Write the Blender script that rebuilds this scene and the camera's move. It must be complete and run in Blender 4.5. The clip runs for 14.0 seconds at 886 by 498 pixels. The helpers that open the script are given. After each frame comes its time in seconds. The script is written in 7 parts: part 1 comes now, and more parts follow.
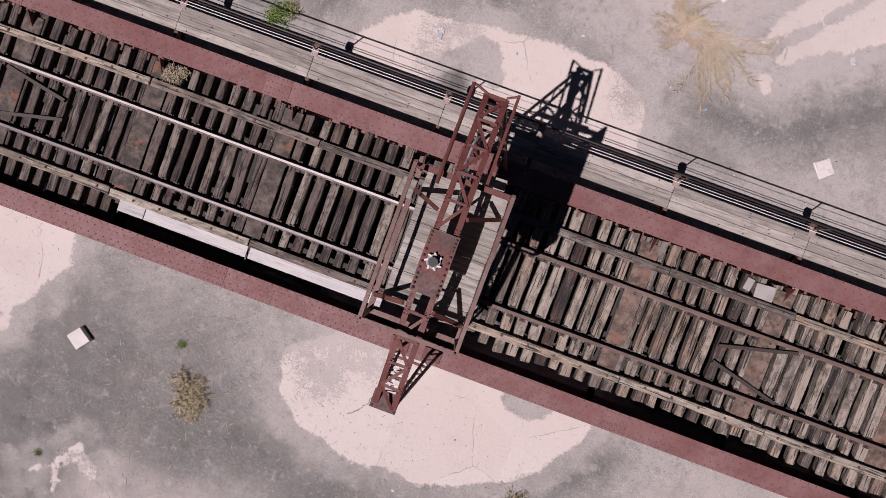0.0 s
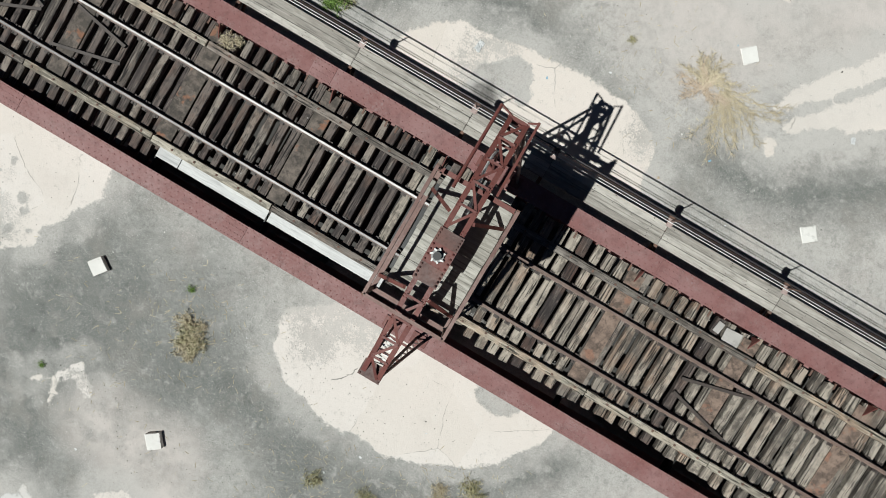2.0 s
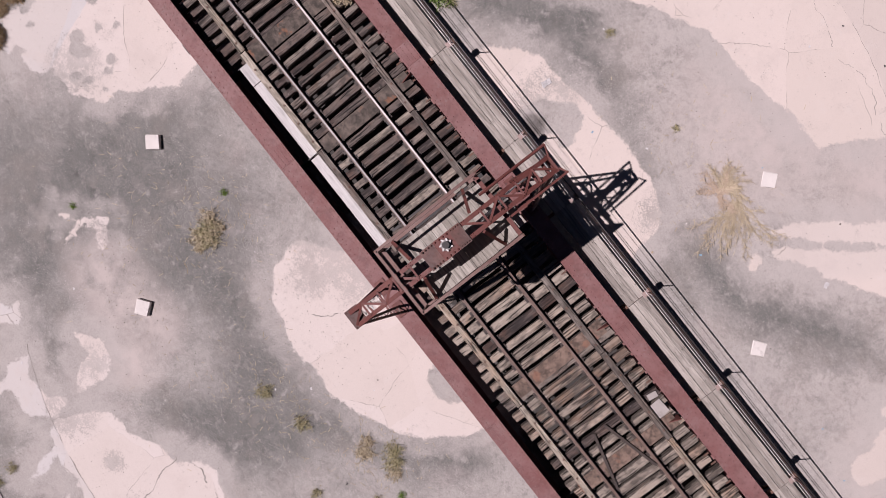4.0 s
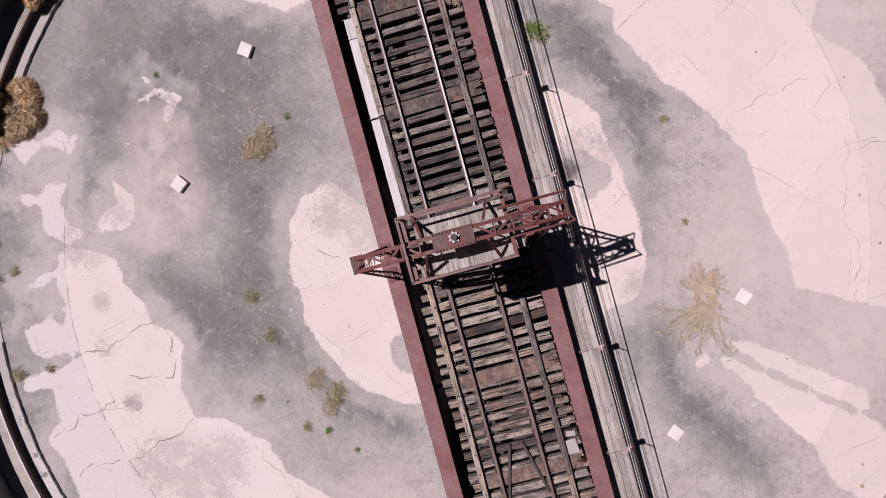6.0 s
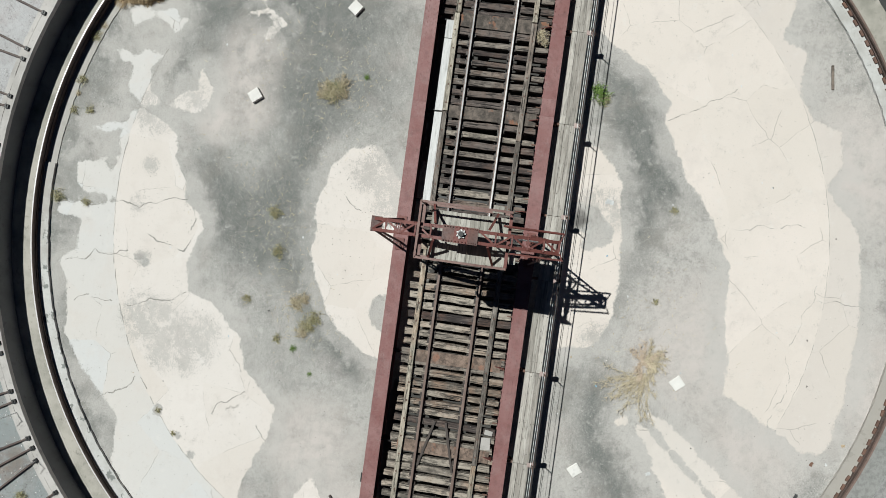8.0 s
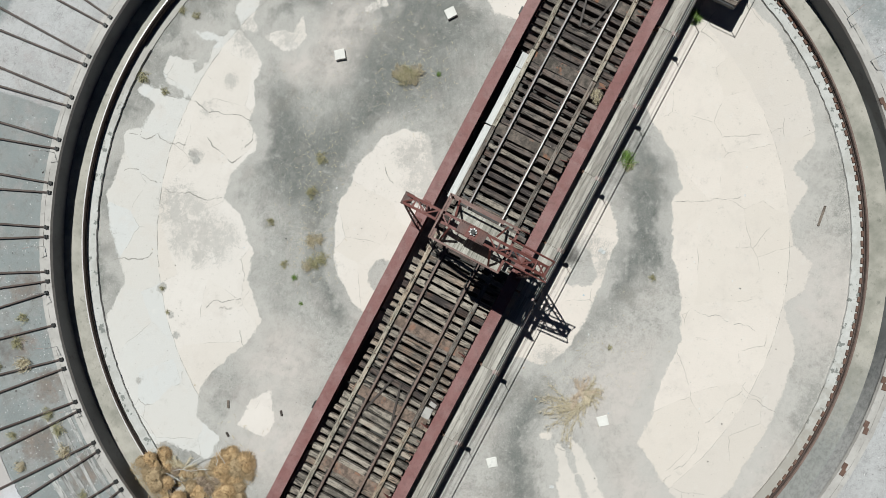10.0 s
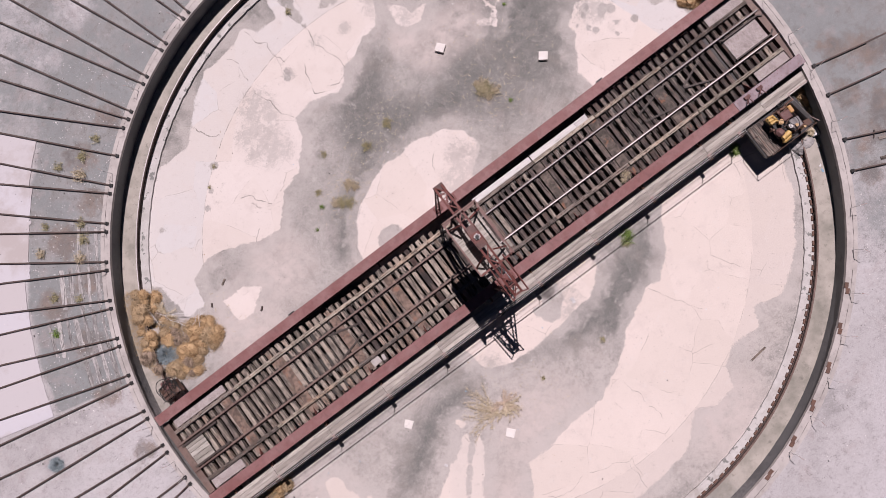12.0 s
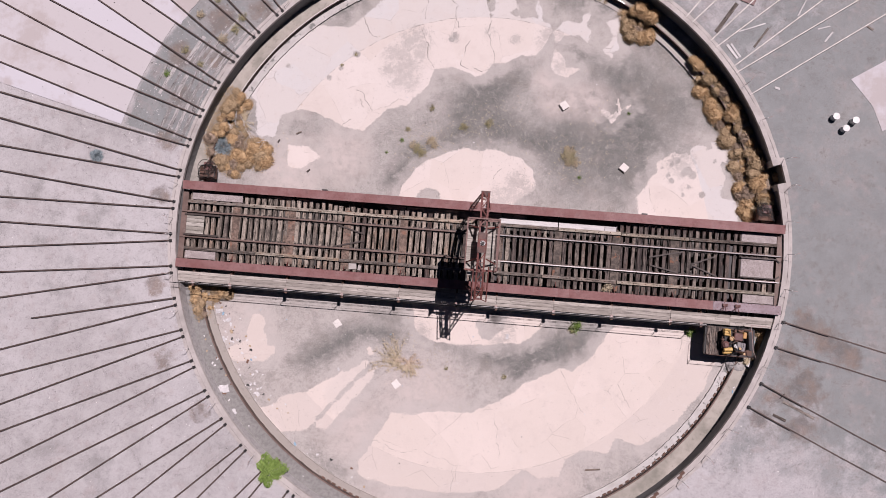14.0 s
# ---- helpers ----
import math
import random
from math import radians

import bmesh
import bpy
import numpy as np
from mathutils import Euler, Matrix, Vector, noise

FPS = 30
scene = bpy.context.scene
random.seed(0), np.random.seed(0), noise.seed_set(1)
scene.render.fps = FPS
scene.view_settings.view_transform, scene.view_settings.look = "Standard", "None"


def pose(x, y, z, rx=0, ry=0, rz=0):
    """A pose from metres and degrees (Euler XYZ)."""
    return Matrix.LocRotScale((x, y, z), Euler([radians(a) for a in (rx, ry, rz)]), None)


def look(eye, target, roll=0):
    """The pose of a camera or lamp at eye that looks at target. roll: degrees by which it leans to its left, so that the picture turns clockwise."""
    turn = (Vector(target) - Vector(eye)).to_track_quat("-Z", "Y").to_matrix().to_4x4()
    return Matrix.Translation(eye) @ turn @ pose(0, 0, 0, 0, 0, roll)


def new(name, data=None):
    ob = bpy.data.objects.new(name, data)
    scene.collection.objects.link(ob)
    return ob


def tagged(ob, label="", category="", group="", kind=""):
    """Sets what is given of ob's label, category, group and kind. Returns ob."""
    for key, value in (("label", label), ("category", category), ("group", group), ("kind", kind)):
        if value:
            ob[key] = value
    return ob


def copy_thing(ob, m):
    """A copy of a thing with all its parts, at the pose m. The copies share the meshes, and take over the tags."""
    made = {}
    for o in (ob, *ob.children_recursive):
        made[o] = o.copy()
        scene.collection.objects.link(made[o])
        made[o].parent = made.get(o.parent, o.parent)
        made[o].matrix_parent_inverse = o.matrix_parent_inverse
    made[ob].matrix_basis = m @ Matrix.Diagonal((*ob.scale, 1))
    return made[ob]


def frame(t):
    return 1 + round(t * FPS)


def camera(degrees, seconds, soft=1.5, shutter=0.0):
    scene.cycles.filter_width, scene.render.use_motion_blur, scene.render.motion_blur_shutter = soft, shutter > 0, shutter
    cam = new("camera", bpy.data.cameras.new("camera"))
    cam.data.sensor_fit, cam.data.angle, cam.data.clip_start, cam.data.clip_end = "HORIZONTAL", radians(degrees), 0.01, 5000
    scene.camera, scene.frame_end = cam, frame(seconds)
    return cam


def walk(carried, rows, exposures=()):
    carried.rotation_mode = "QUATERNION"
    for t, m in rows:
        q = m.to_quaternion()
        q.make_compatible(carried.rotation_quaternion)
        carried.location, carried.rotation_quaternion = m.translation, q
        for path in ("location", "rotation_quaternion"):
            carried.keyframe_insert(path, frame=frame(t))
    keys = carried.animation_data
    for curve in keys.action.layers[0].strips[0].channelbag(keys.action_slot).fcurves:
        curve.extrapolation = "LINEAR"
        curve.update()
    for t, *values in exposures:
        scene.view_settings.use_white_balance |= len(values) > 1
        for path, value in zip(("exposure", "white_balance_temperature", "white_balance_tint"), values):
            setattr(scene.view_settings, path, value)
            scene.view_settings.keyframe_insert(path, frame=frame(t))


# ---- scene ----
cam = camera(70.0, 14.0, 0.55)
# seconds, place of the eye, heading of the picture's right side, two small tilts from straight down
PATH = [
    (0, -0.29, -0.72, 16.35, -159.81, -1.86, 1.86),
    (0.5, -0.19, -0.79, 16.60, -157.89, -2.18, 1.76),
    (0.6, -0.15, -0.86, 16.85, -155.84, -2.38, 1.85),
    (1, -0.18, -0.83, 17.06, -154.09, -2.24, 1.96),
    (1.5, -0.21, -0.79, 17.32, -151.92, -2.07, 2.10),
    (2, -0.22, -0.79, 17.56, -149.54, -2.08, 2.24),
    (2.5, -0.24, -0.78, 17.83, -146.71, -2.03, 2.39),
    (2.6, -0.18, -0.77, 18.22, -142.90, -1.98, 2.45),
    (3, -0.16, -0.75, 18.49, -139.79, -2.01, 2.46),
    (3.2, -0.14, -0.74, 18.62, -138.24, -2.02, 2.47),
    (3.75, -0.13, -0.73, 19.23, -131.34, -1.87, 2.67),
    (4.25, -0.12, -0.72, 19.80, -125.06, -1.74, 2.86),
    (4.8, -0.11, -0.72, 20.41, -118.16, -1.59, 3.06),
    (5.3, -0.10, -0.71, 20.97, -111.88, -1.46, 3.25),
    (5.5, -0.12, -0.71, 21.16, -110.05, -1.40, 3.31),
    (6, -0.19, -0.74, 21.67, -105.28, -1.15, 3.57),
    (6.4, -0.24, -0.77, 22.07, -101.47, -0.96, 3.78),
    (6.5, -0.25, -0.82, 22.74, -95.12, -0.75, 3.94),
    (7, -0.26, -0.87, 23.29, -90.83, -0.59, 4.06),
    (7.5, -0.24, -0.93, 23.86, -86.50, -0.45, 4.22),
    (8, -0.24, -0.93, 24.42, -82.23, -0.32, 4.25),
    (8.2, -0.25, -0.92, 24.82, -79.37, -0.19, 4.24),
    (8.75, -0.37, -0.87, 25.77, -73.71, 0.11, 4.03),
    (9.3, -0.49, -0.81, 26.71, -68.06, 0.42, 3.81),
    (9.8, -0.59, -0.77, 27.57, -62.91, 0.69, 3.62),
    (10.3, -0.70, -0.72, 28.43, -57.77, 0.97, 3.42),
    (10.4, -0.70, -0.73, 29.77, -49.40, 1.05, 3.28),
    (10.5, -0.68, -0.77, 29.90, -48.62, 1.08, 3.32),
    (11, -0.59, -0.93, 30.53, -44.73, 1.22, 3.52),
    (11.5, -0.57, -1.06, 31.19, -40.90, 1.39, 3.60),
    (12, -0.55, -1.16, 31.86, -37.00, 1.55, 3.62),
    (12.3, -0.54, -1.22, 32.26, -34.66, 1.65, 3.63),
    (12.4, -0.49, -1.27, 33.05, -29.40, 1.73, 3.56),
    (12.5, -0.48, -1.28, 33.31, -27.65, 1.75, 3.54),
    (13, -0.57, -1.39, 34.41, -20.56, 2.05, 3.23),
    (13.1, -0.61, -1.46, 34.93, -17.20, 2.18, 3.08),
    (13.3, -0.64, -1.52, 35.39, -14.20, 2.30, 2.95),
    (13.5, -0.67, -1.57, 35.74, -11.91, 2.39, 2.85),
    (13.7, -0.67, -1.59, 35.98, -10.40, 2.40, 2.78),
    (13.8, -0.68, -1.69, 36.95, -4.20, 2.46, 2.53),
    (13.9, -0.68, -1.76, 37.70, 0.60, 2.50, 2.33),
    (14, -0.69, -1.83, 38.31, 4.48, 2.53, 2.17),
]
PINK, PALE = (0.12, 6450.0, 31.0), (0.17, 6060.0, 3.0)
walk(cam, [(t, pose(x, y, z, 0, 0, h) @ pose(0, 0, 0, a) @ pose(0, 0, 0, 0, b)) for t, x, y, z, h, a, b in PATH],
     [(0.0, -0.12, *PINK[1:]), (0.5, -0.11, *PINK[1:]), (0.6, *PALE), (2.5, *PALE), (2.6, -0.03, *PINK[1:]), (5.3, 0.04, *PINK[1:]), (6.4, 0.09, *PINK[1:]), (6.5, *PALE), (10.3, *PALE), (10.4, *PINK), (14.0, *PINK)])

# ---- light: a high clear sun ----
SUN = Vector((0.30, 0.45, 1.0)).normalized()
world = bpy.data.worlds.new("sky")
scene.world = world
world.use_nodes = True
wt = world.node_tree
sky = wt.nodes.new("ShaderNodeTexSky")
sky.sky_type, sky.sun_disc = "NISHITA", False
sky.altitude, sky.air_density, sky.dust_density, sky.ozone_density = 1800, 0.12, 0.1, 1.0
sky.sun_elevation, sky.sun_rotation = math.asin(SUN.z), math.atan2(SUN.x, SUN.y)
wt.links.new(sky.outputs[0], wt.nodes["Background"].inputs[0])
wt.nodes["Background"].inputs[1].default_value = 0.05
sun = new("sun", bpy.data.lights.new("sun", "SUN"))
sun.data.energy, sun.data.angle, sun.data.color = 4.6, radians(0.5), (1.0, 0.96, 0.9)
sun.matrix_world = look((20, 30, 60), Vector((20, 30, 60)) - SUN)


# ---- materials ----
class Mat:
    """A node material with short calls for the usual nodes."""

    def __init__(self, name, rough=0.7, metal=0.0):
        self.m = bpy.data.materials.new(name)
        self.m.use_nodes = True
        self.t = self.m.node_tree
        self.b = self.t.nodes["Principled BSDF"]
        self.b.inputs["Roughness"].default_value, self.b.inputs["Metallic"].default_value = rough, metal
        self.where = self.t.nodes.new("ShaderNodeTexCoord").outputs["Object"]

    def put(self, socket, v):
        if isinstance(v, bpy.types.NodeSocket):
            self.t.links.new(v, socket)
        elif isinstance(v, tuple) and len(v) == 3 and socket.type == "RGBA":
            socket.default_value = (*v, 1)
        else:
            socket.default_value = v

    def node(self, kind, out, settings=(), **inputs):
        n = self.t.nodes.new(kind)
        if kind == "ShaderNodeMath":
            n.operation = settings
        for k, v in inputs.items():
            self.put(n.inputs[int(k[1:]) if k[0] == "i" and k[1:].isdigit() else k.replace("_", " ")], v)
        return n.outputs[out]

    def world_place(self):
        self.where = self.t.nodes.new("ShaderNodeNewGeometry").outputs["Position"]
        return self

    def shift(self):
        """Moves the pattern by a different amount on each object."""
        r = self.random()
        far = self.node("ShaderNodeMath", 0, "MULTIPLY", i0=r, i1=57.0)
        n = self.t.nodes.new("ShaderNodeVectorMath")
        n.operation = "ADD"
        self.put(n.inputs[0], self.where)
        self.put(n.inputs[1], self.node("ShaderNodeCombineXYZ", 0, X=far, Y=far, Z=far))
        self.where = n.outputs[0]
        return self

    def random(self):
        return self.t.nodes.new("ShaderNodeObjectInfo").outputs["Random"]

    def island(self):
        return self.t.nodes.new("ShaderNodeNewGeometry").outputs["Random Per Island"]

    def attr(self, name):
        n = self.t.nodes.new("ShaderNodeAttribute")
        n.attribute_name = name
        return n.outputs["Fac"]

    def noise(self, scale, detail=4.0, rough=0.6, stretch=None):
        v = self.where
        if stretch:
            v = self.node("ShaderNodeMapping", 0, Vector=v, Scale=stretch)
        return self.node("ShaderNodeTexNoise", 0, Vector=v, Scale=scale, Detail=detail, Roughness=rough)

    def cells(self, scale, out=0, feature="F1", stretch=None):
        v = self.where
        if stretch:
            v = self.node("ShaderNodeMapping", 0, Vector=v, Scale=stretch)
        n = self.t.nodes.new("ShaderNodeTexVoronoi")
        n.feature = feature
        self.put(n.inputs["Vector"], v)
        n.inputs["Scale"].default_value = scale
        return n.outputs[out]

    def math(self, op, a, b=0.0):
        return self.node("ShaderNodeMath", 0, op, i0=a, i1=b)

    def step(self, v, lo, hi, a=0.0, b=1.0):
        return self.node("ShaderNodeMapRange", 0, Value=v, From_Min=lo, From_Max=hi, To_Min=a, To_Max=b)

    def mix(self, fac, a, b):
        n = self.t.nodes.new("ShaderNodeMix")
        n.data_type = "RGBA"
        self.put(n.inputs[0], fac)
        self.put(n.inputs[6], a)
        self.put(n.inputs[7], b)
        return n.outputs[2]

    def color(self, c, rough=None):
        self.put(self.b.inputs["Base Color"], c)
        if rough is not None:
            self.put(self.b.inputs["Roughness"], rough)
        return self

    def bump(self, height, strength=0.4, distance=0.01):
        n = self.t.nodes.new("ShaderNodeBump")
        n.inputs["Strength"].default_value, n.inputs["Distance"].default_value = strength, distance
        self.put(n.inputs["Height"], height)
        self.put(self.b.inputs["Normal"], n.outputs[0])
        return self.m


def paint_steel(name, base, worn, rust, rough=0.6, dusty=0.7):
    k = Mat(name, rough).shift()
    big, mid, fine = k.noise(0.9, 5), k.noise(4.0, 6, 0.7), k.noise(18, 6, 0.7)
    c = k.mix(k.step(big, 0.36, 0.66), base, worn)
    c = k.mix(k.step(mid, 0.50, 0.72, 0, 0.6), c, tuple(0.55 * v for v in base))
    c = k.mix(k.step(fine, 0.56, 0.70, 0, 0.55), c, rust)
    c = k.mix(k.step(k.noise(2.6, 7, 0.75), 0.61, 0.68, 0, 0.8), c, rust)
    dust = k.math("MULTIPLY", k.step(k.noise(1.7, 6, 0.7), 0.5, 0.68), k.step(k.noise(30, 3), 0.4, 0.7, 0, dusty))
    c = k.mix(dust, c, (0.5 * worn[0] + 0.13, 0.5 * worn[1] + 0.125, 0.5 * worn[2] + 0.12))
    k.color(c, k.step(fine, 0.3, 0.7, rough - 0.1, rough + 0.25))
    return k.bump(k.math("ADD", fine, mid), 0.35, 0.005)


def timber(name, dark, light, along, warm=0.5, fine=1.0, crack_depth=0.95, streak=0.6, rust=0.0):
    """Weathered timber whose grain runs along one axis of the object."""
    k = Mat(name, 0.88).shift()

    def grain(across, length, detail=5, rough=0.65):
        return k.noise(1.0, detail, rough, tuple(length if i == along else across * fine for i in range(3)))

    g, s, crack = grain(10.0, 0.9), grain(30.0, 1.6), grain(24.0, 1.1, 4, 0.6)
    tone = k.math("FRACT", k.math("MULTIPLY", k.random(), 7.31))
    tone2 = k.math("FRACT", k.math("MULTIPLY", k.random(), 23.7))
    c = k.mix(k.step(k.math("ADD", g, k.math("MULTIPLY", k.math("SUBTRACT", tone, 0.5), 0.42)), 0.33, 0.67), dark, light)
    c = k.mix(k.math("MULTIPLY", k.step(k.noise(1.1, 3), 0.42, 0.62), k.step(tone2, 0.35, 0.9, 0, warm)), c, (dark[0] * 3.0, dark[1] * 2.0, dark[2] * 1.45))
    c = k.mix(k.step(s, 0.54, 0.62, 0, streak), c, tuple(min(0.6, 1.4 * v) for v in light))
    c = k.mix(k.step(grain(5.0, 2.2, 6, 0.75), 0.50, 0.62, 0, 0.75 * crack_depth), c, tuple(0.6 * v for v in dark))
    c = k.mix(k.step(grain(14.0, 3.5, 6, 0.75), 0.60, 0.67, 0, streak), c, tuple(min(0.6, 1.3 * v) for v in light))
    c = k.mix(k.step(k.noise(3.2, 6, 0.75), 0.57, 0.64, 0, 0.45), c, tuple(1.1 * v for v in dark))
    if rust:
        c = k.mix(k.math("MULTIPLY", k.step(k.noise(1.7, 7, 0.75), 0.51, 0.63, 0, rust), k.step(s, 0.35, 0.6, 0.4, 1.0)), c, (0.15, 0.088, 0.06))
        c = k.mix(k.step(k.noise(2.6, 7, 0.78), 0.545, 0.60, 0, 0.5), c, tuple(0.5 * v for v in dark))
    c = k.mix(k.step(crack, 0.56, 0.60, 0, crack_depth), c, tuple(0.2 * v for v in dark))
    k.color(c, 0.9)
    return k.bump(k.math("SUBTRACT", k.math("ADD", g, s), k.math("MULTIPLY", crack, 1.5)), 0.8, 0.012)


def concrete(name, base, dark, scale=1.0, corner=None):
    """Stained concrete; corner: another colour that takes over towards the south-west of the pit, on the wall as
    painted sunlight.
    """
    k = Mat(name, 0.85).world_place()
    big, mid, fine = k.noise(0.6 * scale, 5), k.noise(3.0 * scale, 6, 0.7), k.noise(30 * scale, 4)
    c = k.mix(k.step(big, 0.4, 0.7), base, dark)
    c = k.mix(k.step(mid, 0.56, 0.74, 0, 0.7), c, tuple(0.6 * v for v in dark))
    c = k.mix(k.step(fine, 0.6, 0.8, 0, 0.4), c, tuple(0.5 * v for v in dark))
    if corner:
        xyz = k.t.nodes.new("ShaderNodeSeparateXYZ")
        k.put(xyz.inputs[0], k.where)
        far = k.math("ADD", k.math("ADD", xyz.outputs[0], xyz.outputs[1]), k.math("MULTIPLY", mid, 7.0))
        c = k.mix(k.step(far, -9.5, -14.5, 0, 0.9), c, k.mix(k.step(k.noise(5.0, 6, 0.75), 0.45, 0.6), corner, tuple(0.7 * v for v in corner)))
    k.color(c)
    return k.bump(k.math("ADD", mid, fine), 0.3, 0.006)


def plain(name, c, rough=0.6, metal=0.0, vary=0.35):
    k = Mat(name, rough, metal).shift()
    n, f = k.noise(3.0, 4), k.noise(22, 4)
    col = k.mix(k.step(n, 0.35, 0.7), c, tuple(v * (1 - vary) for v in c))
    k.color(k.mix(k.step(f, 0.58, 0.75, 0, 0.5), col, tuple(v * 0.5 for v in c)))
    return k.bump(f, 0.2, 0.003)


def foliage(name, a, b, rough=0.7):
    k = Mat(name, rough)
    k.color(k.mix(k.island(), a, b))
    k.b.inputs["Specular IOR Level"].default_value = 0.2
    return k.m


girder_red = paint_steel("oxide_red_girder_paint", (0.182, 0.075, 0.07), (0.235, 0.125, 0.12), (0.12, 0.06, 0.048))
arch_red = paint_steel("red_brown_arch_paint", (0.115, 0.032, 0.026), (0.15, 0.05, 0.04), (0.05, 0.024, 0.02), 0.55, 0.3)
cage_brown = paint_steel("brown_cage_steel", (0.15, 0.082, 0.07), (0.22, 0.14, 0.122), (0.09, 0.045, 0.036), 0.6)
dark_plate = paint_steel("dark_stained_and_shaded_steel", (0.085, 0.05, 0.045), (0.15, 0.065, 0.05), (0.04, 0.03, 0.028))
rust = paint_steel("rust_brown_steel", (0.105, 0.062, 0.048), (0.155, 0.086, 0.062), (0.065, 0.04, 0.032), 0.8)
rail_rust = paint_steel("rusty_rail_steel", (0.12, 0.08, 0.066), (0.18, 0.125, 0.105), (0.07, 0.045, 0.036), 0.55)
yard_rust = paint_steel("dark_yard_rail_steel", (0.06, 0.042, 0.036), (0.10, 0.07, 0.06), (0.04, 0.028, 0.024), 0.6)
rail_grey = paint_steel("weathered_grey_pipe_steel", (0.30, 0.22, 0.20), (0.38, 0.30, 0.28), (0.2, 0.1, 0.08), 0.5)
# white base colour stands in for sun shining on the north-east rails
pale_rail = plain("shine_white_rail_steel", (0.55, 0.53, 0.50), 0.6)
# the steel's bright reflection is put into this pale base colour
rail_bright = plain("polished_rail_head", (0.62, 0.60, 0.59), 0.4, 0.15, 0.25)
tie_wood = timber("weathered_tie_timber", (0.045, 0.036, 0.033), (0.215, 0.186, 0.16), 1, 0.6, rust=0.4)
tie_brown = timber("dark_brown_tie_timber", (0.032, 0.025, 0.024), (0.13, 0.106, 0.094), 1, 0.65, rust=0.4)
tie_pale = timber("pale_dry_tie_timber", (0.10, 0.086, 0.073), (0.335, 0.293, 0.245), 1, 0.5, rust=0.15)
beam_cover = timber("brown_cover_plank", (0.07, 0.055, 0.046), (0.19, 0.155, 0.128), 1, 0.6, 0.6)
iron = plain("dark_brown_track_iron", (0.06, 0.046, 0.04), 0.6)


def plate_cover(name, base, dusty, orange, much):
    """A grimy steel plate with dried mud and patches of orange rust."""
    k = Mat(name, 0.85).shift()
    big, mid, fine = k.noise(1.4, 5, 0.65), k.noise(5.0, 6, 0.7), k.noise(24, 5, 0.7)
    c = k.mix(k.step(k.noise(2.6, 6, 0.72), 0.42, 0.60), base, dusty)
    c = k.mix(k.step(mid, 0.5, 0.62, 0, 0.8), c, tuple(0.55 * v for v in base))
    c = k.mix(k.step(k.noise(2.1, 5, 0.6), much, much + 0.06, 0, 0.6), c, orange)
    c = k.mix(k.step(fine, 0.55, 0.7, 0, 0.5), c, tuple(0.5 * v for v in base))
    k.color(c)
    return k.bump(k.math("ADD", mid, fine), 0.5, 0.008)


cover_dark = plate_cover("grimy_cover_plate", (0.06, 0.05, 0.042), (0.155, 0.125, 0.105), (0.27, 0.115, 0.06), 0.60)
cover_tan = plate_cover("rusty_tan_cover_plate", (0.105, 0.076, 0.06), (0.23, 0.165, 0.13), (0.26, 0.125, 0.08), 0.57)
girder_lilac = paint_steel("lilac_grey_girder_paint", (0.215, 0.165, 0.18), (0.30, 0.25, 0.27), (0.12, 0.06, 0.058))
guard_wood = timber("dark_guard_timber", (0.075, 0.063, 0.054), (0.22, 0.195, 0.172), 0, 0.3)
guard_pale = timber("pale_guard_timber", (0.17, 0.15, 0.12), (0.42, 0.38, 0.315), 0, 0.3)
walk_wood = timber("grey_walkway_plank", (0.26, 0.238, 0.212), (0.45, 0.42, 0.38), 0, 0.0, 0.8, 0.4, 0.2)
board_wood = timber("silver_grey_board", (0.25, 0.235, 0.205), (0.42, 0.40, 0.36), 0, 0.0, 0.8, 0.45, 0.25)
yard_wood = timber("bleached_yard_tie", (0.20, 0.196, 0.19), (0.42, 0.41, 0.40), 1, 0.0, 1.0, 0.8)
white_board = timber("whitewashed_board", (0.46, 0.455, 0.45), (0.58, 0.575, 0.565), 0, 0.0, 0.7, 0.25)
coping_mat = concrete("pale_coping_concrete", (0.44, 0.415, 0.395), (0.31, 0.292, 0.275), 1.6)
# the last colour paints sunlight onto the south-west stretch of the wall
wall_mat = concrete("stained_pit_wall_sunlit_southwest", (0.15, 0.155, 0.158), (0.10, 0.104, 0.106), 1.0, (0.44, 0.43, 0.42))
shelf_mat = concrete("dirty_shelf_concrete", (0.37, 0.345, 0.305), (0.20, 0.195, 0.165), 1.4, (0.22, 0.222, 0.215))


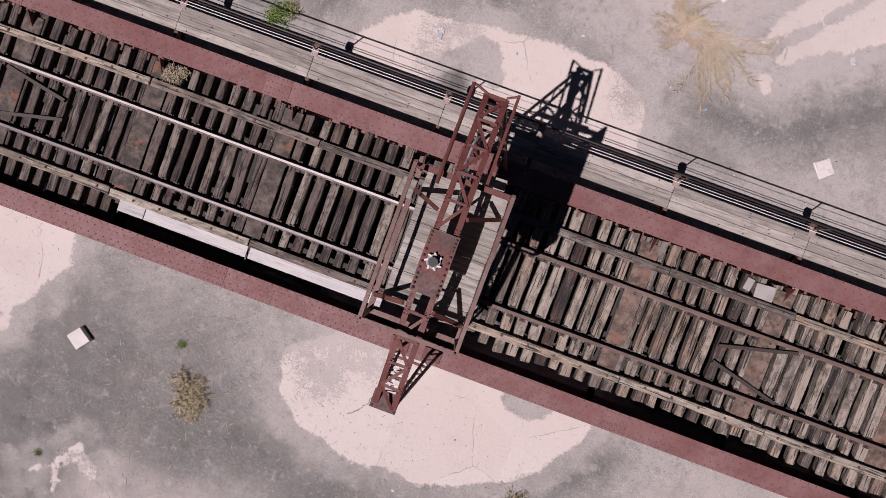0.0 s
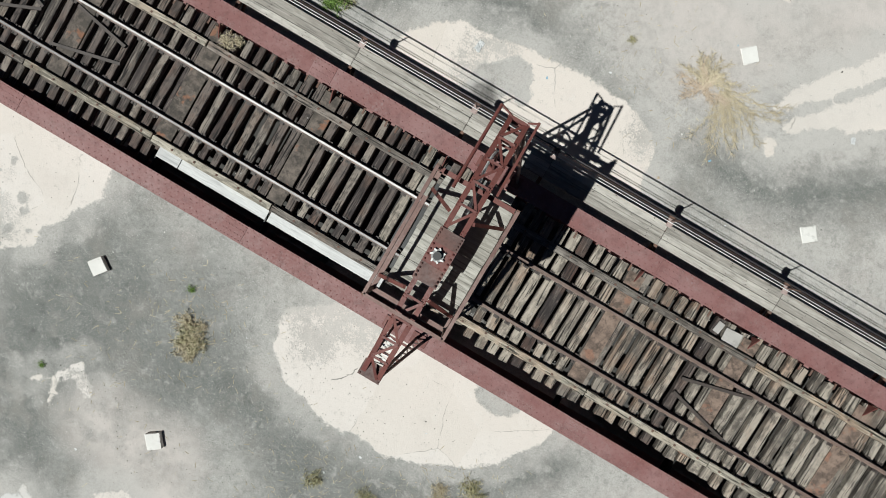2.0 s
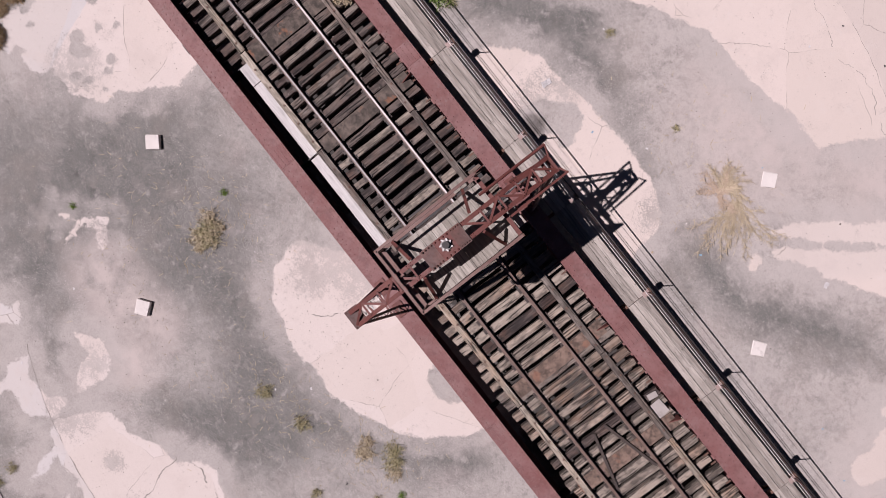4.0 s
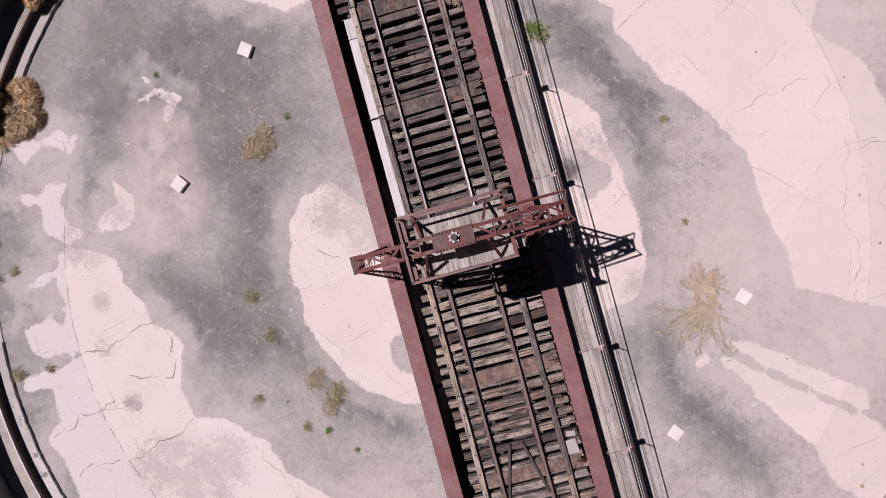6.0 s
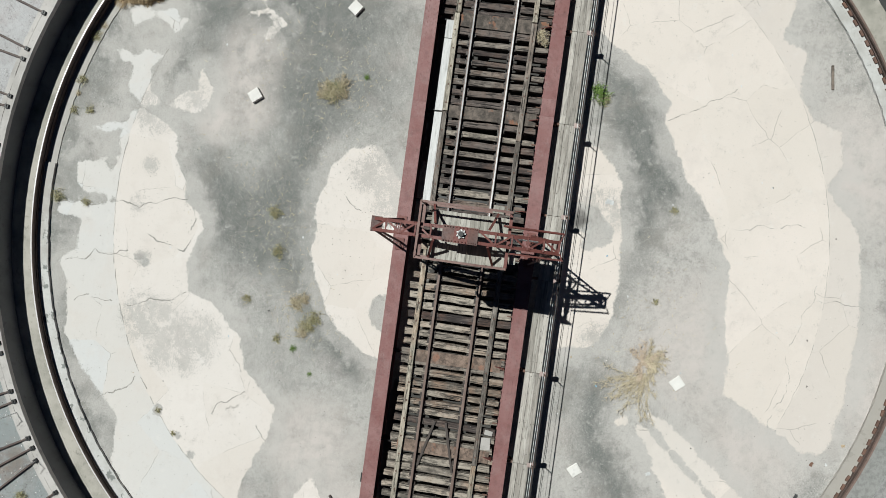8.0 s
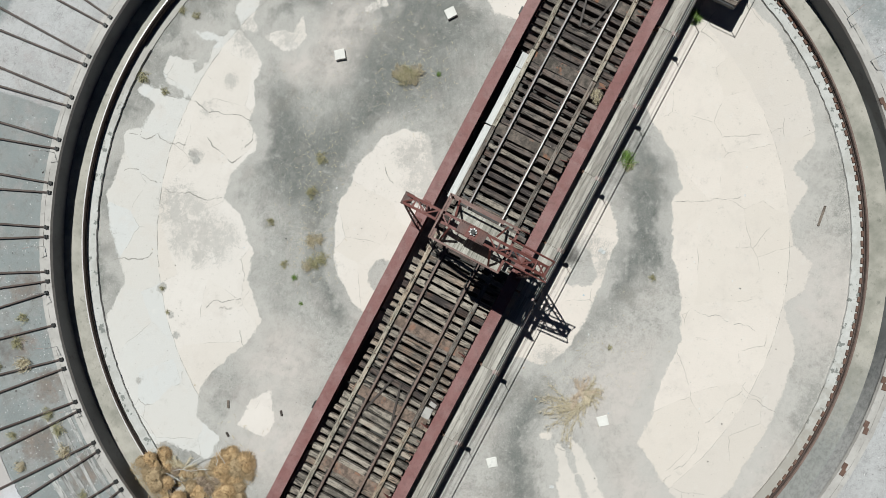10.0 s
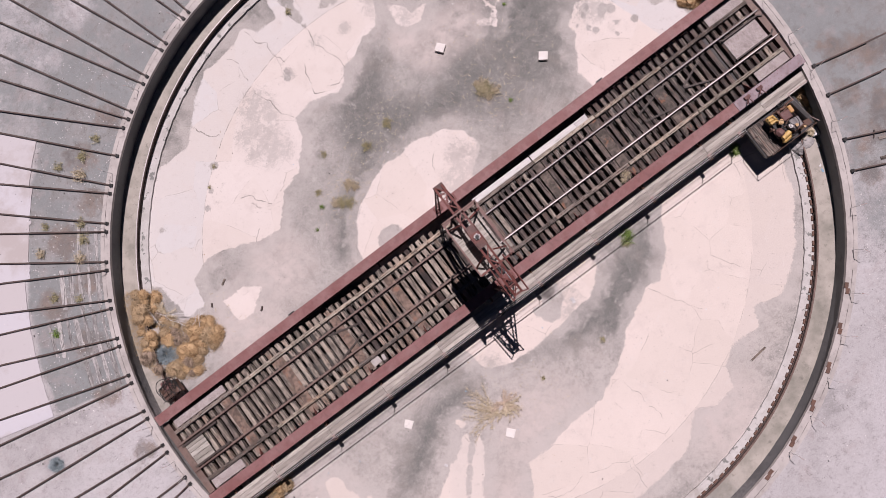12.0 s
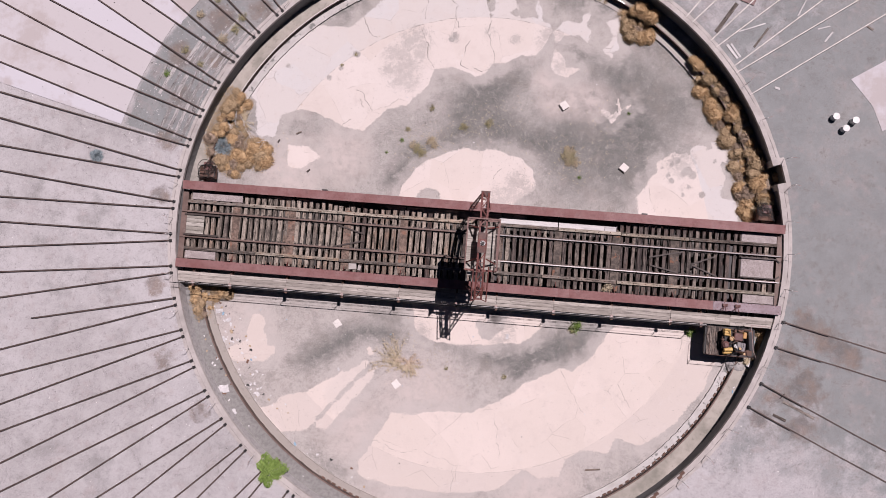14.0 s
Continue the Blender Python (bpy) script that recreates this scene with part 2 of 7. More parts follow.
def chipped_kerb():
    k = Mat("chipped_kerb_concrete", 0.88).world_place()
    mid, fine = k.noise(2.2, 6, 0.7), k.noise(14, 5, 0.7)
    c = k.mix(k.step(mid, 0.35, 0.65), (0.50, 0.495, 0.48), (0.40, 0.392, 0.375))
    c = k.mix(k.step(k.noise(1.0, 4), 0.5, 0.7, 0, 0.6), c, (0.33, 0.315, 0.29))
    c = k.mix(k.step(k.math("ADD", k.noise(2.9, 4, 0.6), k.math("MULTIPLY", fine, 0.12)), 0.655, 0.675), c, (0.185, 0.19, 0.18))
    c = k.mix(k.step(fine, 0.58, 0.7, 0, 0.6), c, (0.22, 0.215, 0.2))
    xyz = k.t.nodes.new("ShaderNodeSeparateXYZ")
    k.put(xyz.inputs[0], k.where)
    silt = k.math("ADD", k.math("MULTIPLY", k.math("ADD", xyz.outputs[0], xyz.outputs[1]), 0.1), k.math("MULTIPLY", mid, 1.2))
    c = k.mix(k.step(silt, 1.9, 2.3, 0, 0.9), c, (0.34, 0.322, 0.30))
    crud = k.math("ADD", k.math("MULTIPLY", k.math("ADD", xyz.outputs[0], xyz.outputs[1]), -0.1), k.math("MULTIPLY", mid, 1.2))
    c = k.mix(k.step(crud, 1.9, 2.4, 0, 0.85), c, (0.30, 0.275, 0.245))
    k.color(c)
    return k.bump(k.math("ADD", mid, fine), 0.4, 0.01)


kerb_mat = chipped_kerb()
k = Mat("worn_apron_concrete", 0.85).world_place()
mid, fine = k.noise(1.1, 6, 0.7), k.noise(16, 5, 0.75)
c = k.mix(k.random(), (0.50, 0.50, 0.535), (0.455, 0.435, 0.435))
c = k.mix(k.step(k.noise(0.28, 6, 0.68), 0.50, 0.60, 0, 0.7), c, (0.375, 0.34, 0.325))
c = k.mix(k.step(mid, 0.56, 0.70, 0, 0.35), c, (0.36, 0.35, 0.35))
c = k.mix(k.step(fine, 0.60, 0.70, 0, 0.35), c, (0.27, 0.26, 0.25))
k.color(c)
apron_mat = k.bump(k.math("ADD", mid, fine), 0.3, 0.008)
block_mat = concrete("white_concrete_block", (0.68, 0.66, 0.63), (0.58, 0.56, 0.53), 2.0)
k = Mat("speckled_gravel_fill", 0.95).shift()
c = k.mix(k.step(k.noise(3.0, 6, 0.75), 0.4, 0.62), (0.40, 0.36, 0.35), (0.27, 0.235, 0.225))
c = k.mix(k.step(k.noise(22, 5, 0.8), 0.50, 0.60, 0, 0.8), c, (0.13, 0.11, 0.105))
c = k.mix(k.step(k.noise(30, 4, 0.8), 0.56, 0.64, 0, 0.8), c, (0.58, 0.55, 0.54))
k.color(c)
gravel_mat = k.bump(k.noise(22, 5, 0.8), 0.8, 0.02)
white_paint = plain("white_paint", (0.72, 0.72, 0.70), 0.45)
yellow_paint = paint_steel("grimy_yellow_paint", (0.44, 0.27, 0.06), (0.55, 0.37, 0.13), (0.11, 0.065, 0.035), 0.5)
tan_paint = paint_steel("grimy_tan_paint", (0.46, 0.28, 0.13), (0.55, 0.38, 0.2), (0.14, 0.08, 0.05), 0.5)
orange_paint = paint_steel("grimy_orange_paint", (0.46, 0.24, 0.08), (0.52, 0.32, 0.13), (0.12, 0.07, 0.04), 0.5)
grey_dark = plain("dark_grey_paint", (0.10, 0.095, 0.095), 0.6)
maroon = paint_steel("grimy_maroon", (0.105, 0.042, 0.038), (0.15, 0.075, 0.066), (0.05, 0.03, 0.026), 0.5)
black = plain("greasy_black_iron", (0.025, 0.024, 0.024), 0.5)
grey_steel = plain("grey_steel", (0.26, 0.25, 0.25), 0.45, 0.4)
hose_black = plain("black_rubber_hose", (0.012, 0.012, 0.012), 0.5)
straw = foliage("dry_straw", (0.58, 0.51, 0.37), (0.36, 0.30, 0.20))
brown_brush = foliage("brown_tumbleweed", (0.54, 0.39, 0.22), (0.35, 0.24, 0.135))
dull_brush = foliage("dull_olive_brush", (0.43, 0.325, 0.20), (0.27, 0.205, 0.125))
grey_brush = foliage("grey_brown_brush", (0.36, 0.285, 0.215), (0.22, 0.17, 0.13))
blue_brush = foliage("grey_blue_brush", (0.36, 0.43, 0.45), (0.19, 0.25, 0.27))
leaf_green = foliage("green_leaves", (0.20, 0.30, 0.075), (0.10, 0.17, 0.035))


def floor_material():
    k = Mat("stained_pit_floor_concrete", 0.9).world_place()
    big, mid, fine, grit = k.noise(0.22, 4), k.noise(1.1, 6, 0.68), k.noise(9, 6, 0.72), k.noise(48, 4)
    broad, grain = k.noise(0.42, 5, 0.6), k.noise(17, 6, 0.8)
    wob = k.math("MULTIPLY", k.math("SUBTRACT", k.noise(1.3, 5, 0.62), 0.5), 0.5)
    fray = k.math("MULTIPLY", k.math("SUBTRACT", k.noise(7.0, 5, 0.75), 0.5), 0.36)
    edge = k.math("ADD", k.math("ADD", k.attr("coat"), wob), fray)
    # bare floor: warm grey, soft dark damp stains, grains of dirt
    bare = k.mix(k.step(mid, 0.3, 0.7), (0.325, 0.314, 0.296), (0.395, 0.38, 0.358))
    bare = k.mix(k.step(broad, 0.50, 0.66, 0, 0.8), bare, (0.455, 0.437, 0.415))
    bare = k.mix(k.step(k.noise(0.75, 5, 0.65), 0.50, 0.66, 0, 0.55), bare, (0.36, 0.318, 0.30))
    south = k.step(k.math("ADD", k.node("ShaderNodeSeparateXYZ", 1, Vector=k.where), k.math("MULTIPLY", broad, 4.0)), 2.0, -5.0)
    bare = k.mix(k.math("MULTIPLY", south, 0.55), bare, (0.49, 0.455, 0.428))
    s1 = k.math("MULTIPLY", k.math("SUBTRACT", broad, 0.5), 1.25)
    s1 = k.math("ADD", s1, k.math("MULTIPLY", k.math("SUBTRACT", mid, 0.5), 1.35))
    s2 = k.math("ADD", s1, k.math("MULTIPLY", k.math("SUBTRACT", fine, 0.5), 0.9))
    s2 = k.math("ADD", s2, k.math("MULTIPLY", k.math("SUBTRACT", grain, 0.5), 0.9))
    stain_and_shade = k.math("ADD", k.attr("stain_and_shade"), s2)
    bare = k.mix(k.step(stain_and_shade, 0.1, 0.95, 0, 0.94), bare, (0.128, 0.133, 0.125))
    heavy = k.math("MULTIPLY", k.step(stain_and_shade, 0.75, 1.15), k.step(k.noise(1.9, 6, 0.75), 0.5, 0.62))
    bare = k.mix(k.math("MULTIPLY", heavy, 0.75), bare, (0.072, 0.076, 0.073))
    # crusts of old dirt with broken edges, and rubbed pale places
    bare = k.mix(k.step(k.noise(1.7, 12, 0.78), 0.515, 0.555, 0, 0.30), bare, (0.185, 0.178, 0.165))
    bare = k.mix(k.step(k.noise(2.6, 12, 0.80), 0.555, 0.60, 0, 0.42), bare, (0.46, 0.445, 0.42))
    bare = k.mix(k.step(k.noise(0.55, 8, 0.7), 0.52, 0.62, 0, 0.35), bare, (0.29, 0.262, 0.235))
    clump = k.math("MULTIPLY", k.step(k.noise(2.3, 6, 0.75), 0.50, 0.64), k.step(grain, 0.48, 0.58))
    bare = k.mix(k.math("MULTIPLY", clump, 0.6), bare, (0.12, 0.118, 0.105))
    bare = k.mix(k.step(k.noise(6.0, 7, 0.8), 0.52, 0.62, 0, 0.5), bare, (0.155, 0.158, 0.146))
    bare = k.mix(k.step(k.noise(30, 5, 0.8), 0.52, 0.60, 0, 0.5), bare, (0.13, 0.13, 0.12))
    pale_spots = k.math("MULTIPLY", k.step(k.noise(24, 5, 0.8), 0.55, 0.62), k.step(k.noise(0.9, 5), 0.40, 0.60))
    bare = k.mix(k.math("MULTIPLY", pale_spots, 0.75), bare, (0.52, 0.51, 0.49))
    loose = k.math("MULTIPLY", k.step(k.cells(13.0), 0.10, 0.17, 1.0, 0.0), k.step(k.noise(1.3, 4), 0.48, 0.6))
    bare = k.mix(k.math("MULTIPLY", loose, 0.8), bare, (0.55, 0.54, 0.52))
    bare = k.mix(k.step(grit, 0.58, 0.66, 0, 0.5), bare, (0.50, 0.485, 0.46))
    bare = k.mix(k.step(k.noise(75, 2), 0.60, 0.68, 0, 0.7), bare, (0.085, 0.085, 0.08))
    # near-black colour paints the under-bridge shade and one round spot
    bare = k.mix(k.step(k.math("ADD", k.attr("shade_and_spot"), k.math("MULTIPLY", k.math("SUBTRACT", mid, 0.5), 0.8)), 0.3, 0.6, 0, 0.92), bare, (0.036, 0.033, 0.03))
    dust = k.math("MULTIPLY", k.attr("dust"), k.step(k.noise(1.2, 6, 0.72), 0.32, 0.56, 0.25, 0.85))
    bare = k.mix(dust, bare, (0.50, 0.452, 0.425))
    # pale skim coat, warmer within the ring joint and greyer outside it
    flat = k.t.nodes.new("ShaderNodeVectorMath")
    flat.operation = "DISTANCE"
    k.put(flat.inputs[0], k.where)
    flat.inputs[1].default_value = (-0.23, 0.37, 0.0)
    off = k.math("ADD", k.math("SUBTRACT", flat.outputs["Value"], 13.82), k.math("MULTIPLY", k.math("SUBTRACT", k.noise(0.9, 4), 0.5), 0.25))
    outer = k.step(off, -0.015, 0.015)
    north = k.step(k.math("ADD", k.node("ShaderNodeSeparateXYZ", 1, Vector=k.where), k.math("MULTIPLY", broad, 3.0)), 0.0, 9.0)
    pale = k.mix(k.step(big, 0.35, 0.65), k.mix(north, (0.632, 0.568, 0.522), (0.625, 0.582, 0.552)), k.mix(north, (0.59, 0.535, 0.488), (0.585, 0.54, 0.505)))
    pale = k.mix(outer, pale, k.mix(k.step(k.math("ADD", k.node("ShaderNodeSeparateXYZ", 1, Vector=k.where), k.math("MULTIPLY", broad, 6.0)), 6.0, -2.0), (0.535, 0.528, 0.52), (0.55, 0.50, 0.462)))
    pale = k.mix(k.step(k.noise(0.8, 6, 0.7), 0.52, 0.66, 0, 0.4), pale, (0.51, 0.46, 0.428))
    pale = k.mix(k.step(k.noise(5.0, 6, 0.75), 0.58, 0.70, 0, 0.45), pale, (0.42, 0.40, 0.375))
    pale = k.mix(k.step(k.noise(2.0, 6, 0.7), 0.56, 0.70, 0, 0.35), pale, (0.62, 0.60, 0.575))
    pale = k.mix(k.step(k.noise(38, 4, 0.7), 0.60, 0.70, 0, 0.5), pale, (0.33, 0.32, 0.30))
    pits = k.math("MULTIPLY", k.step(k.cells(3.1), 0.05, 0.08, 1.0, 0.0), k.step(k.noise(0.6, 3), 0.45, 0.6))
    pale = k.mix(k.math("MULTIPLY", pits, 0.7), pale, (0.2, 0.19, 0.175))
    dirty = k.math("MULTIPLY", k.step(k.noise(1.4, 7, 0.78), 0.575, 0.64), k.step(grain, 0.46, 0.60))
    pale = k.mix(k.math("MULTIPLY", dirty, 0.65), pale, (0.27, 0.255, 0.235))
    wear = k.attr("wear")
    worn = k.math("ADD", k.math("MULTIPLY", k.noise(5.0, 6, 0.75), 0.42), k.math("MULTIPLY", k.noise(21, 5, 0.75), 0.58))
    worn = k.math("ADD", worn, k.math("MULTIPLY", k.math("MULTIPLY", wear, k.step(k.noise(1.5, 5, 0.7), 0.30, 0.6, 0.25, 1.0)), 0.235))
    coat = k.math("MULTIPLY", k.step(edge, -0.035, 0.035), k.step(worn, 0.595, 0.645, 1.0, 0.35))
    # slabs of slightly different tone, parted by hairline cracks
    bent = k.t.nodes.new("ShaderNodeVectorMath")
    bent.operation = "ADD"
    k.put(bent.inputs[0], k.where)
    k.put(bent.inputs[1], k.mix(0.62, k.node("ShaderNodeTexNoise", 1, Vector=k.where, Scale=0.9, Detail=6.0, Roughness=0.55), (0.5, 0.5, 0.5)))
    hue = k.t.nodes.new("ShaderNodeTexVoronoi")
    hue.inputs["Scale"].default_value = 0.42
    k.put(hue.inputs["Vector"], bent.outputs[0])
    tone = k.node("ShaderNodeSeparateColor", 0, Color=hue.outputs["Color"])
    pale = k.mix(k.step(tone, 0.25, 0.9, 0, 0.45), pale, (0.55, 0.495, 0.445))
    pale = k.mix(k.step(k.math("MULTIPLY", k.attr("film"), k.math("ADD", mid, 0.6)), 0.1, 0.6, 0, 0.32), pale, (0.485, 0.465, 0.44))
    hair = k.t.nodes.new("ShaderNodeTexVoronoi")
    hair.feature = "DISTANCE_TO_EDGE"
    hair.inputs["Scale"].default_value = 0.42
    k.put(hair.inputs["Vector"], bent.outputs[0])
    line = k.math("MULTIPLY", k.step(hair.outputs[0], 0.0015, 0.0055, 1.0, 0.0), k.step(k.noise(0.6, 5, 0.65), 0.50, 0.57))
    pale = k.mix(k.math("MULTIPLY", line, 0.7), pale, (0.27, 0.25, 0.225))
    # an older, half-worn coat lies round the pale one
    half = k.math("MULTIPLY", k.step(k.math("ADD", edge, k.math("MULTIPLY", wob, 2.4)), -0.85, -0.45), k.step(k.noise(0.35, 4), 0.42, 0.54, 0.2, 0.75))
    c = k.mix(k.math("MULTIPLY", half, k.step(grain, 0.42, 0.60, 1.0, 0.55)), bare, (0.445, 0.422, 0.40))
    c = k.mix(coat, c, pale)
    k.color(c)
    lift = k.math("ADD", k.math("MULTIPLY", mid, 2.0), k.math("ADD", fine, grit))
    return k.bump(k.math("ADD", lift, k.math("MULTIPLY", coat, 0.8)), 0.5, 0.014)


def ground_material():
    k = Mat("dusty_yard_ground", 0.95).world_place()
    big, mid, fine, grit = k.noise(0.12, 5), k.noise(0.9, 6, 0.7), k.noise(8, 6, 0.75), k.noise(38, 4)
    grain = k.noise(15, 6, 0.8)
    dirt = k.mix(k.step(mid, 0.35, 0.68), (0.415, 0.408, 0.41), (0.31, 0.302, 0.302))
    dirt = k.mix(k.step(big, 0.42, 0.62, 0, 0.7), dirt, (0.47, 0.465, 0.475))
    tar = k.mix(k.step(mid, 0.35, 0.7), (0.23, 0.25, 0.25), (0.19, 0.205, 0.205))
    tar = k.mix(k.step(k.noise(0.3, 6, 0.7), 0.5, 0.64, 0, 0.6), tar, (0.315, 0.308, 0.30))
    pave = k.math("ADD", k.attr("tar"), k.math("MULTIPLY", k.math("SUBTRACT", k.noise(0.5, 6, 0.7), 0.5), 1.5))
    c = k.mix(k.step(pave, 0.3, 0.65), dirt, tar)
    blot = k.math("ADD", k.noise(0.4, 7, 0.74), k.math("MULTIPLY", k.math("SUBTRACT", grain, 0.5), 0.22))
    c = k.mix(k.math("MULTIPLY", k.step(blot, 0.53, 0.66, 0, 0.6), k.step(pave, 0.3, 0.7, 1.0, 0.3)), c, (0.205, 0.205, 0.20))
    c = k.mix(k.step(k.noise(1.1, 5, 0.65), 0.54, 0.68, 0, 0.4), c, (0.33, 0.285, 0.275))
    worn = k.math("MULTIPLY", k.step(k.noise(0.6, 7, 0.78), 0.54, 0.62), k.step(pave, 0.3, 0.7))
    c = k.mix(k.math("MULTIPLY", worn, 0.45), c, (0.145, 0.15, 0.143))
    c = k.mix(k.step(k.attr("chalk"), 0.1, 0.9, 0, 0.75), c, k.mix(k.step(grain, 0.44, 0.58), (0.36, 0.352, 0.365), (0.56, 0.55, 0.57)))
    clump = k.math("MULTIPLY", k.step(k.noise(2.4, 6, 0.75), 0.52, 0.64), k.step(grain, 0.47, 0.58))
    c = k.mix(k.math("MULTIPLY", clump, 0.75), c, (0.14, 0.132, 0.125))
    c = k.mix(k.step(fine, 0.52, 0.68, 0, 0.5), c, (0.19, 0.182, 0.178))
    grime = k.math("ADD", k.attr("grime"), k.math("MULTIPLY", k.math("SUBTRACT", k.noise(1.6, 7, 0.75), 0.5), 2.2))
    c = k.mix(k.step(grime, 0.45, 0.9, 0, 0.75), c, k.mix(k.step(mid, 0.4, 0.6), (0.115, 0.105, 0.098), (0.20, 0.15, 0.12)))
    rare = k.math("MULTIPLY", k.step(k.noise(0.9, 4), 0.46, 0.6), k.step(pave, 0.3, 0.7, 1.0, 0.25))
    loose = k.math("MULTIPLY", k.step(k.cells(11.0), 0.10, 0.16, 1.0, 0.0), rare)
    c = k.mix(k.math("MULTIPLY", loose, 0.7), c, (0.60, 0.595, 0.59))
    c = k.mix(k.math("MULTIPLY", k.step(k.cells(5.0), 0.07, 0.11, 1.0, 0.0), k.step(k.noise(0.7, 4), 0.48, 0.62)), c, (0.11, 0.105, 0.10))
    c = k.mix(k.math("MULTIPLY", k.step(grit, 0.56, 0.66), k.step(pave, 0.3, 0.65, 0.55, 0.25)), c, (0.57, 0.56, 0.56))
    c = k.mix(k.step(k.noise(60, 3), 0.60, 0.68, 0, 0.6), c, (0.10, 0.096, 0.09))
    k.color(c)
    return k.bump(k.math("ADD", k.math("ADD", mid, fine), grit), 0.55, 0.018)


# ---- mesh helpers ----
def part(name, bm, material, parent=None, label=""):
    me = bpy.data.meshes.new(name)
    bm.to_mesh(me)
    bm.free()
    me.materials.append(material)
    ob = new(name, me)
    if parent:
        ob.parent = parent
    if label:
        tagged(ob, label)
    return ob


def thing(name, label, category, group="", kind="", at=(0, 0, 0)):
    ob = new(name)
    ob.empty_display_size = 0.1
    ob.location = at
    return tagged(ob, label, category, group, kind)


def box(bm, c, s, m=None, bevel=0.0):
    """A box at c of size s; m turns it round its centre."""
    t = Matrix.Translation(c) @ (m.to_4x4() if m else Matrix()) @ Matrix.Diagonal((*s, 1))
    made = bmesh.ops.create_cube(bm, size=1, matrix=t)["verts"]
    if bevel:
        edges = list({e for v in made for e in v.link_edges})
        bmesh.ops.bevel(bm, geom=edges, offset=bevel, segments=1, affect="EDGES")
    return bm


def beam(bm, p, q, w, h):
    """A bar of section w by h from p to q, h upward where it can be."""
    p, q = Vector(p), Vector(q)
    d = q - p
    x = d.normalized()
    up = Vector((0, 0, 1)) if abs(x.z) < 0.95 else Vector((1, 0, 0))
    y = up.cross(x).normalized()
    z = x.cross(y)
    m = Matrix((x, y, z)).transposed()
    return box(bm, (p + q) / 2, (d.length, w, h), m)


def angle_bar(bm, p, q, w, t=0.012, flip=1):
    """A rolled angle: a flat leg on top and a leg hanging at one side."""
    p, q = Vector(p), Vector(q)
    x = (q - p).normalized()
    y = Vector((0, 0, 1)).cross(x)
    y = y.normalized() if y.length > 0.05 else Vector((1, 0, 0))
    z = x.cross(y)
    beam(bm, p, q, w, t)
    off = y * flip * (w - t) / 2 - z * (w + t) / 2
    return beam(bm, p + off, q + off, t, w)


def tube(bm, p, q, r, seg=8):
    p, q = Vector(p), Vector(q)
    d = q - p
    m = Matrix.Translation((p + q) / 2) @ d.to_track_quat("Z", "Y").to_matrix().to_4x4()
    bmesh.ops.create_cone(bm, cap_ends=True, segments=seg, radius1=r, radius2=r, depth=d.length, matrix=m)
    return bm


def disc(bm, c, r, h, seg=20, r2=None, m=None):
    bmesh.ops.create_cone(bm, cap_ends=True, segments=seg, radius1=r, radius2=r if r2 is None else r2, depth=h,
                          matrix=Matrix.Translation(c) @ (m.to_4x4() if m else Matrix()))
    return bm


def cable(name, points, r, material, parent):
    cu = bpy.data.curves.new(name, "CURVE")
    cu.dimensions, cu.bevel_depth, cu.bevel_resolution = "3D", r, 2
    sp = cu.splines.new("BEZIER")
    sp.bezier_points.add(len(points) - 1)
    for b, p in zip(sp.bezier_points, points):
        b.co, b.handle_left_type, b.handle_right_type = p, "AUTO", "AUTO"
    cu.materials.append(material)
    ob = new(name, cu)
    ob.parent = parent
    return ob


def rivets(bm, places, r=0.022, h=0.016):
    """Low domes on a horizontal plate."""
    for x, y, z in places:
        top = bm.verts.new((x, y, z + h))
        ring = [bm.verts.new((x + r * math.cos(a), y + r * math.sin(a), z)) for a in (0, 1.05, 2.09, 3.14, 4.19, 5.24)]
        for i in range(6):
            bm.faces.new((ring[i], ring[(i + 1) % 6], top))
    return bm


def mesh_of(name, bm, material):
    me = bpy.data.meshes.new(name)
    bm.to_mesh(me)
    bm.free()
    me.materials.append(material)
    return me


def plank_mesh(name, material, size, rng, bevel=0.012, wob=0.008):
    """A worn timber with chamfered, slightly uneven edges."""
    bm = bmesh.new()
    box(bm, (0, 0, 0), size, None, bevel)
    for v in bm.verts:
        v.co += Vector((rng.uniform(-wob, wob), rng.uniform(-wob, wob), rng.uniform(-wob, wob) * 0.5))
    return mesh_of(name, bm, material)


def sub(name, me, parent, m):
    ob = new(name, me)
    ob.parent = parent
    ob.matrix_basis = m
    return ob


def tie_mesh(name, material, w, length, h, rng, rag=0.012):
    """A hewn timber along y: chamfered section with wandering edges and ragged ends."""
    bm = bmesh.new()
    n, rows = 11, []
    a, c = w / 2, 0.016
    lean = [rng.uniform(-rag, rag) for _ in range(2)]
    for i in range(n):
        y = -length / 2 + length * i / (n - 1)
        l, r = (rng.uniform(-rag, rag) * 0.8 for _ in range(2))
        prof = [(-a + l, -h / 2), (a + r, -h / 2), (a + r, h / 2 - c), (a + r - c, h / 2), (-a + l + c, h / 2), (-a + l, h / 2 - c)]
        end = rng.uniform(-0.03, 0.03) if i in (0, n - 1) else 0
        rows.append([bm.verts.new((u, y + end + (rng.uniform(-0.02, 0.02) if i in (0, n - 1) else 0), v + (rng.uniform(-0.004, 0.004) if v > 0 else 0))) for u, v in prof])
    for p, q in zip(rows, rows[1:]):
        for k in range(6):
            bm.faces.new((p[k], p[(k + 1) % 6], q[(k + 1) % 6], q[k]))
    bm.faces.new(rows[0])
    bm.faces.new(rows[-1][::-1])
    bmesh.ops.recalc_face_normals(bm, faces=bm.faces)
    return mesh_of(name, bm, material)


rng = random.Random(7)
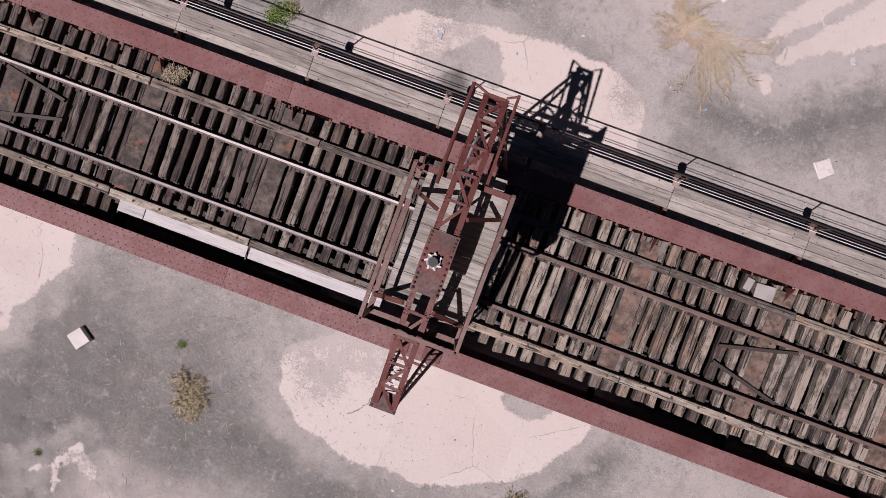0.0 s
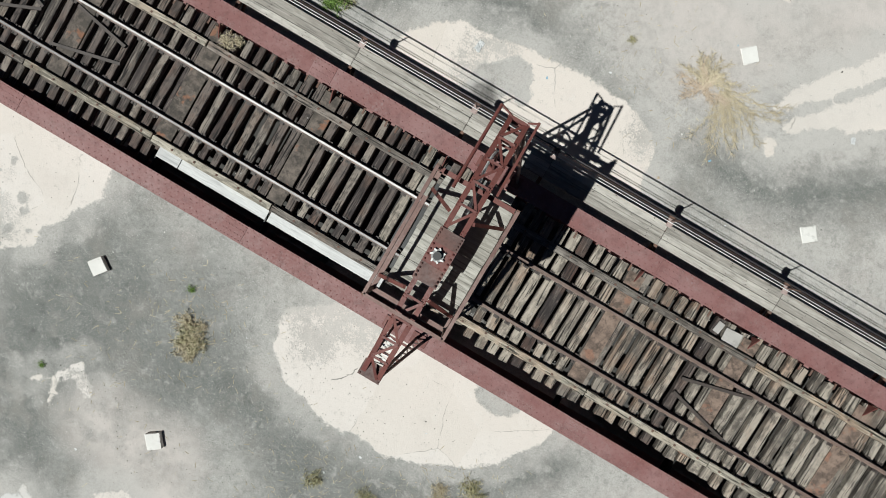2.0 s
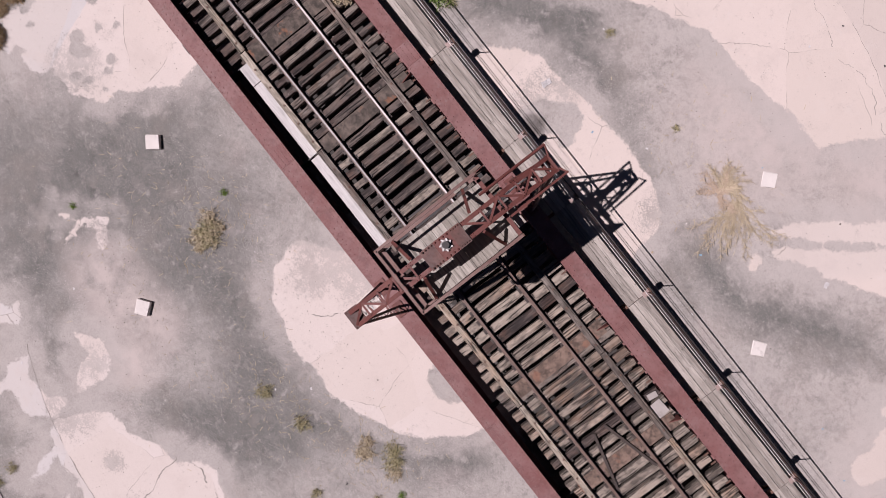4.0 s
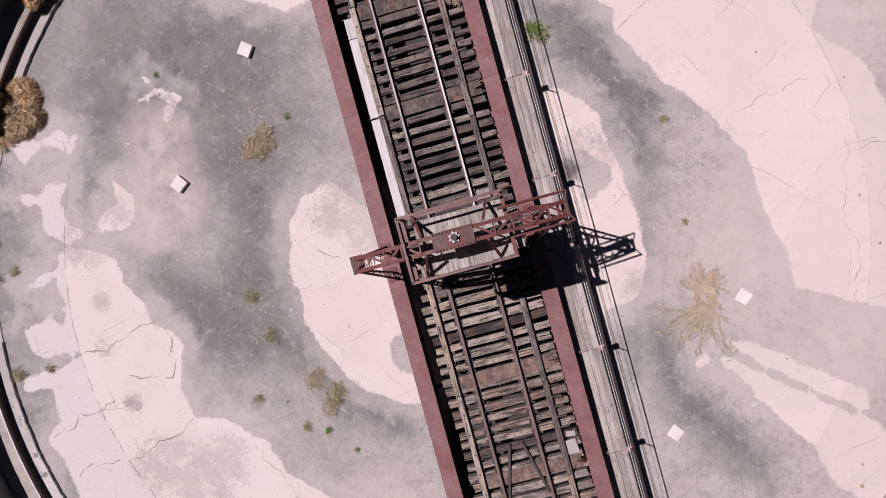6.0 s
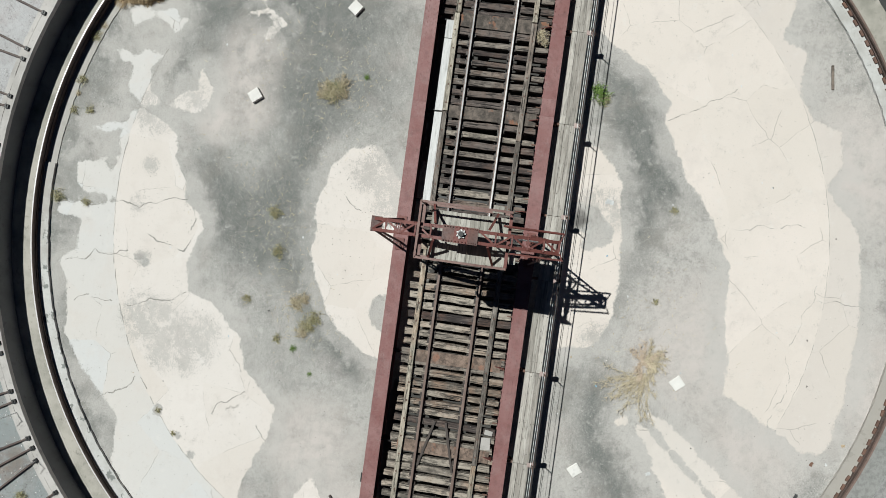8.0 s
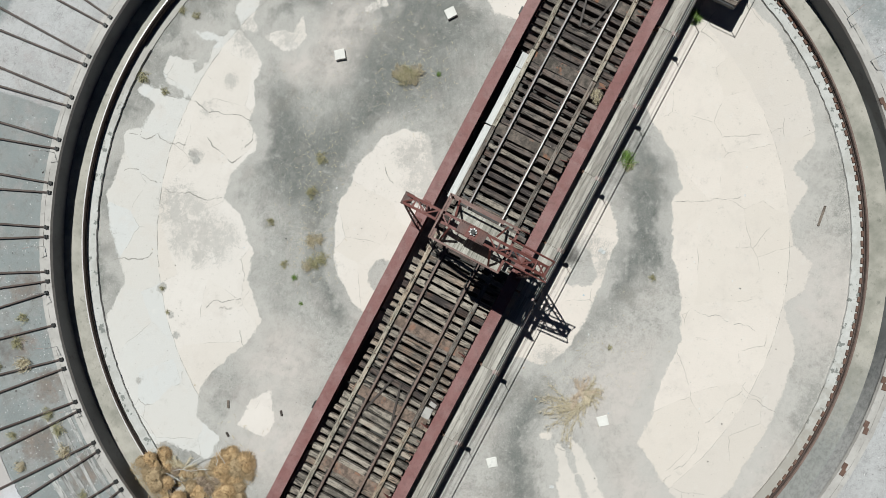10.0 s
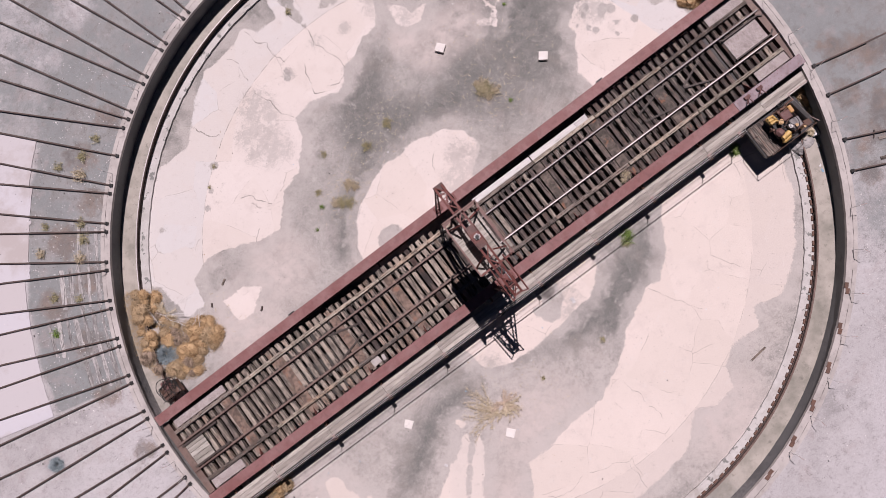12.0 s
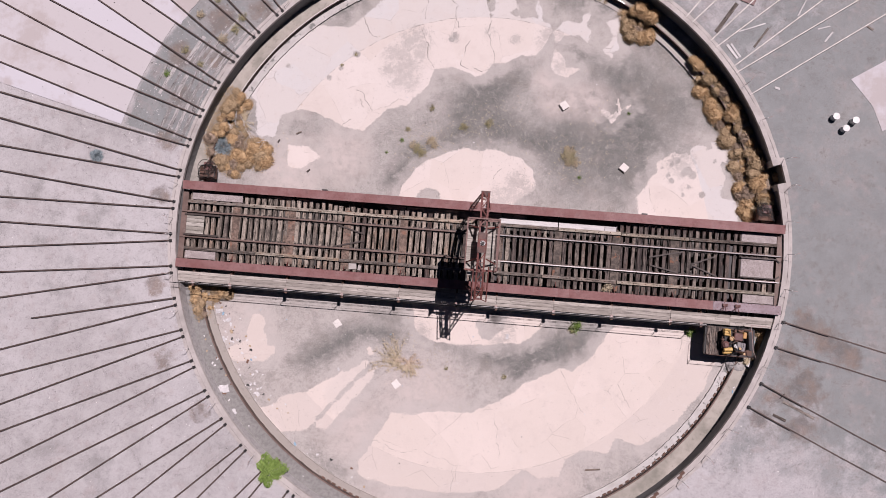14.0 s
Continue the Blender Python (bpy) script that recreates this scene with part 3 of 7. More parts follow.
C = Vector((-0.35, 0.22, 0))          # middle of the pit
P = Vector((-0.45, 0.42, 0))          # middle of the walls and ring rail
R_PIT, R_COPE = 17.70, 17.98          # inner and outer edge of the coping
R_WALL = 17.76                        # face of the wall under the coping
SHELF = 0.40                          # top of the bench at the wall foot
GROUND, TIE, RAIL = 1.40, 1.23, 1.40  # heights over the pit floor


def polar(r, deg, z=0.0, mid=C):
    a = radians(deg)
    return Vector((mid.x + r * math.cos(a), mid.y + r * math.sin(a), z))


# ---- pit floor ----
COAT_MIDDLE = [
    [(3.0, 3.8), (2.8, 5.0), (1.9, 5.6), (0.8, 6.0), (-0.9, 5.9), (-1.5, 6.0), (-2.5, 5.6), (-3.6, 5.1), (-4.4, 4.4), (-4.9, 3.7), (-5.4, 2.2), (1.8, 2.2), (1.9, 2.9), (2.4, 3.4)],
    [(-3.9, -3.6), (-3.6, -4.9), (-3.3, -5.5), (-2.2, -5.9), (-0.9, -6.0), (1.3, -5.7), (2.6, -5.6), (3.4, -5.2), (4.0, -4.5), (4.0, -3.8)]]
COAT_NORTH = [
    [(3.2, 14.0), (3.3, 13.5), (2.8, 12.4), (2.4, 12.0), (1.5, 11.9), (0.7, 11.4), (-0.1, 11.3), (-0.5, 10.7), (-1.1, 10.5), (-2.6, 10.9), (-3.7, 10.7), (-4.0, 9.7), (-5.3, 8.3), (-6.4, 8.1),
     (-7.0, 7.3), (-7.8, 6.6), (-9.0, 6.8), (-11.4, 7.7), (-12.9, 7.2), (-13.2, 5.9), (-14.4, 5.8), (-14.5, 7.8), (-15.3, 9.0), (-14.0, 10.8), (-12.8, 11.7), (-11.0, 13.0), (-9.1, 13.0), (-7.3, 14.8),
     (-6.1, 15.6), (-4.0, 15.8), (-3.1, 16.3), (-2.6, 15.5), (-1.4, 15.6), (-1.2, 16.6), (-0.8, 16.6), (-0.4, 15.4), (0.1, 15.9), (1.0, 16.0), (1.0, 15.4), (1.4, 14.2), (2.1, 14.4)]]
COAT_CHIPS = [
    [(7.2, 13.7), (7.4, 12.7), (7.0, 12.5), (7.1, 12.1), (6.3, 12.6), (6.8, 12.9)],
    [(5.6, 14.9), (5.6, 14.5), (5.4, 14.1), (5.7, 13.7), (5.5, 13.0), (4.9, 13.4), (4.1, 13.3), (3.6, 12.8), (3.4, 13.5), (4.1, 14.2), (5.0, 14.1), (5.2, 14.7)],
    [(3.6, 12.5), (4.2, 11.9), (4.3, 11.4), (5.2, 11.3), (4.5, 10.8), (3.8, 10.9), (3.4, 11.4), (3.5, 11.9)],
    [(2.4, 15.5), (2.6, 14.9), (2.7, 14.1), (2.4, 14.3), (2.2, 15.2)],
    [(-12.4, 5.4), (-11.6, 5.4), (-10.9, 5.3), (-10.3, 4.8), (-11.3, 4.0), (-12.2, 4.0)]]
COAT_FLECKS = [
    [(8.6, 9.5), (7.9, 9.05), (7.6, 9.65), (7.65, 8.9), (7.2, 8.7), (6.7, 9.0), (6.7, 8.55), (7.2, 8.4), (7.3, 8.1), (7.9, 8.9)],
    [(7.6, 14.9), (6.6, 14.3), (7.0, 13.6), (7.9, 13.9)]]
COAT_SOUTH = [
    [(9.0, -4.0), (13.8, -4.0), (14.4, -5.6), (13.8, -7.2), (12.3, -9.4), (11.4, -10.2), (10.2, -11.0), (8.9, -10.6), (8.4, -11.6), (7.0, -11.5), (6.0, -12.1), (5.6, -13.2), (4.4, -13.4), (3.5, -12.9),
     (2.1, -14.3), (0.9, -14.5), (-1.0, -14.8), (-4.5, -14.6), (-6.3, -14.2), (-6.3, -13.4), (-5.6, -12.1), (-5.1, -11.3), (-4.6, -10.3), (-3.3, -10.3), (-1.7, -10.0), (0.2, -9.9), (1.4, -9.3),
     (2.3, -8.7), (3.3, -7.9), (4.4, -7.3), (5.3, -6.8), (6.0, -6.9), (7.0, -6.1), (7.8, -4.8), (8.3, -4.0)]]
COAT_EAST = [
    [(9.3, 2.0), (9.2, 3.4), (9.1, 3.7), (9.4, 4.3), (9.8, 4.9), (10.2, 5.4), (10.2, 5.9), (10.6, 6.3), (11.1, 6.6), (11.6, 6.6), (11.9, 6.7), (12.1, 6.5), (12.1, 6.9), (12.5, 7.2), (13.0, 7.1), (13.0, 6.9),
     (13.4, 7.0), (13.3, 7.4), (13.8, 7.4), (14.2, 7.1), (14.4, 6.7), (14.3, 6.2), (14.0, 5.8), (14.3, 5.3), (14.2, 4.8), (14.0, 4.3), (14.2, 4.1), (14.9, 4.0), (15.2, 3.6), (15.1, 3.0), (15.2, 2.0)]]
COAT_WEST = [
    [(-13.6, -5.4), (-13.5, -5.1), (-13.1, -5.0), (-12.8, -5.3), (-12.7, -5.6), (-12.8, -6.1), (-12.6, -6.5), (-12.5, -7.0), (-12.0, -6.9), (-12.0, -7.4), (-12.5, -7.8), (-13.2, -8.0), (-14.2, -8.1), (-14.6, -8.0),
     (-15.0, -7.8), (-14.7, -7.2), (-14.0, -6.8), (-13.8, -6.7), (-13.8, -6.1)],
    [(-5.8, -7.6), (-5.6, -7.7), (-5.9, -8.3), (-6.6, -9.3), (-7.4, -10.2), (-8.0, -11.1), (-8.5, -11.7), (-9.2, -11.5), (-8.6, -10.73), (-7.94, -9.95), (-7.0, -8.84), (-6.2, -7.95)],
    [(-6.4, -6.6), (-6.2, -6.5), (-5.9, -6.8), (-6.0, -7.0), (-6.3, -7.0)]]
COAT_STRIP = [
    [(-6.15, -7.4), (-6.4, -7.75), (-7.2, -8.67), (-8.14, -9.78), (-8.8, -10.6), (-9.6, -11.8), (-11.8, -12.1), (-12.5, -11.2), (-12.8, -10.6), (-12.2, -10.6), (-11.7, -10.3), (-11.3, -9.9), (-10.6, -9.7), (-9.7, -9.5),
     (-9.3, -9.1), (-8.8, -8.8), (-8.3, -8.5), (-7.9, -8.2), (-7.4, -8.1), (-7.0, -7.8), (-6.6, -7.5), (-6.4, -7.3)]]
COAT = COAT_MIDDLE + COAT_NORTH + COAT_CHIPS + COAT_FLECKS + COAT_SOUTH + COAT_EAST + COAT_WEST + COAT_STRIP
STAIN_NORTH = [
    [(7.3, 9.0), (7.7, 8.2), (6.9, 6.6), (5.9, 5.7), (5.0, 5.0), (3.9, 4.9), (3.2, 5.6), (1.1, 6.3), (-0.7, 6.2), (-2.7, 5.6), (-4.1, 4.8), (-5.0, 3.1), (-6.2, 3.5), (-5.6, 4.6), (-5.3, 5.6),
     (-3.5, 6.3), (-2.7, 7.5), (-2.6, 8.8), (-1.6, 10.0), (0.2, 10.9), (1.7, 11.1), (2.1, 10.2), (1.0, 8.7), (2.3, 7.8), (4.5, 7.5), (5.7, 7.9), (6.6, 8.4)],
    [(8.2, 11.7), (8.5, 10.6), (8.3, 9.4), (6.9, 10.2), (6.6, 11.4), (5.8, 12.0), (4.5, 11.6), (4.2, 12.1), (6.0, 12.5), (7.3, 11.8)]]
STAIN_SOUTH = [
    [(8.2, -4.2), (6.8, -6.1), (5.9, -6.7), (4.4, -7.3), (3.3, -8.1), (2.2, -8.7), (2.1, -7.7), (0.1, -7.0), (-2.1, -6.1), (-3.7, -5.6), (-5.1, -5.2), (-6.2, -4.5), (-4.5, -4.5), (-3.6, -4.9),
     (-1.5, -5.9), (1.2, -5.7), (2.9, -5.6), (4.1, -4.9), (5.1, -4.4)]]
STAIN_WEST = [[(-11.1, -7.8), (-9.5, -6.3), (-7.5, -5.3), (-5.5, -4.8), (-4.1, -5.3), (-4.7, -6.3), (-6.8, -6.1), (-8.0, -7.3), (-9.3, -8.2), (-10.7, -8.3)]]
STAIN_EAST = [(10.4, 3.2), (11.6, 7.6), (13.0, 9.4), (11.0, 11.8), (8.4, 12.6), (5.4, 11.2), (3.2, 9.2), (2.6, 6.8), (4.6, 3.6)]
STAIN = STAIN_NORTH + STAIN_SOUTH + STAIN_WEST
WEAR = [(2.4, 3.2, 1.6), (1.9, 3.9, 1.3), (1.0, 3.0, 1.2), (1.6, -4.9, 1.3), (11.6, 6.0, 1.3), (-4.99, 12.33, 1.5), (-6.15, 11.44, 1.1), (-5.5, 10.2, 1.5), (1.13, 12.91, 0.5), (-0.42, 13.16, 0.6), (3.6, 12.9, 1.0), (3.2, 13.0, 1.2), (-5.2, 11.6, 1.5), (-4.9, 12.4, 0.9), (-6.3, 10.6, 1.0), (-3.3, -5.4, 1.0), 
        (-2.6, 12.75, 0.5), (6.9, 8.7, 0.9), (4.0, 11.4, 0.9), (1.6, 14.9, 0.8)]
DUST = [(-3.0, -9.5, 3.2), (-14.0, -6.0, 2.4), (-6.5, -11.5, 2.6), (-3.5, -15.0, 3.0), (4.5, -14.0, 3.0), (-12.0, 3.6, 2.6), (-9.0, 5.0, 2.4), (5.0, 9.5, 1.6), (3.9, 9.3, 1.5), (3.3, 10.3, 1.3), (6.1, 9.4, 1.5)]   # dry pinkish dust
FILM = [(-6.1, -7.9, 1.3), (-6.9, -8.7, 1.5), (-7.5, -9.5, 1.4)]   # grey dirt film over the coat
HOLES = [(0.78, -4.95, 0.55), (1.25, -4.5, 0.55), (1.27, -4.05, 0.6), (0.3, -4.6, 0.25), (-3.4, 2.7, 0.7), (12.03, 5.57, 0.26), (12.34, 5.35, 0.26), (11.8, 5.45, 0.19), (10.87, 5.21, 0.1), (11.42, 6.11, 0.16), (11.03, 5.87, 0.16), (10.51, 5.66, 0.13), (13.59, 6.23, 0.16), (14.07, 6.1, 0.13),
         (11.09, 4.92, 0.13), (11.82, 4.12, 0.1), (12.95, 4.2, 0.16), (12.15, 4.59, 0.13), (-8.56, 11.35, 0.22), (-9.46, 10.39, 0.12), (-10.14, 9.8, 0.14), (-12.74, 10.36, 0.16), (-0.57, 16.7, 0.22), (-0.55, 16.3, 0.24), (-0.57, 15.9, 0.2), (-0.52, 15.5, 0.22), (-0.5, 15.1, 0.2), (-0.48, 14.7, 0.18), (-0.47, 14.3, 0.14),
         (-2.5, 12.8, 0.16), (-2.75, 12.65, 0.14), (-2.6, 13.0, 0.1), (1.0, 14.6, 0.25), (1.5, 14.9, 0.3)]


def inside_by(x, y, ring):
    """Signed distance of the points from a closed outline, positive inside."""
    p = np.array(ring)
    q = np.roll(p, -1, axis=0)
    best, within = np.full(x.shape, 1e9), np.zeros(x.shape, bool)
    for (ax, ay), (bx, by) in zip(p, q):
        dx, dy = bx - ax, by - ay
        k = np.clip(((x - ax) * dx + (y - ay) * dy) / (dx * dx + dy * dy), 0, 1)
        best = np.minimum(best, np.hypot(x - ax - k * dx, y - ay - k * dy))
        within ^= ((ay > y) != (by > y)) & (x < (bx - ax) * (y - ay) / (by - ay + 1e-12) + ax)
    return np.where(within, best, -best)


def polar_sheet(name, radii, seg, z, material, attributes, inner=None, mid=C, kind="structure", label="", category=""):
    """A flat ring-shaped sheet with float attributes worked out at its corners."""
    a = np.arange(seg) * 2 * np.pi / seg
    verts, faces = [], []
    for i, r in enumerate(radii):
        rr = np.full(seg, r) if inner is None else np.maximum(inner, r)
        verts += [(mid.x + q * math.cos(w), mid.y + q * math.sin(w), z) for q, w in zip(rr, a)]
    for i in range(len(radii) - 1):
        for j in range(seg):
            k = (j + 1) % seg
            faces.append((i * seg + j, (i + 1) * seg + j, (i + 1) * seg + k, i * seg + k))
    me = bpy.data.meshes.new(name)
    me.from_pydata(verts, [], faces)
    xy = np.array(verts)[:, :2]
    for key, f in attributes.items():
        me.attributes.new(key, "FLOAT", "POINT").data.foreach_set("value", f(xy[:, 0], xy[:, 1]).astype(np.float32))
    me.materials.append(material)
    return tagged(new(name, me), label, category, kind=kind)


def blobs(some):
    return lambda x, y: np.max([np.clip(1 - (np.hypot(x - a, y - b) / r) ** 2, 0, 1) for a, b, r in some], axis=0)


def stain_and_shade(x, y):
    """Damp stains: full inside their outlines, fading over about a metre, and a black strip that paints the shade under
    the bridge.
    """
    d = np.max([inside_by(x, y, ring) for ring in STAIN], axis=0)
    d = np.maximum(d, inside_by(x, y, STAIN_EAST) * 0.4 - 0.08)
    d = np.maximum(d, np.clip((np.hypot(x - C.x, y - C.y) - 14.9) / 1.4, 0, 0.7) - 0.95 + 0.5 * (y > 6))
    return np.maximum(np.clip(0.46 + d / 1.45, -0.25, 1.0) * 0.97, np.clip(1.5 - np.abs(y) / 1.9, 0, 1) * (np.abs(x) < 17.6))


def shade_and_spot(x, y):
    """A dark strip that paints the shade under the bridge, and one round dark spot beside the walkway."""
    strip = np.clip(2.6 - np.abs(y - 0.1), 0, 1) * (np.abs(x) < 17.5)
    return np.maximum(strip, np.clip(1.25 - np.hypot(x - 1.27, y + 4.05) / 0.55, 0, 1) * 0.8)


def coat(x, y):
    d = np.max([inside_by(x, y, ring) for ring in COAT], axis=0)
    for a, b, r in HOLES:
        d = np.minimum(d, np.hypot(x - a, y - b) - r)
    return np.clip(d, -3, 3)


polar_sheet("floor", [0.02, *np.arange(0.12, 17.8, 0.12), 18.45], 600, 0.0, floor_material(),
            {"coat": coat, "stain_and_shade": stain_and_shade, "wear": blobs(WEAR), "film": blobs(FILM), "dust": blobs(DUST),
             "shade_and_spot": shade_and_spot}, label="grey concrete pit floor with pale peeling patches", category="floor")


# ---- pit wall, coping, ring kerb and ring rail ----
NOTCH = (14.6, 18.2)     # the coping steps outward between these angles


def arc_band(name, r0, r1, z0, z1, d0, d1, material, label, category, step=0.75, wob=0.0, kind="structure"):
    """A ring segment of rectangular section."""
    n = max(2, int((d1 - d0) / step))
    closed = d1 - d0 > 359.9
    bm = bmesh.new()
    rows = []
    for i in range(n + (0 if closed else 1)):
        d = d0 + (d1 - d0) * i / n
        j = [rng.uniform(-wob, wob) for _ in range(4)]
        rows.append([bm.verts.new(polar(r + j[k], d, z, P)) for k, (r, z) in enumerate(((r0, z0), (r0, z1), (r1, z1), (r1, z0)))])
    for i in range(n):
        a, b = rows[i], rows[(i + 1) % len(rows)]
        for k in range(4):
            bm.faces.new((a[k], b[k], b[(k + 1) % 4], a[(k + 1) % 4]))
    if not closed:
        bm.faces.new(rows[0])
        bm.faces.new(rows[-1][::-1])
    bmesh.ops.recalc_face_normals(bm, faces=bm.faces)
    ob = part(name, bm, material)
    return tagged(ob, label, category, kind=kind)


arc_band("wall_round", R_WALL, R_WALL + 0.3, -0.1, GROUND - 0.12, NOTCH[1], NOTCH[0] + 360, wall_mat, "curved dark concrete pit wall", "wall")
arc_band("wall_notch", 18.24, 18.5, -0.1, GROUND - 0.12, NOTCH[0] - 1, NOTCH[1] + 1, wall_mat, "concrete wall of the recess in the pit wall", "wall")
arc_band("coping", R_PIT, R_COPE, GROUND - 0.12, GROUND + 0.05, NOTCH[1], NOTCH[0] + 360, coping_mat, "pale concrete coping round the pit", "coping", wob=0.008)
arc_band("coping_notch", 18.19, 18.44, GROUND - 0.12, GROUND + 0.05, NOTCH[0] - 0.9, NOTCH[1] + 0.9, coping_mat, "pale concrete coping of the wall recess", "coping")
for name, d in (("wall_notch_side", NOTCH[0] - 0.5), ("wall_notch_side", NOTCH[1] + 0.5)):
    bm = bmesh.new()
    beam(bm, polar(R_PIT + 0.02, d, 0.66, P), polar(18.42, d, 0.66, P), 0.36, 1.572)
    tagged(part(name, bm, coping_mat), "short concrete return wall of the recess", "wall", kind="structure")
arc_band("coping_edge_strip", R_COPE + 0.025, R_COPE + 0.21, GROUND - 0.1, GROUND + 0.03, NOTCH[1] + 1.02, NOTCH[0] + 358.98, coping_mat, "narrow concrete strip outside the coping", "coping", wob=0.012)
arc_band("ring_kerb_sunk", 16.46, 16.89, -0.03, 0.03, 58, 86, kerb_mat, "sunken chipped white concrete kerb level with the silted floor", "kerb", wob=0.02)
arc_band("ring_kerb", 16.46, 16.89, -0.03, 0.11, 86, 418, kerb_mat, "low chipped white concrete kerb under the ring rail", "kerb", wob=0.02)
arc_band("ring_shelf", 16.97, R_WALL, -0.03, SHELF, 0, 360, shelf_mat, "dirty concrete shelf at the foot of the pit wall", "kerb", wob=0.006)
ring_rail = thing("ring_rail", "rusty circular rail on the pit floor", "rail")
# pale strip paints the sun's shine on the northern rail head
for name, r0, r1, z0, z1 in (("rail_foot", 16.893, 16.967, 0.02, 0.20), ("rail_web", 16.92, 16.94, 0.20, 0.34), ("rail_head", 16.897, 16.963, 0.34, 0.42), ("worn_head", 16.905, 16.955, 0.419, 0.424)):
    o = arc_band(name, r0, r1, z0, z1, *((62, 158) if name == "worn_head" else (0, 360)), {"rail_head": rail_rust, "worn_head": rail_bright}.get(name, yard_rust), "", "")
    o.parent = ring_rail
    del o["kind"]

bm = bmesh.new()
box(bm, (0, 0, 0), (0.09, 0.24, 0.07), None, 0.01)
CHAIR = mesh_of("rail_chair", bm, rust)
for i in range(84):
    d = -118 + i * 1.32
    o = new("rail_chair", CHAIR)
    o.parent = ring_rail
    o.matrix_basis = Matrix.Translation(polar(16.845 + rng.uniform(-0.015, 0.015), d + rng.uniform(-0.2, 0.2), 0.14, P)) @ pose(0, 0, 0, 0, 0, d + rng.uniform(-4, 4))

# ---- yard ground ----
SEG = 720
inner = np.array([18.43 if NOTCH[0] - 0.7 <= (i * 0.5) % 360 <= NOTCH[1] + 0.7 else R_COPE + 0.2 for i in range(SEG)])


def tar(x, y):
    a, r = np.degrees(np.arctan2(y - C.y, x - C.x)), np.hypot(x - C.x, y - C.y)
    return np.clip(1.0 - np.abs(a - 9) / 60, 0, 1) * 1.4 + 0.8 * ((a > 100) & (a < 166) & (r < 22.4)) + 0.55 * ((a > 60) & (a < 131) & (r >= 22.4))


def chalk(x, y):
    """White gravel south-east of the pit."""
    a, r = np.degrees(np.arctan2(y - C.y, x - C.x)), np.hypot(x - C.x, y - C.y)
    return np.clip(1 - np.abs(a + 50) / 26, 0, 1) * np.clip((r - 18.6) / 3.5, 0, 1) * 1.3


GRIME = [(*polar(r, d).xy, s) for r, d, s in ((19.2, -9, 1.3), (20.6, -11, 1.5), (22.0, -12.5, 1.4), (19.0, -15.5, 1.1), (20.4, -19.5, 1.7), (19.2, -22.5, 1.2), (21.2, -25.5, 1.4), (19.0, -27.5, 1.0), (24.5, -3, 1.8),
                                               (19.2, 124, 1.2), (20.0, 131, 1.3), (19.0, 137, 1.1), (20.4, 143, 1.4), (19.0, 149, 1.2), (21.0, 152, 1.3), (19.6, 158, 1.2), (19.4, 166, 1.1), (19.0, 176, 1.0), (19.2, 192, 1.1), (19.6, 205, 1.0), (19.0, 216, 1.0))]
polar_sheet("ground", [R_COPE + 0.2, 18.8, *np.arange(19.4, 44, 0.6), 48, 55, 70, 100, 160, 300, 700, 2500], SEG, GROUND, ground_material(), {"tar": tar, "grime": blobs(GRIME), "chalk": chalk},
            inner=inner, mid=P, label="dusty grey yard ground with gravel", category="ground")
apron = thing("concrete_apron", "pale worn concrete slabs laid between the radial tracks", "pavement", kind="structure")
TRACK0, PITCH = 137.85, 6.08


def rail_point(k, side, r):
    """A point of one rail of track k, at that distance along it from the middle of the pit."""
    a = radians(TRACK0 + PITCH * k)
    return Vector((C.x + r * math.cos(a) - side * 0.755 * math.sin(a), C.y + r * math.sin(a) + side * 0.755 * math.cos(a), 0))


def apron_slab(p0, p1, q1, q0, material, rag=0.12):
    """A slab between two rails, with a broken inner edge from p0 to q0."""
    edge = [p0.lerp(q0, i / 7) + (p0 - p1).normalized() * rag * (rng.uniform(-0.13, 0.1) if 0 < i < 7 else 0) for i in range(8)]
    ring = [p1, *edge, q1]
    bm = bmesh.new()
    top = [bm.verts.new((v.x, v.y, GROUND + 0.03)) for v in ring]
    low = [bm.verts.new((v.x, v.y, GROUND - 0.05)) for v in ring]
    bm.faces.new(top)
    for i in range(len(ring)):
        bm.faces.new((low[i], low[(i + 1) % len(ring)], top[(i + 1) % len(ring)], top[i]))
    bmesh.ops.recalc_face_normals(bm, faces=bm.faces)
    part("concrete_slab", bm, material, apron)


for k in range(-1, 5):
    cut = 22.35 + (-0.25 if k in (0, 1) else 0.0)
    if k < 4:
        apron_slab(rail_point(k, 1.05, cut), rail_point(k, 1.05, 42), rail_point(k + 1, -1.05, 42), rail_point(k + 1, -1.05, cut), apron_mat, 1.0 if k in (0, 1) else 0.12)
    apron_slab(rail_point(k, -0.95, cut + 0.05), rail_point(k, -0.95, 42), rail_point(k, 0.95, 42), rail_point(k, 0.95, cut + 0.05), apron_mat)
apron_slab(rail_point(4, 1.05, 22.4), rail_point(4, 1.05, 42), rail_point(4, 3.4, 42), rail_point(4, 1.95, 22.4), apron_mat)

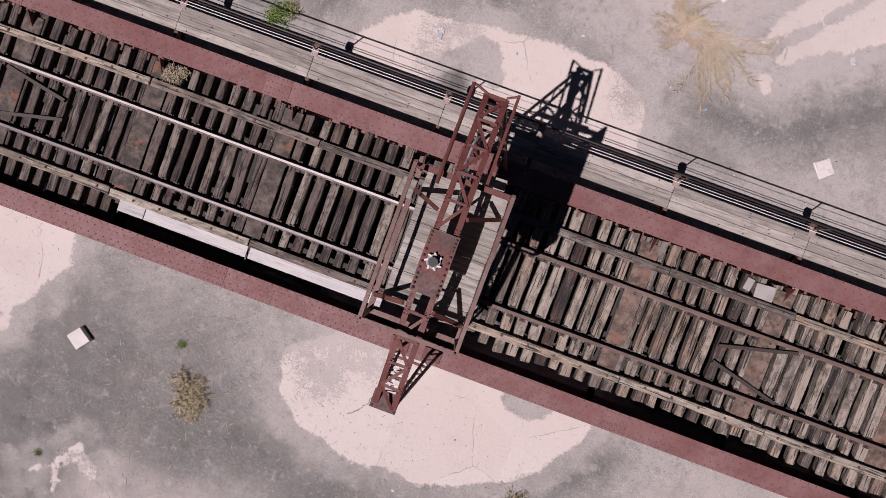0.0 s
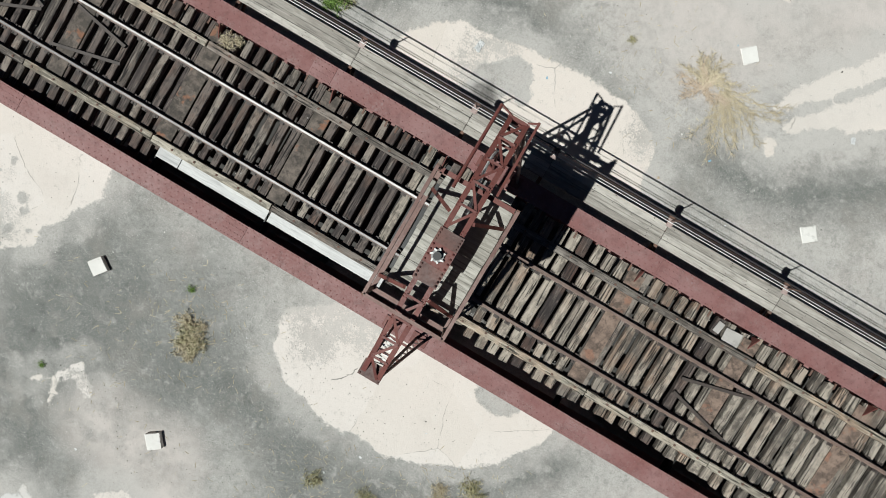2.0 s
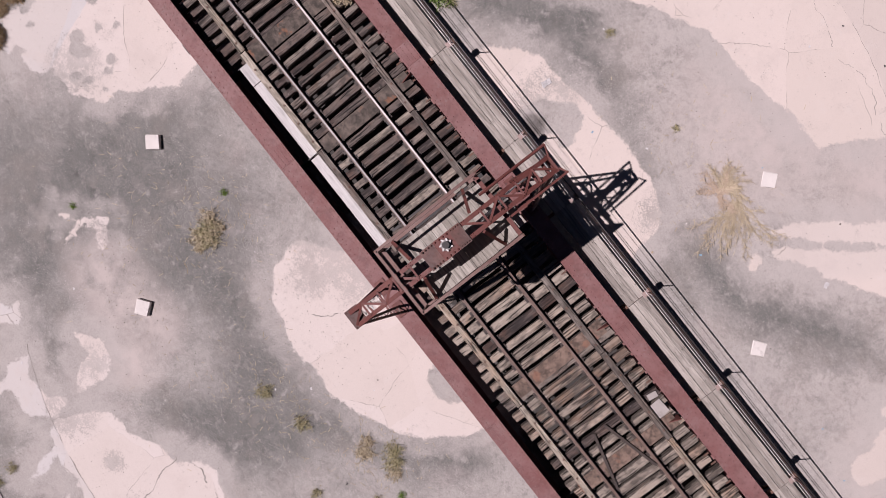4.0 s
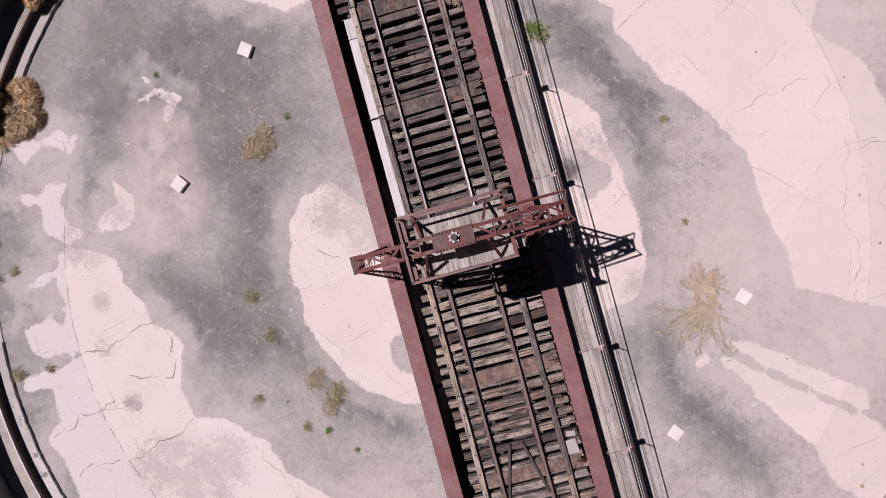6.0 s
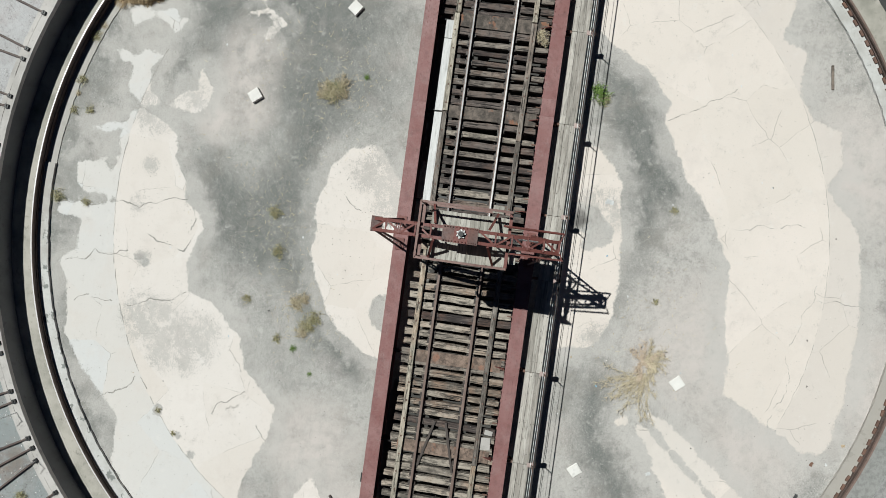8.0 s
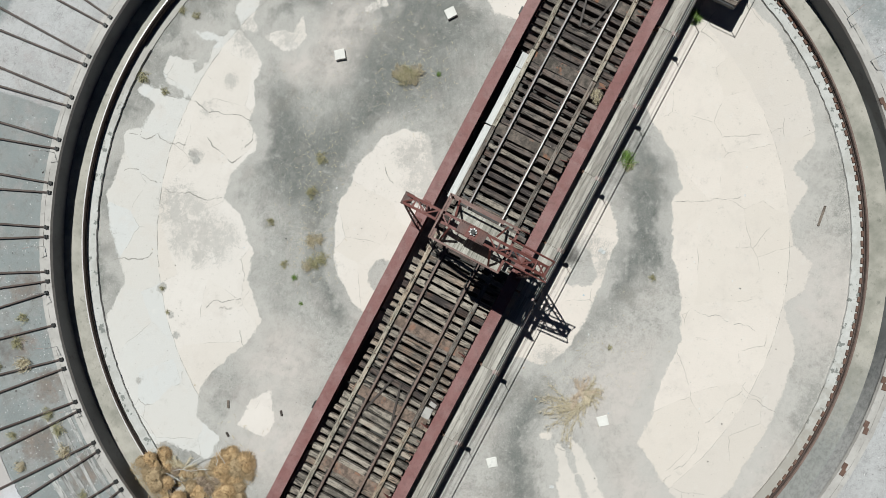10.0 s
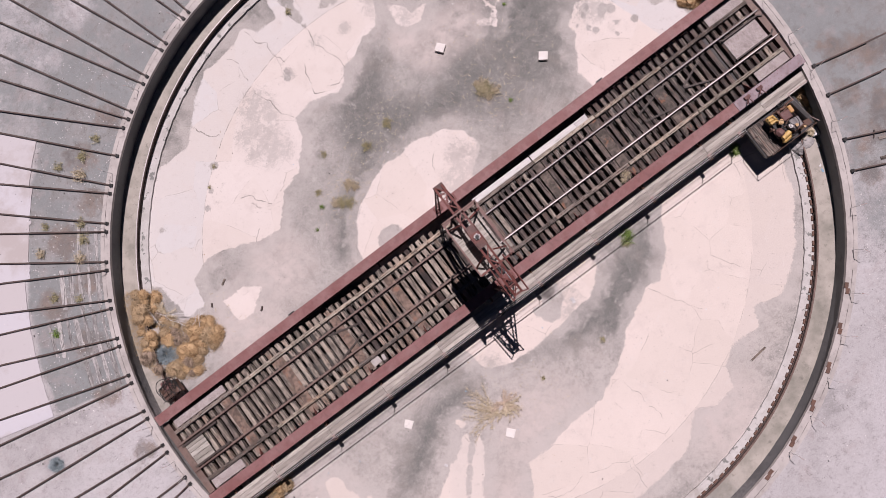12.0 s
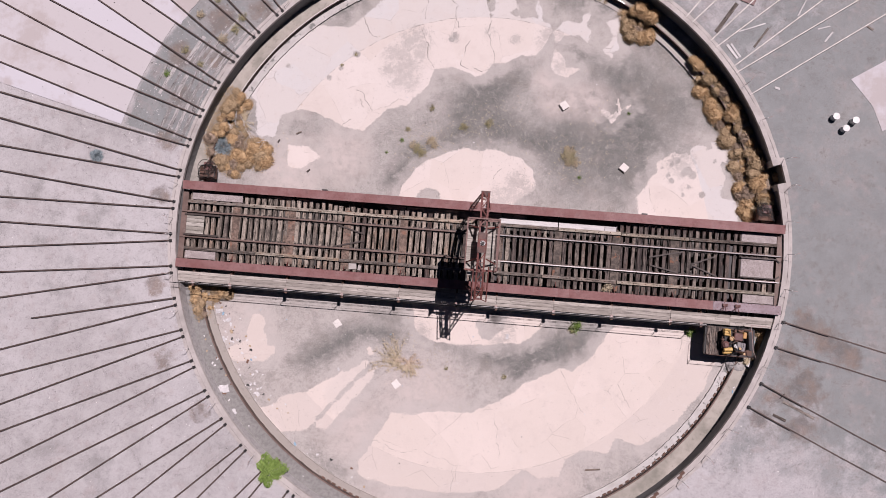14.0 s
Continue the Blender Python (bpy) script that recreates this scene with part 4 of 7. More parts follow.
# dirt-filled cracks and the ring joint of the floor
CRACK_NORTH = [
    [(-3.1, 16.0), (-2.5, 14.8), (-2.6, 14.0), (-2.2, 13.2)], [(-1.6, 12.7), (-1.9, 11.9), (-2.1, 11.1), (-1.5, 10.8), (-0.7, 10.8)], [(-4.7, 15.4), (-4.5, 14.0), (-4.6, 13.1), (-4.2, 12.0), (-3.7, 10.8)],
    [(-8.5, 13.9), (-8.0, 13.1), (-7.2, 12.3)], [(-8.4, 9.1), (-7.9, 8.9), (-7.3, 7.9)], [(-8.3, 7.7), (-8.9, 7.0), (-9.1, 6.8)], [(-0.6, 17.1), (-0.6, 15.8), (-0.5, 14.3), (-0.2, 12.2), (0.0, 11.2)],
    [(0.9, 4.9), (0.6, 4.6), (0.2, 4.1)]]
CRACK_SOUTH = [
    [(5.3, -6.9), (5.8, -7.8), (6.4, -8.8), (6.8, -9.3)], [(1.6, -9.8), (1.75, -10.6), (1.8, -11.3), (2.0, -12.3), (2.05, -13.0)], [(-5.6, -12.1), (-4.6, -12.4), (-3.7, -12.6), (-3.2, -12.5), (-2.1, -12.6), (-0.7, -13.1), (0.2, -13.2)],
    [(-0.65, -13.2), (-0.7, -14.2), (-0.9, -15.2)]]


def rough_line(points, r1, levels=5, amount=0.17):
    """The points joined by a line that wanders more finely at each level."""
    line = [Vector((*p, 0)) for p in points]
    for _ in range(levels):
        out = [line[0]]
        for a, b in zip(line, line[1:]):
            side = Vector((a.y - b.y, b.x - a.x, 0))
            out += [(a + b) / 2 + side * r1.uniform(-amount, amount), b]
        line = out
    return line


def crack_strip(bm, line, w, r1):
    """A thin strip whose width swells and closes."""
    prev = None
    for i, p in enumerate(line):
        d = (line[min(i + 1, len(line) - 1)] - line[max(i - 1, 0)]).normalized()
        h = w * max(0.25, 1 + 1.5 * noise.noise(p * 2.3) + r1.uniform(-0.5, 0.5))
        s = Vector((-d.y, d.x, 0)) * h / 2
        now = [bm.verts.new((*(p + s).xy, 0.004)), bm.verts.new((*(p - s).xy, 0.004))]
        if prev and noise.noise(p * 1.7 + Vector((5, 3, 1))) > -0.3:
            bm.faces.new((prev[0], prev[1], now[1], now[0]))
        prev = now


r1 = random.Random(31)
bm = bmesh.new()
for some, w in ((CRACK_NORTH, 0.03), (CRACK_SOUTH, 0.014)):
    for points in some:
        crack_strip(bm, rough_line(points, r1), w, r1)
for d0, d1, w in ((64, 78, 0.012), (80, 126, 0.02), (128, 150, 0.012), (-112, -96, 0.01), (-93, -60, 0.012), (-58, -40, 0.008)):
    crack_strip(bm, rough_line([(-0.23 + 13.82 * math.cos(radians(d)), 0.37 + 13.82 * math.sin(radians(d))) for d in np.arange(d0, d1 + 1, 2)], r1, 3, 0.05), w, r1)
k = Mat("crack_dirt", 0.95).world_place()
k.color(k.mix(k.step(k.noise(6, 5, 0.7), 0.4, 0.65), (0.22, 0.21, 0.19), (0.38, 0.36, 0.335)))
tagged(part("floor_cracks", bm, k.m), "dirt-filled cracks in the concrete floor", "crack", kind="stuff")


# ---- turntable bridge ----
X0, X1 = -17.9, 17.2                 # ends of the bridge
GT, GB = 1.62, 0.42                  # girder top and bottom
BEAMS = [-14.65, -11.3, -7.95, -4.6, 1.12, 4.45, 7.8, 11.15, 14.5]
bridge = thing("turntable_bridge", "riveted steel girder bridge with weathered timber deck, oxide red", "turntable")


def girder(name, y, out):
    """A plate girder: cover plate, web, bottom flange, outer stiffeners, splices and rivets. out: +1 or -1, its outer side."""
    bm = bmesh.new()
    box(bm, ((X0 + X1) / 2, y, 0.98), (X1 - X0, 0.03, GT - GB - 0.04))
    g = part(name, bm, girder_red, bridge, "oxide red riveted plate girder with peeling paint")
    joints = [X0, -11.9, -5.15, 4.9, 11.6, X1]
    plates = joints if out > 0 else [X0, -11.9, -5.15, 4.9, 11.6, 13.4, X1]
    for a, b in zip(plates, plates[1:]):
        bm = bmesh.new()
        box(bm, ((a + b) / 2, y, GT - 0.012), (b - a - 0.012, 0.51, 0.024), None, 0.004)
        part("cover_plate", bm, girder_lilac if a == 13.4 else girder_red, g, "lilac-grey cover plate with peeling paint" if a == 13.4 else "")
    bm = bmesh.new()
    box(bm, ((X0 + X1) / 2, y, GB), (X1 - X0, 0.44, 0.03))
    part("bottom_flange", bm, girder_red, g)
    for s in (-1, 1):
        bm = bmesh.new()
        box(bm, ((X0 + X1) / 2, y + s * 0.09, GT - 0.035), (X1 - X0, 0.15, 0.02))
        box(bm, ((X0 + X1) / 2, y + s * 0.028, GT - 0.11), (X1 - X0, 0.02, 0.15))
        part("flange_angle", bm, girder_red, g)
    for i in range(21):
        x = X0 + 0.5 + i * (X1 - X0 - 1.0) / 20
        bm = bmesh.new()
        box(bm, (x, y + out * 0.075, 0.98), (0.02, 0.13, GT - GB - 0.1))
        part("stiffener", bm, girder_red, g)
    for x in joints[1:-1]:
        bm = bmesh.new()
        box(bm, (x, y, GT + 0.005), (0.62, 0.505, 0.012), None, 0.003)
        part("splice_plate", bm, girder_red, g)
    bm = bmesh.new()
    n = int((X1 - X0) / 0.19)
    rivets(bm, [(X0 + 0.1 + i * 0.19 + (0.095 if k % 2 else 0), y + o, GT) for i in range(n) for k, o in enumerate((-0.215, -0.1, 0.1, 0.215))])
    rivets(bm, [(x + dx, y + o, GT + 0.011) for x in joints[1:-1] for dx in (-0.26, -0.16, -0.06, 0.06, 0.16, 0.26) for o in (-0.2, -0.07, 0.07, 0.2)])
    tagged(part("rivet_field", bm, girder_red, g, "rows of rivet heads"), kind="stuff")
    return g


girder("girder", 2.30, 1)
girder("girder", -2.32, -1)
for x in (-9.62, 9.45):     # brackets that stick out at the foot of one girder
    bm = bmesh.new()
    box(bm, (x, 2.64, 0.72), (0.34, 0.20, 0.05))
    box(bm, (x - 0.15, 2.62, 0.56), (0.03, 0.16, 0.3))
    box(bm, (x + 0.15, 2.62, 0.56), (0.03, 0.16, 0.3))
    part("bracket", bm, black, bridge, "dark steel bracket on the girder side")
for x in (X0 + 0.12, X1 - 0.12):
    bm = bmesh.new()
    box(bm, (x, 0, 1.05), (0.24, 4.1, 0.5))
    box(bm, (x, 0, 1.31), (0.34, 4.1, 0.025), None, 0.005)
    part("end_beam", bm, rail_rust, bridge, "rusty steel end beam")
for x in BEAMS:
    bm = bmesh.new()
    box(bm, (x, 0, 0.85), (0.03, 4.5, 0.55))
    box(bm, (x, -0.2, 1.125), (0.42, 3.4, 0.025))
    part("floor_beam", bm, black, bridge)
    for s in (-1,):         # triangular knee plates between beam and girder
        bm = bmesh.new()
        tri = [(s * 2.03, 1.14), (s * 2.03, GT - 0.04), (s * 1.58, 1.14)]
        fa = [bm.verts.new((x - 0.012, a, b)) for a, b in tri]
        fb = [bm.verts.new((x + 0.012, a, b)) for a, b in tri]
        bm.faces.new(fa)
        bm.faces.new(fb[::-1])
        for i in range(3):
            bm.faces.new((fa[i], fb[i], fb[(i + 1) % 3], fa[(i + 1) % 3]))
        bmesh.ops.recalc_face_normals(bm, faces=bm.faces)
        part("knee_plate", bm, arch_red, bridge)
for y in (0.75, -0.75):
    bm = bmesh.new()
    box(bm, ((X0 + X1) / 2, y, 0.78), (X1 - X0 - 0.4, 0.02, 0.46))
    box(bm, ((X0 + X1) / 2, y, 1.0), (X1 - X0 - 0.4, 0.24, 0.02))
    part("stringer", bm, black, bridge)

# ties
tie_meshes = [tie_mesh("tie", mat, w, 3.6, 0.2, rng, 0.018) for mat, w in
              ((tie_brown, 0.215), (tie_brown, 0.20), (tie_wood, 0.225), (tie_wood, 0.19), (tie_wood, 0.21), (tie_brown, 0.23), (tie_brown, 0.18), (tie_pale, 0.2), (tie_pale, 0.215), (tie_pale, 0.225), (tie_pale, 0.18))]
wide_meshes = [plank_mesh("cover_plate", cover_dark, (w, 3.5, 0.03), rng, 0.01, 0.006) for w in (0.46, 0.5)]
tan_wide = plank_mesh("cover_sheet", cover_tan, (0.44, 3.4, 0.02), rng, 0.004, 0.004)
x = X0 + 0.45
while x < X1 - 0.35:
    me = rng.choice(tie_meshes[7:] if rng.random() < (0.10 if x > 0 else (0.7 if x > -6 else (0.85 if x > -11 else 0.92))) else tie_meshes[:7])
    mid, long = (-0.24, 1.0) if x > -1.5 else ((-0.16, 1.05) if x > -9 else (-0.09, 1.09))
    if x > 7.9:
        mid, long = -0.03, 1.12
    wide = 1.1 if x < -2 else 1.0
    sub("tie", me, bridge, pose(x, mid + rng.uniform(-0.05, 0.05), TIE - 0.1 + rng.uniform(-0.012, 0.008), rng.uniform(-0.3, 0.3), rng.uniform(-2.5, 2.5), rng.uniform(-0.9, 0.9)) @ Matrix.Diagonal((wide, long, 1, 1)))
    x += rng.choice((rng.uniform(0.325, 0.36), rng.uniform(0.33, 0.37), rng.uniform(0.36, 0.40)))
for x in BEAMS:
    if abs(x) > 2 and x not in (14.5,):
        if x in (-4.6, -7.95, -11.3, -14.65):
            sub("cover_sheet", tan_wide, bridge, pose(x, -0.22, TIE + 0.016, 0, 0, rng.uniform(-0.5, 0.5)))
        else:
            sub("cover_plate", rng.choice(wide_meshes), bridge, pose(x, -0.22, TIE + 0.02, 0, 0, rng.uniform(-0.5, 0.5)))

bm = bmesh.new()
x = X0 + 0.6
while x < X1 - 0.4:
    if rng.random() < 0.6:
        box(bm, (x + rng.uniform(-0.03, 0.03), -1.98 + rng.uniform(-0.02, 0.02), TIE - 0.01), (0.05, 0.17, 0.03))
    x += 0.332
tagged(part("clip_ironwork", bm, rust, bridge, "small steel clips at the tie ends"), kind="stuff")
bm = bmesh.new()
for i in range(260):
    x, y, s = rng.uniform(X0 + 0.5, X1 - 0.5) if rng.random() < 0.4 else rng.uniform(X0 + 0.5, -2), rng.uniform(-1.9, 1.5), rng.uniform(0.008, 0.024)
    p = [bm.verts.new((x + s * rng.uniform(.5, 1.4) * math.cos(k * 1.57 + s * 99), y + s * rng.uniform(.5, 1.4) * math.sin(k * 1.57 + s * 99), TIE + 0.002)) for k in range(4)]
    t = bm.verts.new((x, y, TIE + s * 0.7))
    for k in range(4):
        bm.faces.new((p[k], p[(k + 1) % 4], t))
tagged(part("deck_chips", bm, gravel_mat, bridge, "pale stone chips and splinters on the ties"), kind="stuff")

# running rails: head, web and foot in one rolled section, polished on one half
def rail_bm(x0, x1, y, z, bm=None):
    bm = bm or bmesh.new()
    prof = [(-0.068, -0.17), (0.068, -0.17), (0.068, -0.158), (0.012, -0.14), (0.012, -0.045), (0.036, -0.034), (0.036, -0.006), (0.028, 0.0),
            (-0.028, 0.0), (-0.036, -0.006), (-0.036, -0.034), (-0.012, -0.045), (-0.012, -0.14), (-0.068, -0.158)]
    a = [bm.verts.new((x0, y + u, z + v)) for u, v in prof]
    b = [bm.verts.new((x1, y + u, z + v)) for u, v in prof]
    for i in range(len(prof)):
        j = (i + 1) % len(prof)
        bm.faces.new((a[i], a[j], b[j], b[i]))
    bm.faces.new(a[::-1])
    bm.faces.new(b)
    bmesh.ops.recalc_face_normals(bm, faces=bm.faces)
    return bm


for y in (0.7535, -0.7535):
    r = part("rail", rail_bm(X0, 0.0, y, RAIL), rail_rust, bridge, "rust brown running rail")
    r = part("rail", rail_bm(0.004, X1, y, RAIL), rail_rust, bridge, "running rail with polished head")
    bm = bmesh.new()
    box(bm, (X1 / 2 + 0.3, y, RAIL + 0.0015), (X1 - 0.8, 0.05, 0.003))
    part("polished_head", bm, rail_bright if y < 0 else grey_steel, r)
    plates = bmesh.new()
    x = X0 + 0.6
    while x < X1 - 0.4:
        box(plates, (x, y, TIE + 0.008), (0.15, 0.27, 0.016))
        for s in (-0.11, 0.11):
            box(plates, (x + rng.uniform(-0.05, 0.05), y + s, TIE + 0.03), (0.03, 0.03, 0.04))
        x += 0.332
    tagged(part("rail_ironwork", plates, iron, bridge, "rusty tie plates and spikes"), kind="stuff")
    for x in (-11.2, -2.4, 6.4, 12.9):      # joint bars
        bm = bmesh.new()
        for s in (-1, 1):
            box(bm, (x, y + s * 0.026, RAIL - 0.09), (0.62, 0.024, 0.085), None, 0.006)
            for k in (-0.21, -0.07, 0.07, 0.21):
                tube(bm, (x + k, y + s * 0.03, RAIL - 0.09), (x + k, y + s * 0.065, RAIL - 0.09), 0.017, 6)
        part("joint_bar", bm, rust, bridge)

# guard timbers bolted along the tie ends
for y, pieces in ((1.36, ((X0 + 0.3, -13.9, 0), (-13.88, -8.6, 1), (-8.57, -5.0, 1), (-4.97, -0.7, 1), (0.75, 4.4, 0), (4.42, 8.0, 1), (8.03, 11.9, 1), (11.92, X1 - 0.3, 0))),
                  (-1.43, ((X0 + 0.3, -13.3, 0), (-13.28, -8.3, 1), (-8.28, -5.2, 0), (-5.17, -1.1, 0), (0.85, 3.6, 0), (3.63, 7.9, 0), (7.95, 12.0, 1), (12.03, X1 - 0.3, 1)))):
    for a, b, pale in pieces:
        bm = bmesh.new()
        box(bm, (0, 0, 0), (b - a, 0.185, 0.15), None, 0.014)
        for v in bm.verts:
            v.co += Vector((rng.uniform(-.01, .01), rng.uniform(-.008, .008), rng.uniform(-.006, .006)))
        o = part("guard_timber", bm, guard_pale if pale else guard_wood, bridge)
        o.matrix_basis = pose((a + b) / 2, y + rng.uniform(-0.01, 0.01), TIE + 0.075, 0, 0, rng.uniform(-0.15, 0.15))
        bm = bmesh.new()
        x = a + 0.3
        while x < b - 0.1:
            disc(bm, (x - (a + b) / 2, rng.uniform(-0.02, 0.02), 0.08), 0.032, 0.02, 8)
            disc(bm, (x - (a + b) / 2, rng.uniform(-0.02, 0.02), 0.095), 0.017, 0.024, 6)
            x += 0.665
        tagged(part("bolting", bm, rust, o), kind="stuff")

# pale boards laid between guard timber and girder
for a, b in ((0.95, 4.36), (4.42, 7.06), (7.08, 7.74)):
    bm = bmesh.new()
    box(bm, ((a + b) / 2, 1.61, TIE + 0.03), (b - a, 0.28, 0.045), None, 0.008)
    part("pale_board", bm, white_board, bridge, "whitewashed board beside the guard timber")
bm = bmesh.new()
box(bm, (-7.46, -1.72, TIE + 0.03), (0.46, 0.40, 0.05), pose(0, 0, 0, 0, 0, 4).to_3x3(), 0.012)
box(bm, (-7.05, -1.8, TIE + 0.02), (0.18, 0.3, 0.04), pose(0, 0, 0, 0, 0, -8).to_3x3(), 0.01)
part("broken_slab", bm, coping_mat, bridge, "broken pale concrete slab on the ties")
for a, b, y, w in ((14.95, 16.8, -0.02, 1.1), (14.9, 17.02, 1.74, 0.56), (15.15, 17.02, -1.78, 0.5), (-17.4, -14.35, 1.72, 0.44), (-17.55, -15.7, -1.78, 0.48)):
    bm = bmesh.new()
    box(bm, ((a + b) / 2, y, TIE + 0.02), (b - a, w, 0.05), None, 0.02)
    part("gravel_fill", bm, gravel_mat, bridge, "pale gravel fill at the bridge end")
for i in range(5):
    bm = bmesh.new()
    box(bm, (-17.2, 0.48 - i * 0.24, TIE + 0.03), (1.3, 0.225, 0.05), None, 0.01)
    part("end_board", bm, board_wood, bridge, "bleached board at the bridge end")
for s in (-1, 1):
    bm = bmesh.new()
    beam(bm, (14.9, s * 0.56, RAIL - 0.05), (16.9, s * 0.56, RAIL - 0.05), 0.07, 0.09)
    beam(bm, (16.9, s * 0.56, RAIL - 0.05), (17.1, s * 0.4, RAIL - 0.05), 0.07, 0.09)
    part("check_bar", bm, iron, bridge)
    bm = bmesh.new()
    beam(bm, (-17.7, s * 0.6, RAIL - 0.06), (-15.6, s * 0.6, RAIL - 0.06), 0.1, 0.08)
    part("check_bar", bm, iron, bridge)
for p, q in (((9.7, 0.15), (11.6, 0.6)), ((9.8, -0.3), (11.4, -0.62)), ((12.2, -0.05), (13.4, 0.45)), ((12.2, -0.12), (13.6, -0.66)), ((-6.9, 0.2), (-8.6, 0.64)), ((-6.9, -0.2), (-8.7, -0.66))):
    bm = bmesh.new()
    beam(bm, (*p, TIE + 0.05), (*q, TIE + 0.05), 0.08, 0.06)
    part("guard_bar", bm, iron, bridge, "loose steel bar laid slantwise on the ties")

# ---- walkway, its brackets, pipes and handrail ----
walkway = new("walkway")
walkway.parent = bridge
tagged(walkway, "grey timber walkway along the girder")
WZ = 1.32
for row, y in enumerate((-2.90, -3.10, -3.30)):
    x = X0
    k = 0
    while x < X1:
        n = min(([v for v in (-14.65, -11.3, -7.95, -4.6, -1.24, 1.12, 4.45, 7.8, 11.15, 14.5, X1) if v > x + 0.01])[0], X1)
        bm = bmesh.new()
        box(bm, (0, 0, 0), (n - x - 0.012, 0.192, 0.055), None, 0.008)
        for v in bm.verts:
            v.co += Vector((rng.uniform(-.006, .006), rng.uniform(-.004, .004), rng.uniform(-.004, .004)))
        o = part("plank", bm, walk_wood, walkway)
        o.matrix_basis = pose((x + n) / 2, y + rng.uniform(-0.004, 0.004), WZ - 0.028 + rng.uniform(-0.008, 0.008), rng.uniform(-0.8, 0.8), 0, rng.uniform(-0.08, 0.08))
        x, k = n, k + 1
bm = bmesh.new()
for row, y in enumerate((-2.90, -3.10, -3.30)):
    x = X0 + 0.25
    while x < X1 - 0.1:
        for o in (-0.05, 0.05):
            if rng.random() < 0.45:
                disc(bm, (x + rng.uniform(-.03, .03), y + o + rng.uniform(-.015, .015), WZ + 0.006), rng.uniform(0.008, 0.018), 0.008, 6)
        x += 0.56
tagged(part("nail_heads", bm, iron, walkway, "dark nail heads and knots in the planks"), kind="stuff")
POSTS = [-16.9, -14.65, -11.3, -7.95, -4.6, -1.2, 1.12, 4.45, 7.8, 11.15, 12.9]
for x in POSTS:
    bm = bmesh.new()
    beam(bm, (x, -2.45, WZ - 0.14), (x, -3.60, WZ - 0.12), 0.09, 0.12)
    box(bm, (x, -3.56, WZ - 0.08), (0.17, 0.16, 0.12), None, 0.01)
    beam(bm, (x, -2.45, 0.7), (x, -3.4, WZ - 0.16), 0.07, 0.07)
    part("bracket", bm, rust, walkway)
    bm = bmesh.new()
    box(bm, (x, -3.44, WZ + 0.012), (0.16, 0.22, 0.02), None, 0.004)
    rivets(bm, [(x + a, -3.44 + b, WZ + 0.022) for a in (-0.05, 0.05) for b in (-0.07, 0.07)], 0.014, 0.012)
    part("foot_plate", bm, rail_grey, walkway)
    bm = bmesh.new()
    tube(bm, (x, -3.5, WZ - 0.1), (x, -3.5, 2.13), 0.018, 6)
    part("post", bm, rust, walkway)
bm = bmesh.new()
tube(bm, (X0, -3.5, 2.13), (12.9, -3.5, 2.13), 0.022, 8)
part("handrail", bm, black, walkway, "thin rusty handrail pipe")
bm = bmesh.new()
tube(bm, (X0, -3.5, 1.82), (12.9, -3.5, 1.82), 0.006, 5)
part("wire", bm, rust, walkway)
for y, z, r, m in ((-3.455, WZ + 0.05, 0.010, white_paint), (-3.53, WZ + 0.01, 0.009, white_paint)):
    bm = bmesh.new()
    tube(bm, (X0 + 0.2, y, z), (13.2, y, z), r, 8)
    part("conduit", bm, m, walkway)
for x in (14.05, 14.75):     # hand levers on the girder
    bm = bmesh.new()
    box(bm, (x, -2.25, GT + 0.05), (0.3, 0.16, 0.1), None, 0.015)
    tube(bm, (x, -2.3, GT + 0.08), (x - 0.05, -2.62, GT + 0.35), 0.022, 6)
    tube(bm, (x + 0.1, -2.2, GT + 0.1), (x - 0.22, -2.5, GT + 0.16), 0.03, 6)
    part("hand_lever", bm, maroon, bridge, "maroon hand lever on the girder")

# ---- current collector arch over the middle ----
arch = thing("collector_arch", "red-brown riveted lattice arch with a boarded platform", "lattice arch")


def arch_z(y):
    return 6.55 - (0.95 if y > 0 else 0.62) * (abs(y + 0.08) / 2.75) ** 2


AX = {1: 0.105, -1: -0.225}           # the two chords, across the bridge
ys = [-2.92 + i * (2.65 + 2.92) / 12 for i in range(13)]
for s in (1, -1):
    for drop, w in ((0.0, 0.095), (0.32, 0.07)):
        bm = bmesh.new()
        rows = []
        t = 0.016
        prof = [(-w / 2, 0), (w / 2, 0), (w / 2, -w), (w / 2 - t, -w), (w / 2 - t, -t), (-w / 2, -t)]
        for y in ys:
            rows.append([bm.verts.new((AX[s] + s * u, y, arch_z(y) - drop + v)) for u, v in prof])
        for ra, rb in zip(rows, rows[1:]):
            for k in range(6):
                bm.faces.new((ra[k], ra[(k + 1) % 6], rb[(k + 1) % 6], rb[k]))
        bm.faces.new(rows[0])
        bm.faces.new(rows[-1][::-1])
        bmesh.ops.recalc_face_normals(bm, faces=bm.faces)
        part("chord", bm, arch_red, arch)
    bm = bmesh.new()
    rivets(bm, [(AX[s] + dx, y + dy, arch_z(y + dy) + 0.002) for y in ys[1:-1] for dx in (-0.03, 0.03) for dy in (-0.06, 0.0, 0.06)], 0.016, 0.014)
    tagged(part("rivet_field", bm, arch_red, arch), kind="stuff")
    bm = bmesh.new()
    for i, (a, b) in enumerate(zip(ys, ys[1:])):
        za, zb = arch_z(a), arch_z(b)
        beam(bm, (AX[s], a, za - (0.3 if i % 2 else 0.03)), (AX[s], b, zb - (0.03 if i % 2 else 0.3)), 0.012, 0.05)
    part("side_lacing", bm, arch_red, arch)
